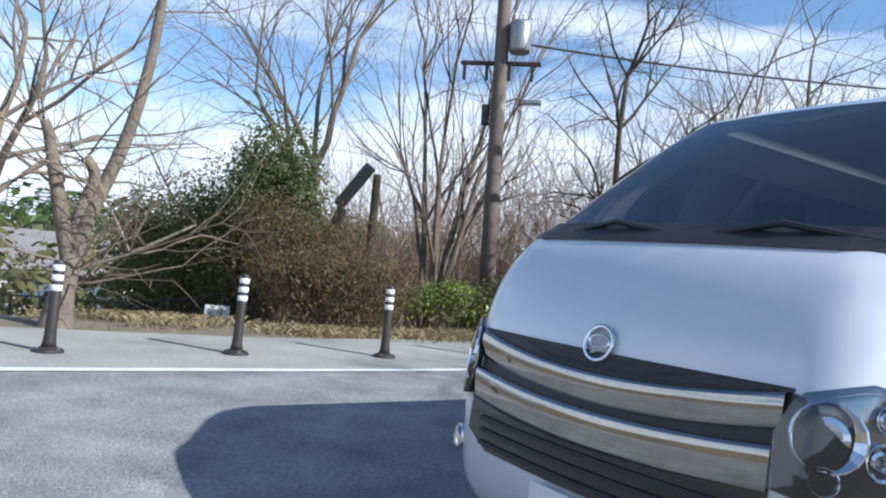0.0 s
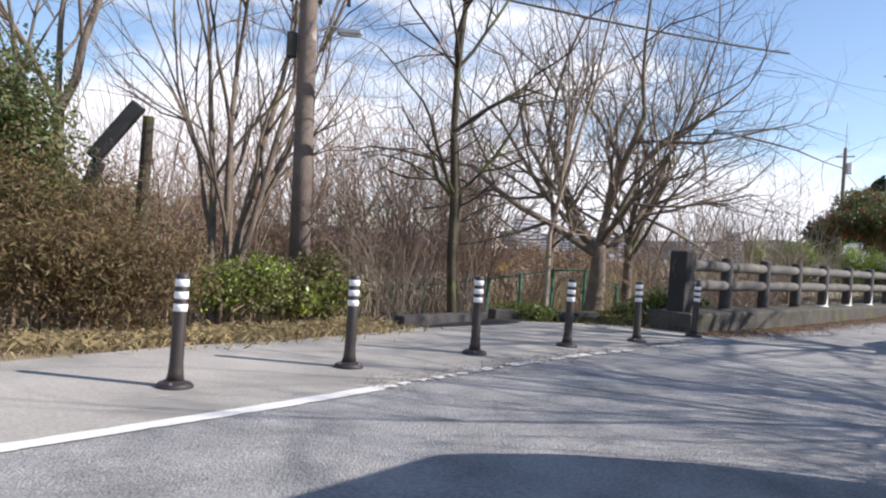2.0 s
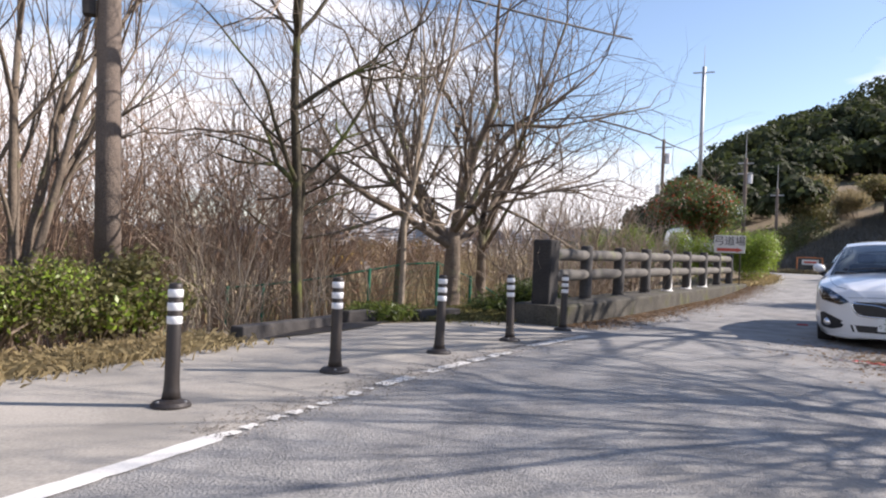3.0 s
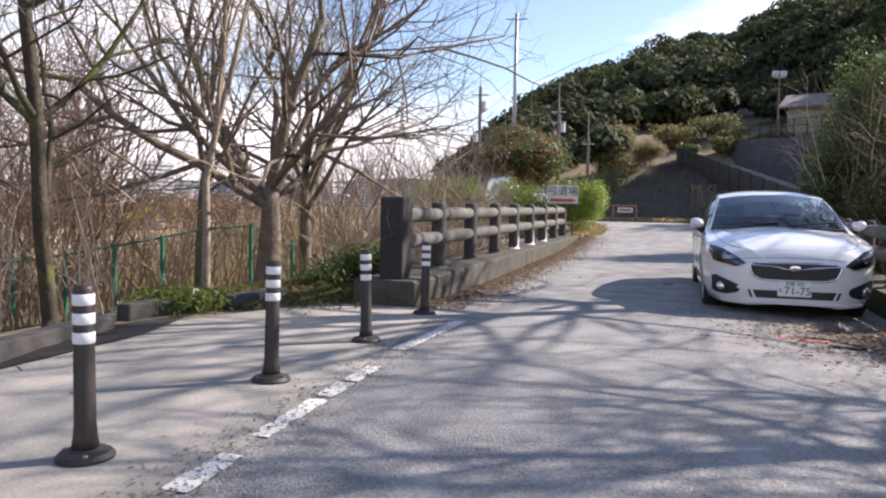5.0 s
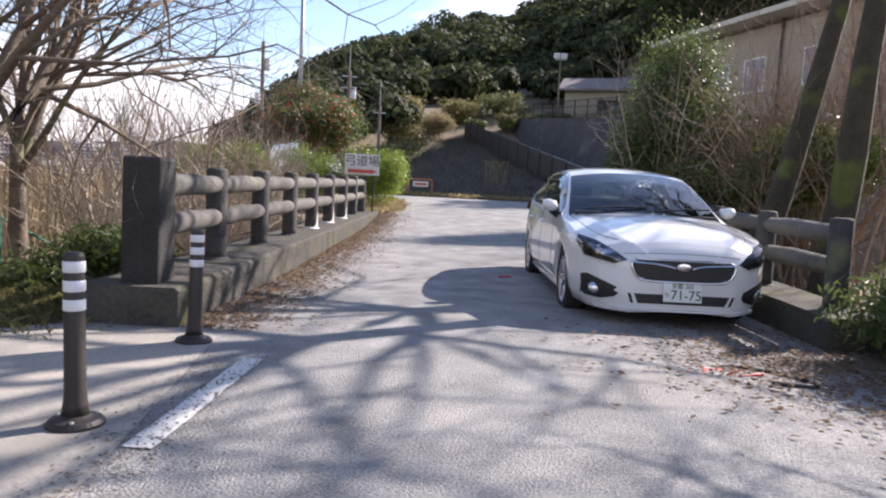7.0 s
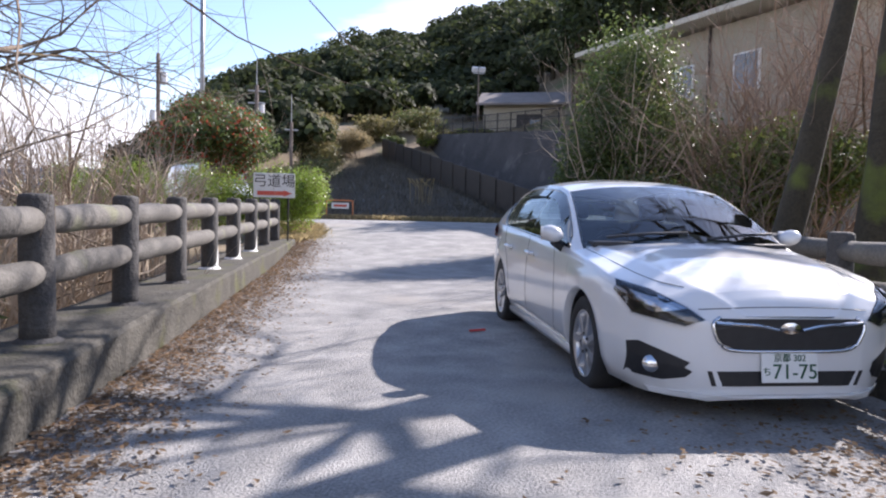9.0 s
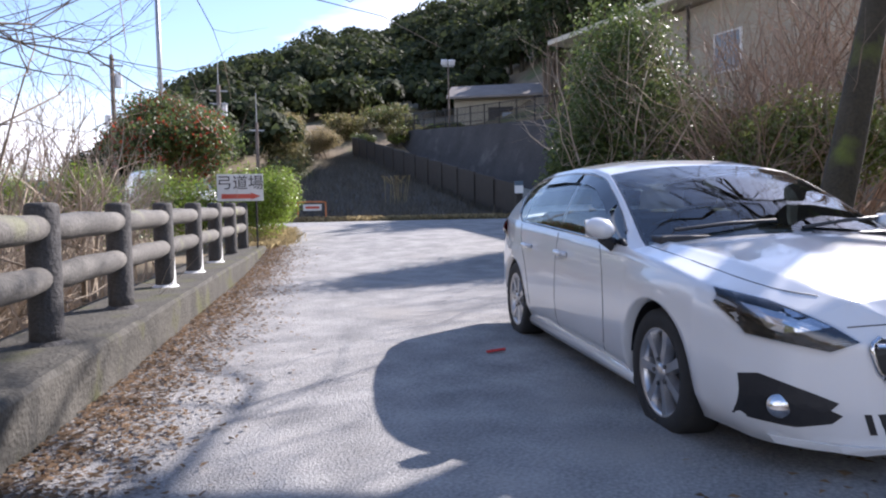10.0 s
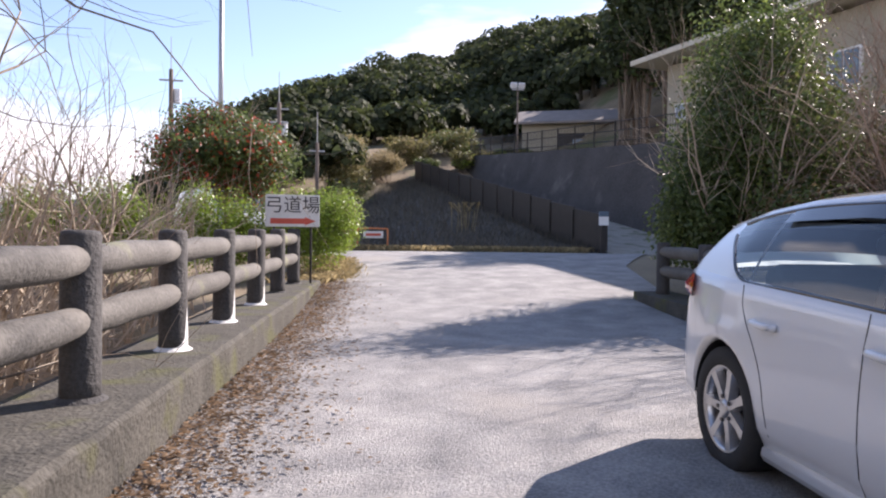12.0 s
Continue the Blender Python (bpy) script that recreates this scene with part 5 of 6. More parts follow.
bare_tree(9.2, 19.9, 4.0, 0.05, 22, "pale leafless shrub behind the railing", bark=M_BARK_PALE, twig=M_TWIG_PALE, trunks=4, spread=0.7, trunk=0.45, kids=(5, 4, 3), depth=3, angle=(25, 60), first=0.2)
bare_tree(12.3, 20.1, 3.2, 0.045, 23, "pale sunlit leafless tree behind the railing", bark=M_BARK_PALE, twig=M_TWIG_PALE, trunks=3, spread=0.45, trunk=0.42, kids=(5, 4, 3), depth=3, angle=(20, 55), first=0.3)
bare_tree(11.2, 20.6, 5.2, 0.065, 24, "pale sunlit leafless tree behind the railing", bark=M_BARK_PALE, twig=M_TWIG_PALE, trunks=2, spread=0.3, trunk=0.42, kids=(6, 4, 4, 3), depth=4, angle=(20, 55), first=0.3)
# dark trunks on the sunny side of the lane
bare_tree(14.62, 11.45, 10, 0.22, 30, "thick dark mossy trunk behind the railing", bark=M_BARK_DARK, trunk=0.64, limb=2.6, first=0.85, wander=0.07, kids=(6, 4, 4, 3, 2), direction=(0.1, -0.17, 1), angle=(30, 70), lean=(-0.3, 0.2, 0))
bare_tree(14.6, 10.4, 10.5, 0.25, 31, "thick dark mossy trunk forked low behind the railing", bark=M_BARK_DARK, trunk=0.64, limb=2.6, first=0.85, wander=0.07, kids=(6, 4, 4, 3, 2), direction=(0.08, -0.15, 1), angle=(30, 70), lean=(-0.4, 0.1, 0))
bare_tree(10.5, 5.7, 9, 0.2, 32, "leafless roadside tree shading the lane", bark=M_BARK_DARK, trunk=0.35, kids=(7, 6, 5, 5, 3), angle=(30, 70))
bare_tree(9.0, -0.5, 9, 0.2, 33, "leafless roadside tree shading the lane", bark=M_BARK_DARK, trunk=0.35, kids=(5, 4, 4, 3, 2), angle=(30, 70))
bare_tree(22.5, 11.5, 8, 0.12, 34, "leafless brown tree on the bank below the house", twig=M_TWIG_RED, trunks=3, spread=0.4, trunk=0.4, kids=(5, 5, 4, 3), depth=4)

# evergreens and shrubs across the road
shrub("evergreen_tree", "dark green evergreen tree behind the shrubs", -5.5, 14.6, (1.4, 1.4, 2.3), 2.1, 40, (L_OLIVE, L_EVER), 26000, 0.045, 34, "tree", stem=0.05)
shrub("evergreen_tree", "dark green evergreen tree with lighter top", -4.2, 13.4, (1.3, 1.3, 2.5), 2.2, 41, (L_OLIVE, L_EVER), 30000, 0.042, 34, "tree", stem=0.05, split=0.55)
shrub("evergreen_tree", "dense dark green evergreen shrub tree", -7.4, 15.3, (1.6, 1.5, 2.1), 1.9, 42, (L_OLIVE, L_EVER), 12000, 0.05, 30, "tree", stem=0.04)
shrub("brown_shrub", "dense brown leafless shrub beside the footway", -2.2, 10.9, (1.35, 1.0, 0.85), 0.6, 43, (L_BROWN, L_OLIVE), 14000, 0.04, 24, split=0.9, aspect=0.25)
shrub("brown_shrub", "tall brown thorny shrub", -3.0, 12.2, (1.5, 1.0, 1.3), 1.2, 44, (L_BROWN, L_OLIVE), 13000, 0.045, 24, split=0.85, aspect=0.22)
shrub("green_shrub", "bright green leafy shrub on the verge", -0.75, 11.9, (0.7, 0.65, 0.55), 0.45, 45, (L_OLIVE, L_BRIGHT), 5500, 0.028, 18, split=0.72)
shrub("green_shrub", "olive green shrub beside the pole", 0.1, 13.1, (0.9, 0.8, 0.6), 0.5, 46, (L_OLIVE, L_BRIGHT), 6000, 0.04, 18, split=0.8)
rs = random.Random(3)
thicket("thicket", "tangle of brown leafless saplings below the footway", [(rs.uniform(-2.5, 5), rs.uniform(20, 28)) for _ in range(105)], 50, M_TWIG_RED, (3.6, 7.2), 2, (5, 4))
thicket("thicket", "lower brown saplings towards the field", [(rs.uniform(4.5, 9.5), rs.uniform(19.5, 27)) for _ in range(60)], 59, M_TWIG_RED, (1.6, 3.4), 2, (4, 4))
thicket("thicket", "pale brown saplings and brambles at the footway edge", [(rs.uniform(0.6, 3.8), rs.uniform(15.6, 19)) for _ in range(40)], 51, M_TWIG_PALE, (1.0, 2.8), 2, (3, 3))
thicket("thicket", "brown leafless woodland edge", [(rs.uniform(-9.5, -1), rs.uniform(18, 29)) for _ in range(120)], 52, M_TWIG_RED, (3.0, 6.2), 2, (5, 4))
thicket("thicket", "pale brambles in the stream bed behind the railing", [(7.5 + t * 0.82 + rs.uniform(-1, 0.2), 16.4 + t * 0.57 + rs.uniform(0, 1.6)) for t in np.linspace(0, 9, 60)], 53, M_TWIG_PALE, (1.4, 2.4), 3, (4, 3))
thicket("thicket", "brown leafless saplings on the far bank", [(rs.uniform(9, 22), rs.uniform(26, 40)) for _ in range(90)], 54, M_TWIG_RED, (2.5, 4.5), 2, (4, 4))
thicket("thicket", "brown twigs on the bank under the house", [(rs.uniform(15.5, 26), rs.uniform(4, 13)) for _ in range(60)], 55, M_TWIG, (1.5, 4.0), 2, (4, 4))
shrub("bamboo_grass", "low bamboo grass at the pavement edge", 3.6, 14.6, (0.7, 0.45, 0.25), 0.2, 47, (L_BAMBOO,), 1500, 0.05, 8, split=1.0, aspect=0.25)
shrub("bamboo_grass", "low bamboo grass behind the end post", 6.9, 16.0, (1.2, 0.8, 0.5), 0.3, 48, (L_EVER, L_BAMBOO), 3500, 0.06, 12, aspect=0.25)
shrub("bamboo_grass", "dark bamboo grass at the roadside by the parked car", 9.55, 8.75, (0.85, 0.75, 0.62), 0.55, 49, (L_EVER, L_BAMBOO), 14000, 0.05, 20, aspect=0.22, split=0.75)
shrub("bamboo_grass", "dark bamboo grass at the roadside", 10.6, 8.9, (0.8, 0.75, 0.95), 0.9, 56, (L_EVER, L_BAMBOO), 13000, 0.05, 16, aspect=0.22, split=0.75)
# extra clump outside the view, widens the shade in front of the car
shrub("bamboo_grass", "tall dark bamboo grass added beside the trunks for roadside shade", 11.9, 8.4, (0.9, 0.8, 1.1), 1.2, 59, (L_EVER, L_BAMBOO), 12000, 0.055, 18, aspect=0.22, split=0.75)
# unseen clump, added so its shadow falls on the lane
shrub("bamboo_grass", "tall dark bamboo grass added out of view to shade the lane", 10.5, 7.4, (1.1, 1.1, 1.3), 1.2, 58, (L_EVER, L_BAMBOO), 14000, 0.055, 20, aspect=0.22, split=0.75)
shrub("green_shrub", "tall bamboo leaves catching the sun behind the railing", 12.8, 8.3, (1.1, 1.0, 1.3), 1.5, 57, (L_BAMBOO, L_BRIGHT), 6000, 0.07, 16, aspect=0.22)

# bank on the right beyond the bridge
shrub("evergreen_shrub", "large leafy evergreen on the bank", 21.5, 14.5, (1.7, 1.9, 2.5), 2.7, 60, (L_EVER, L_BAMBOO), 52000, 0.045, 38, stem=0.04)
shrub("evergreen_shrub", "yellow-green shrub on the bank", 19.4, 11.4, (1.4, 1.7, 1.1), 2.7, 61, (L_BAMBOO, L_OLIVE), 22000, 0.045, 30, stem=0.03)
shrub("brown_shrub", "brown leafless shrub hanging over the bank", 21.4, 12.6, (1.7, 1.7, 1.7), 2.2, 62, (L_BROWN, L_OLIVE), 24000, 0.05, 26, aspect=0.18)

shrub("evergreen_shrub", "low leafy evergreen at the foot of the bank", 20.6, 15.5, (0.9, 1.0, 1.4), 1.5, 67, (L_EVER, L_BAMBOO), 14000, 0.045, 22, stem=0.03)
bare_tree(21.6, 12.8, 5.5, 0.045, 63, "brown leafless bush with fine twigs on the bank", bark=M_TWIG_RED, twig=M_TWIG_RED, trunks=7, spread=0.7, trunk=0.5, kids=(6, 5, 4), depth=3, angle=(18, 48), first=0.25, name="bare_shrub")
bare_tree(20.2, 11.4, 5.0, 0.045, 64, "brown leafless bush with fine twigs on the bank", bark=M_TWIG_RED, twig=M_TWIG_RED, trunks=7, spread=0.7, trunk=0.5, kids=(6, 5, 4), depth=3, angle=(18, 48), first=0.25, name="bare_shrub")
bare_tree(20.6, 15.2, 4.6, 0.04, 65, "pale leafless twigs in front of the evergreen", bark=M_TWIG_PALE, twig=M_TWIG_PALE, trunks=6, spread=0.8, trunk=0.5, kids=(5, 4, 4), depth=3, angle=(18, 48), first=0.25, name="bare_shrub")
shrub("evergreen_shrub", "dark leafy shrub hanging over the bank", 19.6, 13.6, (1.3, 1.2, 1.3), 1.5, 66, (L_EVER, L_BROWN), 14000, 0.045, 24, stem=0.03, split=0.7)

# clipped hedge and red-tipped tree past the railing
def hedge(path, width, height, seed):
    rng = random.Random(seed)
    v, f = [], []
    ob = thing("hedge", "clipped bright green azalea hedge along the lane", "hedge")
    cs = []
    for x, y in resample(path, 0.35):
        for _ in range(3):
            ox, oy = rng.uniform(-1, 1) * width * 0.38, rng.uniform(-1, 1) * width * 0.38
            g = float(ground_z(x + ox, y + oy))
            cs.append(((x + ox, y + oy, g + height * rng.uniform(0.35, 0.68)), (0.42, 0.42, height * 0.38)))
    part("foliage", leaf_cloud(rng, cs, 60000, 0.03, up=0.7), L_BRIGHT, ob)
    part("inner_foliage", leaf_cloud(rng, cs, 5000, 0.035, up=0.3), L_OLIVE, ob)
    return ob


hedge([(14.3, 25.4), (16.2, 24.1), (17.7, 22.9), (18.75, 22.5), (20.4, 23.9)], 1.3, 1.85, 70)
shrub("red_tipped_tree", "rounded evergreen tree with red leaf tips", 19.9, 26.4, (1.9, 1.6, 1.1), 2.45, 71, (L_EVER, L_RED), 42000, 0.055, 36, "tree", split=0.87, stem=0.012)
rs = random.Random(9)
thicket("thicket", "tall brown leafless shrubs in front of the house", [(rs.uniform(18.5, 23), rs.uniform(7.5, 12.8)) for _ in range(20)], 58, M_TWIG_RED, (4.5, 7.5), 2, (5, 4, 3))

# forest on the hill
def forest(seed):
    """Round lumpy evergreen crowns over the hill, one object for the wood."""
    rng, nr = random.Random(seed), np.random.default_rng(seed)
    vt, ft, corners = [], [], []
    count = 0
    while count < 1150:
        az, d = radians(rng.uniform(-25, 60)), 44 + 100 * rng.random() ** 0.8
        x, y = 5 + d * math.cos(az), 11 + d * math.sin(az)
        if d < 63 and math.degrees(az) < 38 or math.degrees(az) > 56 and d < 90:
            continue
        g = float(ground_z(x, y))
        if g < 2.2:
            continue
        count += 1
        r = rng.uniform(2.0, 4.0) if d > 84 else rng.uniform(1.5, 2.6)
        h = rng.uniform(1.0, 2.8) if d > 84 else rng.uniform(0.6, 1.6)
        tube(vt, ft, [Vector((x, y, g - 0.5)), Vector((x, y, g + h))], [0.25, 0.15], 5)
        lumps = rng.randint(6, 9)
        for k in range(lumps):
            q = nr.normal(size=3)
            q /= np.linalg.norm(q)
            q[2] = abs(q[2]) * 0.9 - 0.15
            c = np.array((x, y, g + h)) + q * r * 0.66
            rr = r * rng.uniform(0.38, 0.58)
            n = 62 if d < 100 else 54
            u = nr.normal(size=(n, 3))
            u /= np.linalg.norm(u, axis=1)[:, None]
            u[:, 2] = np.where(u[:, 2] < -0.3, -u[:, 2], u[:, 2])
            p = c + u * rr * nr.uniform(0.86, 1.1, (n, 1))
            nn = u + nr.normal(size=(n, 3)) * 0.28
            nn /= np.linalg.norm(nn, axis=1)[:, None]
            a = np.cross(nn, nr.normal(size=(n, 3)))
            a /= np.linalg.norm(a, axis=1)[:, None] + 1e-9
            b = np.cross(nn, a)
            s = nr.uniform(0.16, 0.36, (n, 1)) * (0.8 + 0.12 * r)
            corners.append(np.stack([p - a * s, p + b * s * 0.8, p + a * s, p - b * s * 0.8], 1).reshape(-1, 3))
    v = np.concatenate(corners)
    f = np.arange(len(v)).reshape(-1, 4)
    ob = part("forest", (v.tolist(), f.tolist()), L_FOREST)
    tagged(ob, "dark evergreen wood covering the hillside", "forest", kind="stuff")
    tr = part("forest_trunks", (vt, ft), M_BARK_DARK)
    tagged(tr, "dark trunks inside the hillside wood", "forest", kind="stuff")


forest(80)
# added tall evergreens, mostly hidden, that throw shade over ramp and embankment
for k, (x, y) in enumerate(((50, 23), (55, 19), (53, 26.5), (58, 23.5), (62, 18), (61, 28), (47, 15), (66, 25))):
    shrub("evergreen_tree", "tall dark evergreen added behind the house to shade the embankment", x, y, (3.2, 3.2, 4.2), 7.5, 110 + k, (L_FOREST, L_EVER), 5200, 0.24, 26, "tree", stem=0.12)


# far woodland and city behind the field
def far_wood(name, label, mat, seed, az0, az1, d0, d1, count, size, z_up):
    rng = random.Random(seed)
    v, f = [], []
    for _ in range(count):
        az, d = radians(rng.uniform(az0, az1)), rng.uniform(d0, d1)
        x, y = 3 + d * math.cos(az), 6 + d * math.sin(az)
        g = float(ground_z(x, y))
        r = rng.uniform(*size)
        for _ in range(170):
            u = Vector((rng.gauss(0, 1), rng.gauss(0, 1), rng.gauss(0, 1))).normalized()
            p = Vector((x + u.x * r, y + u.y * r, g + z_up * r + u.z * r * 1.2))
            a = Matrix.Rotation(rng.uniform(0, 6.28), 3, u) @ u.orthogonal().normalized()
            b = u.cross(a)
            s = r * rng.uniform(0.05, 0.17)
            k = len(v)
            v.extend([p - a * s, p + b * s * 0.6, p + a * s, p - b * s * 0.6])
            f.append((k, k + 1, k + 2, k + 3))
    ob = part(name, (v, f), mat)
    return tagged(ob, label, "woodland", kind="stuff")


far_wood("woodland", "olive and brown woodland beyond the field", L_OLIVE, 81, 92, 150, 28, 60, 170, (1.2, 2.4), 0.8)
far_wood("woodland", "brown leafless woodland beyond the field", L_BROWN, 82, 66, 112, 110, 220, 260, (2.0, 3.6), 0.8)
far_wood("woodland", "dark woodland on the rise beyond the trees", L_EVER, 83, 100, 135, 70, 120, 120, (2.5, 4.5), 0.8)


# ---- poles and cables ----
def utility_pole():
    g = float(ground_z(-0.04, 14.8))
    ob = thing("utility_pole", "brown weathered utility pole with transformer and street lamp", "utility pole", pose(-0.04, 14.8, -0.4, 0, -2.0, 0))
    part("pole", lathe([(0.17, 0), (0.155, 3), (0.12, 9.0), (0.11, 9.05)], 18), M_POLE, ob, smooth=True)
    tr = part("transformer", lathe([(0.20, 0), (0.22, 0.05), (0.22, 0.55), (0.19, 0.62), (0.05, 0.65)], 20), M_METAL, ob, "grey transformer can", smooth=True, m=pose(0.36, -0.05, 5.75))
    for k in range(3):
        part("insulator", lathe([(0.03, 0), (0.045, 0.03), (0.03, 0.06), (0.045, 0.09), (0.02, 0.13)], 10), M_REFLECT, ob, "white insulator", m=pose(0.25 + 0.16 * k, -0.05, 6.42))
    for z, w in ((5.5, 0.8), (6.9, 1.1), (8.0, 1.1)):
        part("cross_arm", box(-w, w, -0.04, 0.04, z, z + 0.08, 0.008), M_DARK, ob)
    for k in range(4):
        part("hanger", box(-0.75 + 0.45 * k, -0.69 + 0.45 * k, -0.05, 0.05, 5.2, 5.5), M_DARK, ob)
    part("lamp_arm", pipe([(0.1, 0, 4.75), (0.35, 0.05, 4.86), (0.5, 0.05, 4.84)], 0.025), M_METAL, ob)
    lamp = new("street_lamp")
    lamp.parent = ob
    part("lamp_head", box(0.46, 0.86, -0.05, 0.11, 4.74, 4.83, 0.025), M_METAL, lamp, "grey lamp head")
    part("lamp_glass", box(0.52, 0.84, -0.03, 0.09, 4.725, 4.738), M_REFLECT, lamp)
    part("box", box(-0.32, -0.16, -0.08, 0.08, 4.3, 4.7, 0.02), M_DARK, ob, "dark junction box")


utility_pole()
wire("cable", [(0.3, 14.8, 5.55), (10.0, 17.45, 5.85)], 0.022, M_CABLE, "thick black overhead cable from the utility pole", "cable", sag=0.12)
wire("cable", [(10.0, 17.45, 5.85), (33.3, 41.6, 11.6)], 0.003, M_CABLE, "thin black overhead cable", "cable", sag=0.25)
wire("cable", [(0.1, 14.8, 7.3), (33.3, 41.6, 12.4)], 0.008, M_CABLE, "thin overhead wire between poles", "cable", sag=0.8)


def far_pole(x, y, z0, h, r, arms, label, extras=False):
    ob = thing("utility_pole", label, "utility pole", pose(x, y, z0))
    part("pole", lathe([(r, 0), (r * 0.75, h), (r * 0.5, h + 0.02)], 12), M_POLE if h < 9 else M_METAL, ob, smooth=True)
    for z in arms:
        part("cross_arm", box(-0.04 * h - 0.16, 0.04 * h + 0.16, -0.04, 0.04, z, z + 0.07), M_METAL, ob, m=pose(0, 0, 0, 0, 0, -45))
    part("spike", lathe([(0.025, h), (0.015, h + 1.4)], 6), M_METAL, ob)
    if extras:
        part("can", lathe([(0.18, h - 1.4), (0.18, h - 0.8)], 12), M_REFLECT, ob, m=pose(0.3, 0, 0))
        part("can", lathe([(0.15, h - 3.2), (0.15, h - 2.7)], 12), M_REFLECT, ob, m=pose(-0.3, 0, 0))


far_pole(33.3, 41.6, float(ground_z(33.3, 41.6)) - 0.3, 12.4, 0.15, (12.0,), "tall slim grey pole with one cross arm")
far_pole(31.9, 36.3, float(ground_z(31.9, 36.3)) - 0.3, 6.4, 0.13, (6.1, 5.5), "utility pole with white fittings beyond the hedge", True)
far_pole(33.1, 35.1, float(ground_z(33.1, 35.1)) - 0.3, 4.6, 0.10, (4.2,), "small dark pole against the wood")
far_pole(28.5, 39.3, float(ground_z(28.5, 39.3)) - 0.3, 8.0, 0.12, (7.5,), "pale utility pole in the distance", True)

# leaning dark tube hanging by the shrubs
ob = thing("speaker_post", "dark post with leaning black boxes behind the shrubs", "post", pose(-2.3, 13.9, -0.4))
part("post", lathe([(0.09, 0), (0.08, 3.0)], 12), M_BARK_DARK, ob)
part("hood", box(-0.10, 0.10, -0.1, 0.1, -0.5, 0.5, 0.03), M_CABLE, ob, "black hood", m=pose(-0.42, 0, 2.75, 0, 35, 0))
part("hood", box(-0.09, 0.09, -0.09, 0.09, -0.22, 0.22, 0.03), M_CABLE, ob, "black hood", m=pose(-0.68, 0, 2.1, 0, 15, 0))


# ---- direction sign on the railing ----
ob = thing("direction_sign", "white board with black characters and a red arrow", "sign", pose(16.78, 21.44, 0, 0, 0, 43 - 90))
part("board", box(-0.44, 0.44, -0.012, 0.012, 1.40, 1.93, 0.006), M_SIGN, ob)
for x in (-0.3, 0.3):
    part("leg", lathe([(0.02, 0.4), (0.02, 1.9)], 8), M_DARK, ob, m=pose(x, 0.04, 0))
lettering("characters", "弓道場", 0.30, M_INK, ob, pose(0, -0.016, 1.745, 90, 0, 0), 0.001)
part("arrow", ([(-0.36, -0.016, 1.45), (0.2, -0.016, 1.45), (0.2, -0.016, 1.425), (0.38, -0.016, 1.495), (0.2, -0.016, 1.565), (0.2, -0.016, 1.54), (-0.36, -0.016, 1.54)], [(0, 1, 2, 3, 4, 5, 6)]), M_REDINK, ob, "red arrow")

# barrier at the foot of the embankment
ob = thing("barrier", "small orange tube barrier with a notice board", "barrier", pose(26.6, 27.1, float(ground_z(26.6, 27.1)), 0, 0, -50))
part("frame", pipe(curve_pts([(-0.48, 0, 0), (-0.48, 0, 0.62), (-0.4, 0, 0.70), (0.4, 0, 0.70), (0.48, 0, 0.62), (0.48, 0, 0)], 4), 0.025), M_ORANGE, ob)
part("notice", box(-0.30, 0.34, -0.02, 0.0, 0.40, 0.62), M_SIGN, ob, "white notice")
part("writing", box(-0.22, 0.26, -0.026, -0.021, 0.47, 0.55), M_REDINK, ob, "red bars of writing")


# ---- embankment, ramp and walls ----
B0, R0 = Vector((29.9, 20.7, 0.72)), Vector((46.0, 38.3, 4.75))
A0 = Vector((25.6, 29.0, 0.70))
v, f = patch(A0, B0 + Vector((-0.25, 0.2, 0)), R0, R0 + Vector((-1.2, 1.5, -0.4)), 26, 26)
rng = random.Random(1)
v = [Vector(p) + Vector((0, 0, rng.uniform(-0.06, 0.06))) for p in v]
tagged(part("embankment", (v, f), M_SLOPE, smooth=True), "grey slope of dead grass rising to the ramp wall", "embankment", kind="structure")
v2, f2 = [], []
for _ in range(14000):
    a, b = rng.random(), rng.random()
    p = A0.lerp(B0, a).lerp((R0 + Vector((-1.2, 1.5, -0.4))).lerp(R0, a), b ** 1.4)
    h, q = rng.uniform(0.12, 0.42), rng.uniform(0, 6.28)
    k = len(v2)
    v2 += [p, p + Vector((0.03 * math.cos(q), 0.03 * math.sin(q), 0)), p + Vector((rng.gauss(0, 0.15), rng.gauss(0, 0.15), h))]
    f2.append((k, k + 1, k + 2))
tagged(part("dead_grass", (v2, f2), L_DEAD), "matted dead grass on the embankment", "grass", kind="stuff")
W = (R0 - B0)
wdir = Vector((W.x, W.y, 0)).normalized()
wright = Vector((wdir.y, -wdir.x, 0))
ob = thing("ramp_fence", "long dark panel fence climbing beside the ramp", "fence")
n = 13
for k in range(n):
    a, b = B0 + W * (k / n), B0 + W * ((k + 1) / n)
    for p, q, nm in ((a, b, "panel"),):
        vv = [p + Vector((0, 0, -0.8)), q + Vector((0, 0, -0.8)), q + Vector((0, 0, 1.25)), p + Vector((0, 0, 1.3))]
        vv += [c + wright * 0.05 for c in vv]
        part(nm, (vv, [(0, 1, 2, 3), (7, 6, 5, 4), (0, 4, 5, 1), (1, 5, 6, 2), (2, 6, 7, 3), (3, 7, 4, 0)]), M_DARK, ob)
    part("fence_post", box(-0.05, 0.05, -0.05, 0.05, -0.4, 1.2), M_DARK, ob, m=pose(a.x, a.y, a.z, 0, 0, 40))
part("end_post", box(-0.11, 0.11, -0.11, 0.11, -0.4, 1.32, 0.02), M_DARK, ob, "thick dark gate post", m=pose(B0.x - 0.1, B0.y - 0.15, B0.z, 0, 0, 40))
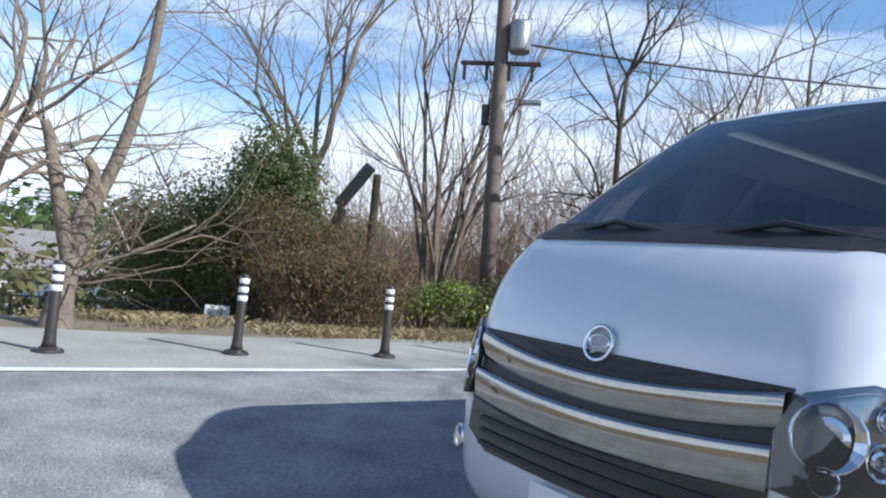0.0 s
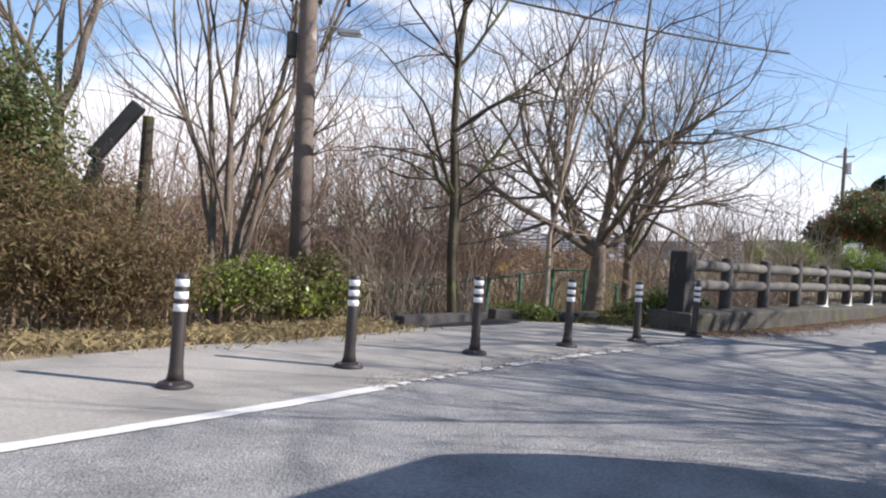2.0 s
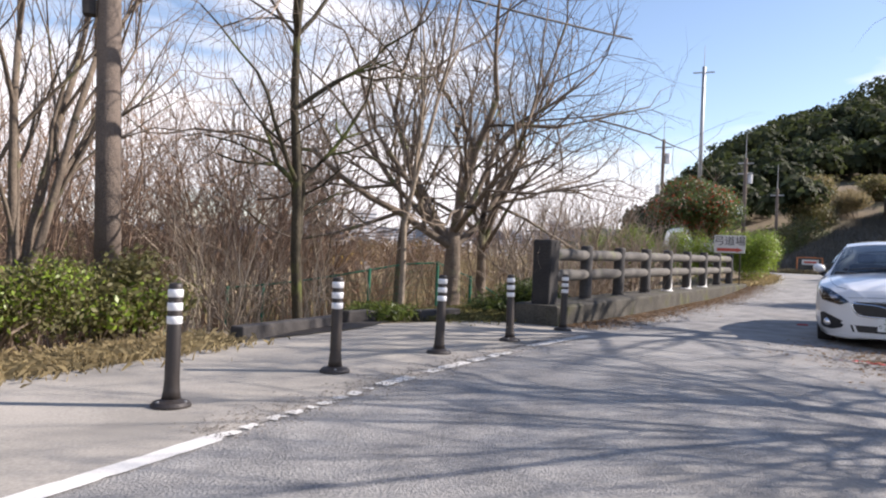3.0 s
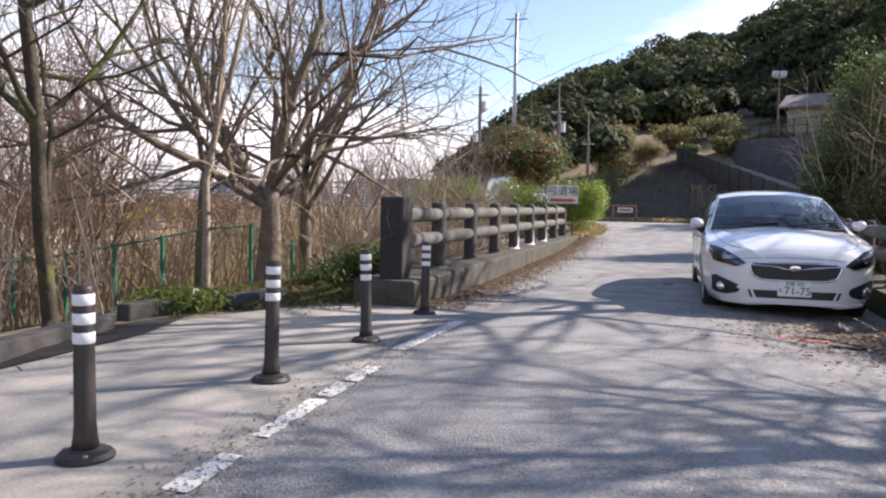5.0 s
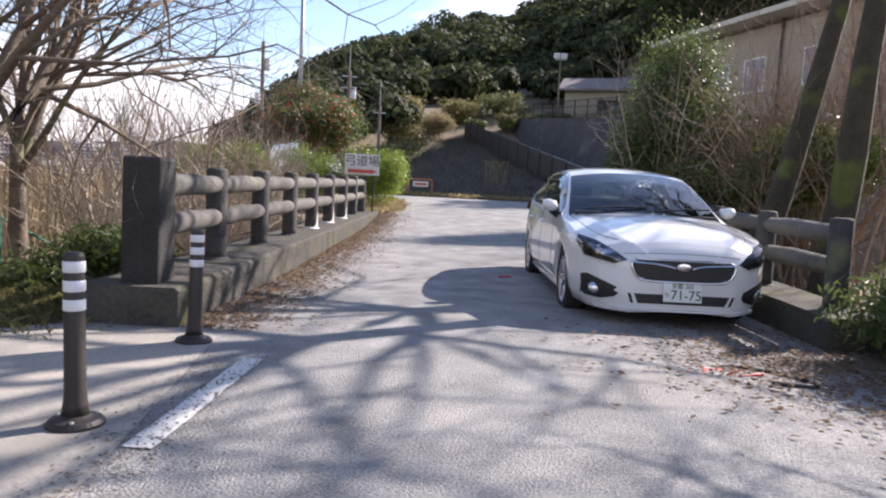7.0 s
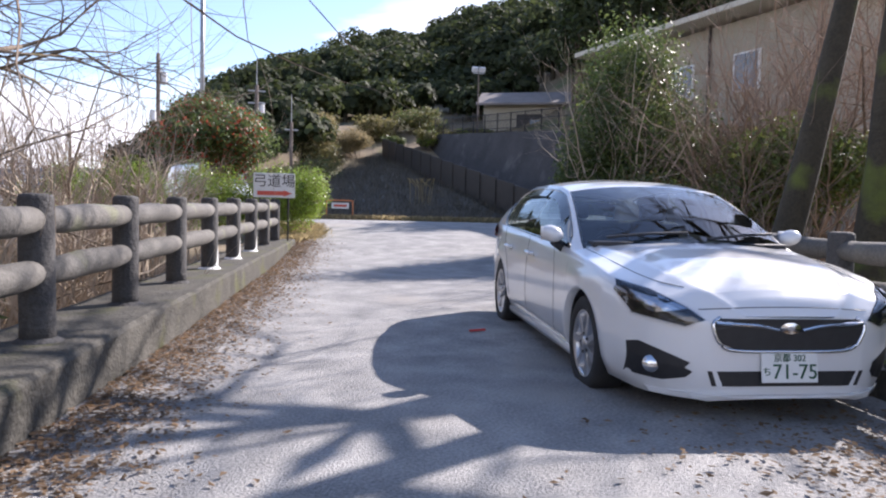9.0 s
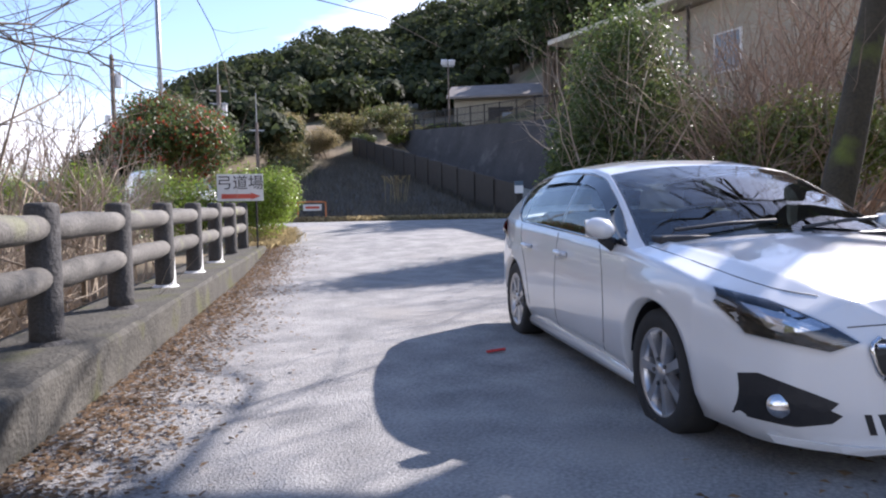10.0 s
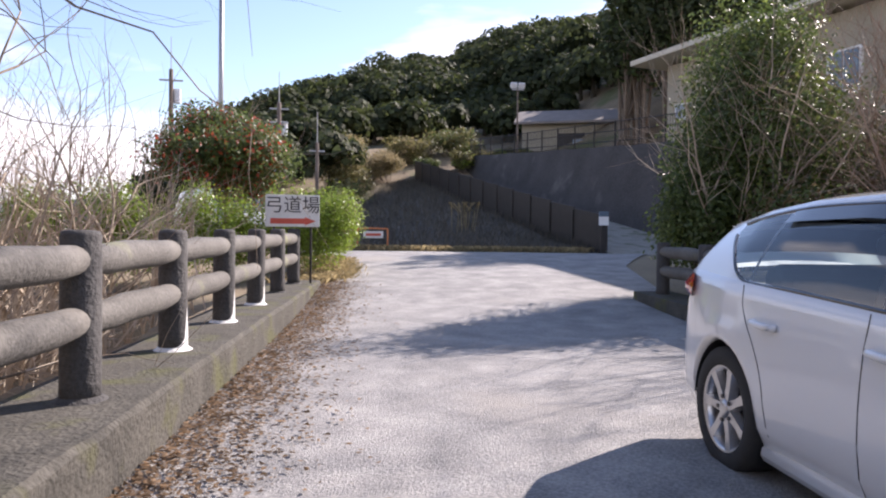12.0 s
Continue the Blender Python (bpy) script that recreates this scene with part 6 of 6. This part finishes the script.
ob = thing("notice_plate", "small white and blue notice on the gate post", "notice", pose(B0.x - 0.22, B0.y - 0.2, B0.z + 1.0, 0, 0, -62))
part("plate", box(-0.15, 0.15, -0.02, 0.0, -0.05, 0.38), M_PLATE, ob)
part("band", box(-0.15, 0.15, -0.024, -0.0205, 0.22, 0.38), M_WIN, ob, "blue band")
v, f = patch(B0 + Vector((-0.9, -1.0, -0.03)), B0 + wright * 4.0 + Vector((-0.9, -1.0, -0.03)), R0 + wright * 4.0 + Vector((0, 0, 0.12)), R0 + Vector((0, 0, 0.12)), 6, 30)
tagged(part("ramp", (v, f), M_CONC, smooth=True), "pale concrete ramp climbing behind the dark fence", "ramp", kind="structure")
a, b = B0 + wright * 4.0 + Vector((-1.5, -1.6, -0.3)), R0 + wright * 3.4 + Vector((2, 2, -0.3))
v, f = patch(a, b, b + wright * 0.8 + Vector((0, 0, 2.3)), a + wright * 1.1 + Vector((0, 0, 4.1)), 40, 10)
v = [Vector(p) + Vector((0, 0, rng.uniform(-0.03, 0.03))) for p in v]
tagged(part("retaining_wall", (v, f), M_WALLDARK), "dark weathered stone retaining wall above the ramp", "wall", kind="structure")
ta, tb = a + wright * 1.1 + Vector((0, 0, 4.1)), b + wright * 0.8 + Vector((0, 0, 2.3))
v, f = patch(ta, tb, tb + wright * 9 + Vector((0, 0, 0.3)), ta + wright * 9 + Vector((0, 0, 0.3)), 10, 4)
tagged(part("terrace", (v, f), M_EARTH), "bare terrace above the retaining wall", "ground", kind="structure")
ob = thing("terrace_fence", "grey mesh fence along the terrace edge", "fence")
for k in range(15):
    p = ta.lerp(tb, 0.1 + 0.9 * k / 14) + wright * 0.3
    part("fence_post", lathe([(0.035, -0.1), (0.035, 1.15)], 6), M_DARK, ob, m=pose(p.x, p.y, p.z))
for h in (0.25, 0.7, 1.1):
    part("wire_rail", pipe([ta.lerp(tb, 0.1) + wright * 0.3 + Vector((0, 0, h)), tb + wright * 0.3 + Vector((0, 0, h))], 0.022, 5), M_DARK, ob)
p0, p1 = ta.lerp(tb, 0.1) + wright * 0.3, tb + wright * 0.3
v, f = [], []
for k in range(160):
    p = p0.lerp(p1, k / 159)
    tube(v, f, [p, p + Vector((0, 0, 1.1))], [0.012, 0.012], 3)
part("wire_mesh", (v, f), M_DARK, ob, "upright wires")


# ---- shed, floodlight and house on the terrace ----
def shed():
    ob = thing("shed", "low beige shed with a grey gable roof", "shed", pose(57.6, 31.8, 6.7, 0, 0, 107 - 180))
    part("wall", box(-4.2, 4.2, 0, 4, 0, 2.9), M_PLASTER, ob)
    roof = [(-4.7, -0.7, 2.75), (4.7, -0.7, 2.75), (4.7, 2, 3.95), (-4.7, 2, 3.95), (-4.7, 4.7, 2.75), (4.7, 4.7, 2.75)]
    v = roof + [(x, y, z + 0.16) for x, y, z in roof]
    part("roof", (v, [(6, 7, 8, 9), (9, 8, 11, 10), (1, 0, 3, 2), (2, 3, 4, 5), (0, 1, 7, 6), (5, 4, 10, 11), (0, 6, 9, 3), (3, 9, 10, 4), (1, 2, 8, 7), (2, 5, 11, 8)]), M_ROOF, ob, "weathered grey roof")
    for x in (-1.6, 0.6):
        part("shutter", box(x, x + 1.9, -0.04, 0.02, 0.1, 2.1), M_WALLDARK, ob)
    part("screen", box(-0.5, 4.0, -0.6, -0.5, 0.4, 1.6), M_WIN, ob, "blue-grey sheet screen")
    part("gable", ([(-4.2, 0, 2.9), (-4.2, 4, 2.9), (-4.2, 2, 3.85)], [(0, 1, 2)]), M_PLASTER, ob)


shed()
ob = thing("floodlight", "twin white floodlight on a slim pole", "floodlight", pose(50.9, 33.6, 5.0))
part("pole", lathe([(0.07, 0), (0.05, 5.9)], 10), M_POLE, ob)
part("cross_arm", box(-0.4, 0.4, -0.04, 0.04, 5.85, 5.93), M_METAL, ob, m=pose(0, 0, 0, 0, 0, -50))
for x in (-0.26, 0.26):
    part("lamp", box(-0.22, 0.22, -0.10, 0.10, -0.18, 0.18, 0.04), M_REFLECT, ob, "white lamp head", m=pose(0.64 * x, -0.76 * x, 6.15, 25, 0, -50))


def house():
    e0, e1 = Vector((41.3, 23.3, 0)), Vector((32.5, 11.6, 0))
    d = (e1 - e0).normalized()
    r = Vector((-d.y, d.x, 0))
    turn = math.degrees(math.atan2(d.y, d.x))
    ob = thing("house", "beige two-storey house with wide pale eaves above the bank", "house", pose(e0.x, e0.y, 0, 0, 0, turn))
    L = (e1 - e0).length
    part("wall", box(1.2, L, 1.2, 9, 2.5, 9.1), M_PLASTER, ob, "beige plaster walls")
    part("roof", box(0, L + 1, 0, 10, 9.25, 9.5, 0.04), M_PALE_EAVE, ob, "pale flat eaves")
    part("roof_top", ([(0, 0, 9.5), (L + 1, 0, 9.5), (L + 1, 5, 11.2), (0, 5, 11.2), (0, 10, 9.5), (L + 1, 10, 9.5)], [(0, 1, 2, 3), (3, 2, 5, 4), (0, 3, 4), (1, 5, 2)]), M_ROOF, ob)
    for x0, x1, z0, z1 in ((4.2, 5.0, 6.6, 7.7), (6.2, 7.4, 6.3, 7.7), (9.8, 11.0, 6.3, 7.7), (1.9, 2.5, 6.6, 7.2)):
        win = new("window")
        win.parent = ob
        part("frame", box(x0 - 0.08, x1 + 0.08, 1.12, 1.199, z0 - 0.08, z1 + 0.08), M_WHITE, win, "white frame")
        for k in range(2):
            w = (x1 - x0) / 2
            part("pane", box(x0 + k * w + 0.03, x0 + (k + 1) * w - 0.03, 1.085, 1.117, z0, z1), M_WIN, win, "sky-reflecting pane")
    part("drainpipe", pipe([(8.4, 1.1, 2.6), (8.4, 1.1, 9.2)], 0.06), M_DARK, ob)


M_PALE_EAVE = material("pale_eaves", (0.62, 0.58, 0.48), (0.54, 0.50, 0.41), 0.8, scale=1.0, fine=12)
house()

# dry grass and clipped bushes at the top of the embankment
shrub("dry_grass_tuft", "tall pale dry grass at the top of the slope", 44.6, 39.8, (1.5, 1.5, 0.9), 1.2, 90, (L_DRY, L_OLIVE), 6000, 0.12, 16, "grass", aspect=0.15, up=0.8)
shrub("dry_grass_tuft", "pale dry shrubs beside the slope", 41.5, 40.0, (2.2, 2.0, 1.6), 0.8, 91, (L_OLIVE, L_DRY), 7000, 0.12, 20, "grass", aspect=0.3)
shrub("dry_grass_tuft", "olive shrubs down the edge of the slope", 36.5, 36.5, (2.6, 2.4, 1.6), 0.6, 92, (L_OLIVE, L_EVER), 8000, 0.11, 20, "shrub", aspect=0.3)
shrub("dry_grass_tuft", "dark shrubs at the bend of the lane", 30.5, 33.2, (2.2, 1.8, 1.1), 0.5, 93, (L_EVER, L_OLIVE), 7000, 0.09, 18, "shrub", aspect=0.3)
shrub("clipped_bush", "small clipped bush above the ramp", 47.3, 38.2, (0.9, 0.9, 0.6), 0.9, 94, (L_EVER, L_OLIVE), 3000, 0.08, 12)
for k, (x, y) in enumerate(((49.5, 36.9), (51.2, 35.6), (52.6, 34.2))):
    shrub("clipped_bush", "clipped green bushes along the terrace", x, y, (1.2, 1.0, 0.7), 0.8, 95 + k, (L_OLIVE, L_BRIGHT), 3000, 0.09, 12)
rs = random.Random(21)
for k, (x, y, r) in enumerate(((49.5, 41.0, 2.4), (53.5, 39.5, 2.6), (47.5, 44.5, 2.4))):
    shrub("slope_shrub", "olive and straw-coloured shrubs above the embankment", x, y, (r, r, 1.3), 0.7, 130 + k, (L_OLIVE, L_EVER if k % 2 else L_DRY), 5200, 0.12, 18, "shrub", aspect=0.35, split=0.7)
reeds = thing("reed_tuft", "pale reed plume tuft on the slope", "grass", pose(31.5, 26.5, 1.2))
v, f = [], []
for k in range(16):
    a = Vector((rs.uniform(-0.4, 0.4), rs.uniform(-0.4, 0.4), 0))
    tube(v, f, [a, a + Vector((rs.uniform(-0.2, 0.2), rs.uniform(-0.2, 0.2), 1.0)), a + Vector((rs.uniform(-0.4, 0.4), rs.uniform(-0.4, 0.4), 1.35))], [0.008, 0.012, 0.03], 4)
part("plume_tuft", (v, f), L_DRY, reeds)

# white van behind the hedge
second = copy_thing(roadside_van, pose(23.2, 29.0, float(ground_z(23.2, 29.0)) - 0.05, 0, 0, 250))
tagged(second, "white van parked behind the hedge, mostly hidden", "van")


# ---- below the footway ----
def grid_fence(name, a, b, count, height, mat, label):
    ob = thing(name, label, "fence")
    a, b = Vector((*a, 0)), Vector((*b, 0))
    top = []
    for k in range(count + 1):
        p = a.lerp(b, k / count)
        z = float(ground_z(p.x, p.y))
        part("fence_post", lathe([(0.035, 0), (0.035, height)], 8), mat, ob, m=pose(p.x, p.y, z - 0.05))
        top.append(Vector((p.x, p.y, z)))
    for h in (0.1, height - 0.08):
        part("fence_rail", pipe([p + Vector((0, 0, h)) for p in top], 0.016, 5), mat, ob)
    v, f = [], []
    for p, q in zip(top, top[1:]):
        m = 22
        for i in range(m):
            c = p.lerp(q, i / m)
            tube(v, f, [c + Vector((0, 0, 0.05)), c + Vector((0, 0, height - 0.08))], [0.003, 0.003], 3)
        for i in range(8):
            z = 0.1 + i * (height - 0.2) / 7
            tube(v, f, [p + Vector((0, 0, z)), q + Vector((0, 0, z))], [0.003, 0.003], 3)
    part("wire_mesh", (v, f), mat, ob, "thin wire mesh")
    return ob


grid_fence("green_fence", (2.0, 20.0), (8.4, 18.4), 9, 1.25, M_GREENFENCE, "green wire mesh fence below the footway")
grid_fence("dark_fence", (-3.9, 12.4), (-6.2, 12.9), 4, 0.9, M_DARK, "dark wire fence beside the side path")
grid_fence("dark_fence", (-6.2, 12.9), (-11.5, 14.6), 6, 0.9, M_DARK, "dark wire fence beside the side path")
ob = thing("notice_board", "small white notice board on two legs", "notice", pose(-4.4, 12.1, float(ground_z(-4.4, 12.1)), 0, 0, 20))
part("board", box(-0.2, 0.2, -0.015, 0.015, 0.25, 0.55), M_SIGN, ob)
part("writing", box(-0.15, 0.1, -0.02, -0.016, 0.32, 0.48), M_METAL, ob, "grey bars of writing")
for x in (-0.17, 0.17):
    part("leg", lathe([(0.015, 0), (0.015, 0.5)], 6), M_DARK, ob, m=pose(x, 0.02, 0))
for (x0, y0), (x1, y1), label in (((1.3, 12.2), (2.7, 13.55), "low dark concrete edge beside the drain cover"), ((3.0, 14.25), (3.9, 14.75), "low dark concrete edge at the footway corner"), ((4.15, 14.45), (5.0, 14.9), "mossy concrete block at the footway corner")):
    d = Vector((x1 - x0, y1 - y0, 0))
    kb = part("drain_kerb", box(0, d.length, -0.09, 0.09, -0.25, 0.14, 0.02), M_WALLDARK, m=pose(x0, y0, float(ground_z(x0, y0)), 0, 0, math.degrees(math.atan2(d.y, d.x))))
    tagged(kb, label, "kerb", kind="structure")
v, f = patch((1.5, 12.0, 0.02), (2.9, 13.1, 0.02), (3.6, 14.0, 0.02), (2.7, 13.7, 0.02), 8, 6)
tagged(part("drain_cover", (v, f), M_DARK), "dark steel plate over the drain", "drain", kind="structure")

# field, far cars, city and mountains
field = part("field", strip(paired([(-6, 62), (60, 200)], [(22, 46), (150, 130)], 20), 10, 0.25), M_FIELD)
tagged(field, "flat field of dry tan grass below the road", "field", kind="structure")
rs = random.Random(31)
v, f = [], []
for _ in range(9000):
    q = rs.random()
    x, y = rs.uniform(3, 14), rs.uniform(25, 44)
    g = float(ground_z(x, y))
    h = rs.uniform(0.5, 1.3)
    k = len(v)
    dx, dy = rs.gauss(0, 0.25), rs.gauss(0, 0.25)
    v += [(x, y, g - 0.05), (x + 0.05, y + 0.02, g - 0.05), (x + dx, y + dy, g + h)]
    f.append((k, k + 1, k + 2))
tagged(part("dry_reeds", (v, f), L_DRY), "tall tan dry reeds in the hollow", "grass", kind="stuff")


def far_car(x, y, turn, mat, label):
    ob = thing("parked_car", label, "car", pose(x, y, float(ground_z(x, y)) + 0.3, 0, 0, turn))
    part("body", box(-2.1, 2.1, -0.85, 0.85, 0.25, 0.95, 0.15), mat, ob)
    part("cabin", box(-1.3, 1.0, -0.75, 0.75, 0.9, 1.5, 0.25), mat, ob)
    part("window", box(-1.15, 0.9, -0.77, 0.77, 1.0, 1.32, 0.05), M_GLOSSBLACK, ob)
    for wx in (-1.3, 1.3):
        part("wheel", lathe([(0.3, -0.87), (0.3, 0.87)], 14), M_TYRE, ob, m=pose(wx, 0, 0.3, 90, 0, 0))


for k, (x, y) in enumerate(((30, 108), (36, 106), (42, 104), (47, 101), (56, 96), (62, 93))):
    far_car(x, y, 60 + 10 * k, M_CARPAINT if k % 3 else M_METAL, "pale car parked beyond the field")
ob = thing("excavator", "yellow machine standing at the field", "machine", pose(26, 106, float(ground_z(26, 106)) + 0.3))
part("tracks", box(-1.4, 1.4, -1, 1, 0, 0.6, 0.15), M_DARK, ob)
part("cab", box(-1.2, 0.6, -0.8, 0.8, 0.6, 2.2, 0.2), M_YELLOW, ob)
part("boom", pipe([(0.5, 0, 1.2), (2.2, 0, 2.9), (3.4, 0, 1.2)], 0.2), M_YELLOW, ob)


def city(seed):
    """Pale blocks of the distant town, with floors and window rows."""
    rng = random.Random(seed)
    blocks, wins = ([], []), ([], [])
    for _ in range(190):
        az, d = radians(rng.choice((rng.uniform(58, 80), rng.uniform(118, 140)))), rng.uniform(600, 1500)
        x, y = d * math.cos(az), d * math.sin(az)
        w, l = rng.uniform(8, 26), rng.uniform(8, 18)
        h = rng.choice((8, 10, 12, 16, 26, 34)) * rng.uniform(0.8, 1.2)
        t = rng.uniform(0, 3)
        m = pose(x, y, -8, 0, 0, math.degrees(t))
        for lst, (sx, sy, z0, z1) in [(blocks, (w / 2, l / 2, 0, h + 6))] + [(wins, (w / 2 + 0.1, l / 2 + 0.1, z, z + 1.3)) for z in np.arange(8, h + 4, 3.2)]:
            k = len(lst[0])
            lst[0].extend([m @ Vector((a * sx, b * sy, c)) for c in (z0, z1) for a, b in ((-1, -1), (1, -1), (1, 1), (-1, 1))])
            lst[1].extend([tuple(k + i for i in q) for q in ((4, 5, 6, 7), (0, 1, 5, 4), (1, 2, 6, 5), (2, 3, 7, 6), (3, 0, 4, 7))])
    tagged(part("city", blocks, M_CITY), "pale blocks of the distant town", "town", kind="stuff")
    tagged(part("city_windows", wins, M_WIN), "window bands of the distant town", "town", kind="stuff")


city(100)
v, f = [], []
n = 160
for k in range(n + 1):
    q = 2 * math.pi * k / n
    h = 60 + 70 * noise.fractal(Vector((math.cos(q) * 3, math.sin(q) * 3, 0)), 1.0, 2.0, 5) + 40 * math.sin(q * 2 + 1)
    v += [(3000 * math.cos(q), 3000 * math.sin(q), -60), (3000 * math.cos(q), 3000 * math.sin(q), max(25, h + 40))]
f = [(2 * k, 2 * k + 2, 2 * k + 3, 2 * k + 1) for k in range(n)]
tagged(part("backdrop", (v, f), M_FAR, smooth=True), "horizon mountains with blue haze in their colour", "mountains", kind="structure")
ob = thing("bungalow", "low house with a grey tiled roof beyond the side path", "house", pose(-23.5, 33.5, -3.4, 0, 0, 35))
part("wall", box(-5, 5, -3, 3, 0, 2.4), M_SIGN, ob)
part("roof", ([(-5.6, -3.6, 2.3), (5.6, -3.6, 2.3), (5.6, 0, 4.2), (-5.6, 0, 4.2), (-5.6, 3.6, 2.3), (5.6, 3.6, 2.3)], [(0, 1, 2, 3), (3, 2, 5, 4), (0, 3, 4), (1, 5, 2), (0, 4, 5, 1)]), M_ROOF, ob)
for x in (-3, 0, 3):
    part("window", box(x - 0.7, x + 0.7, -3.04, -2.96, 0.8, 1.9), M_WIN, ob)
court = part("court", strip([((-14, 12.5), (-9.2, 15.6)), ((-19, 18), (-14, 22))], 6, 0.06), material("green_court", (0.06, 0.34, 0.19), (0.05, 0.27, 0.15), 0.8, scale=1, fine=20))
tagged(court, "green sports surface beyond the side path", "court", kind="structure")


# ---- litter and small things on the ground ----
def litter(name, label, spots, seed, mat, size, lift=0.012):
    rng = random.Random(seed)
    v, f = [], []
    for x, y in spots:
        z = float(ground_z(x, y)) + lift
        q, s = rng.uniform(0, 6.28), size * rng.uniform(0.5, 1.5)
        c, n = math.cos(q) * s, math.sin(q) * s
        k = len(v)
        e = [rng.uniform(0, 0.6) * s for _ in range(4)]
        v += [(x - c, y - n, z + e[0]), (x + n * 0.5, y - c * 0.5, z + e[1]), (x + c, y + n, z + e[2]), (x - n * 0.5, y + c * 0.5, z + e[3])]
        f += [(k, k + 1, k + 2), (k, k + 2, k + 3)]
    return tagged(part(name, (v, f), mat), label, "litter", kind="stuff")


rs = random.Random(41)
spots = []
for _ in range(9500):
    s, o = rs.uniform(-0.3, 14.5), abs(rs.gauss(0, 0.36))
    p = along_fence(FENCE_L, s, -0.37 - o)
    spots.append((p.x, p.y))
litter("fallen_leaves", "brown fallen leaves drifted against the kerb", spots, 42, L_LITTER, 0.022)
litter("fallen_leaves", "brown fallen leaves under the roadside bushes", [(rs.gauss(8.8, 0.75), rs.gauss(9.3, 0.8)) for _ in range(5000)], 43, L_LITTER, 0.022)
litter("fallen_leaves", "dead leaves on the verge by the tree", [(rs.uniform(4.4, 6.4), rs.uniform(13.9, 15.6)) for _ in range(2200)], 44, L_LITTER, 0.025, -0.01)
grit = []
for _ in range(3800):
    t = rs.random()
    o = rs.gauss(0.12, 0.14)
    grit.append((0.75 + (5.8 - 0.75) * t - 0.62 * o, 8.3 + (12.4 - 8.3) * t + 0.78 * o))
litter("grit", "loose grit and dirt along the worn line", grit, 45, material("grit", (0.20, 0.17, 0.14), (0.13, 0.11, 0.09), 0.95), 0.009, 0.008)
soil = []
for _ in range(7000):
    p = along_fence(FENCE_L, rs.uniform(-0.3, 14.5), -0.37 - abs(rs.gauss(0, 0.28)))
    soil.append((p.x, p.y))
litter("grit", "brown soil crumbs washed against the kerb", soil, 47, material("soil", (0.17, 0.12, 0.085), (0.10, 0.075, 0.055), 0.95), 0.013, 0.005)
litter("grit", "pale grit and scraps scattered over the asphalt", [(rs.uniform(-1, 14), rs.uniform(5, 20)) for _ in range(900)], 46, M_CONC, 0.008, 0.004)


def verge(name, label, pts, seed, mat, count, height, spread):
    rng = random.Random(seed)
    line = resample(pts, 0.1)
    v, f = [], []
    for _ in range(count):
        x, y = rng.choice(line)
        x, y = x + rng.gauss(0, spread), y + rng.gauss(0, spread)
        z = float(ground_z(x, y)) - 0.02
        h = height * rng.uniform(0.4, 1.3)
        q = rng.uniform(0, 6.28)
        b = 0.006
        k = len(v)
        dx, dy = rng.gauss(0, 0.6) * h, rng.gauss(0, 0.6) * h
        v += [(x - b * math.cos(q), y - b * math.sin(q), z), (x + b * math.cos(q), y + b * math.sin(q), z), (x + dx * 0.5, y + dy * 0.5, z + h * 0.7), (x + dx, y + dy, z + h * 0.8)]
        f += [(k, k + 1, k + 2), (k + 1, k + 3, k + 2)]
    return tagged(part(name, (v, f), mat), label, "grass", kind="stuff")


verge("dry_verge", "dry straw-coloured grass along the footway", [(-2.4, 9.6), (-1.2, 10.4), (0.0, 11.15), (1.0, 12.0)], 51, L_DRY, 6000, 0.11, 0.26)
verge("dry_verge", "short dry grass behind the bollards", [(4.6, 14.7), (6.2, 14.9), (6.5, 16.5), (5.2, 16.5)], 52, L_OLIVE, 6000, 0.10, 0.4)
verge("dry_verge", "dry grass at the end of the railing", [(17.4, 22.0), (18.8, 22.2), (21.0, 24.2)], 53, L_DRY, 4000, 0.16, 0.22)
verge("dry_verge", "dry grass by the side path", [(-3.6, 9.2), (-4.6, 9.6), (-6.0, 10.6)], 54, L_DRY, 3500, 0.14, 0.4)
verge("dry_verge", "dead grass at the foot of the embankment", [(26.0, 28.2), (28, 24.6), (29.6, 21.2)], 55, L_DRY, 3500, 0.22, 0.18)

rope = [(7.55 + 0.16 * math.sin(k * 1.7) + 0.03 * k, 10.57 - 0.05 * k + 0.07 * math.cos(k * 2.3), -0.03 + 0.015 * (k % 2)) for k in range(16)]
v, f = [], []
pts = curve_pts(rope, 4)
tube(v, f, pts, [0.012] * len(pts), 6)
tagged(part("red_rope", (v, f), M_REDCABLE, smooth=True), "tangled red rope on the asphalt by the bushes", "rope")
v, f = [], []
pts = curve_pts([(7.9, 10.2, -0.03), (8.15, 9.95, -0.02), (8.2, 9.6, -0.03), (8.0, 9.4, -0.02), (7.85, 9.65, -0.02)], 5)
tube(v, f, pts, [0.016] * len(pts), 6)
tagged(part("black_hose", (v, f), M_CABLE, smooth=True), "short black hose lying beside the rope", "hose")
tagged(part("red_stick", box(-0.09, 0.09, -0.012, 0.012, 0, 0.02, 0.004), M_REDCABLE, m=pose(11.0, 13.6, float(ground_z(11.0, 13.6)) + 0.008, 0, 0, -30)), "small red stick lying on the asphalt", "stick")
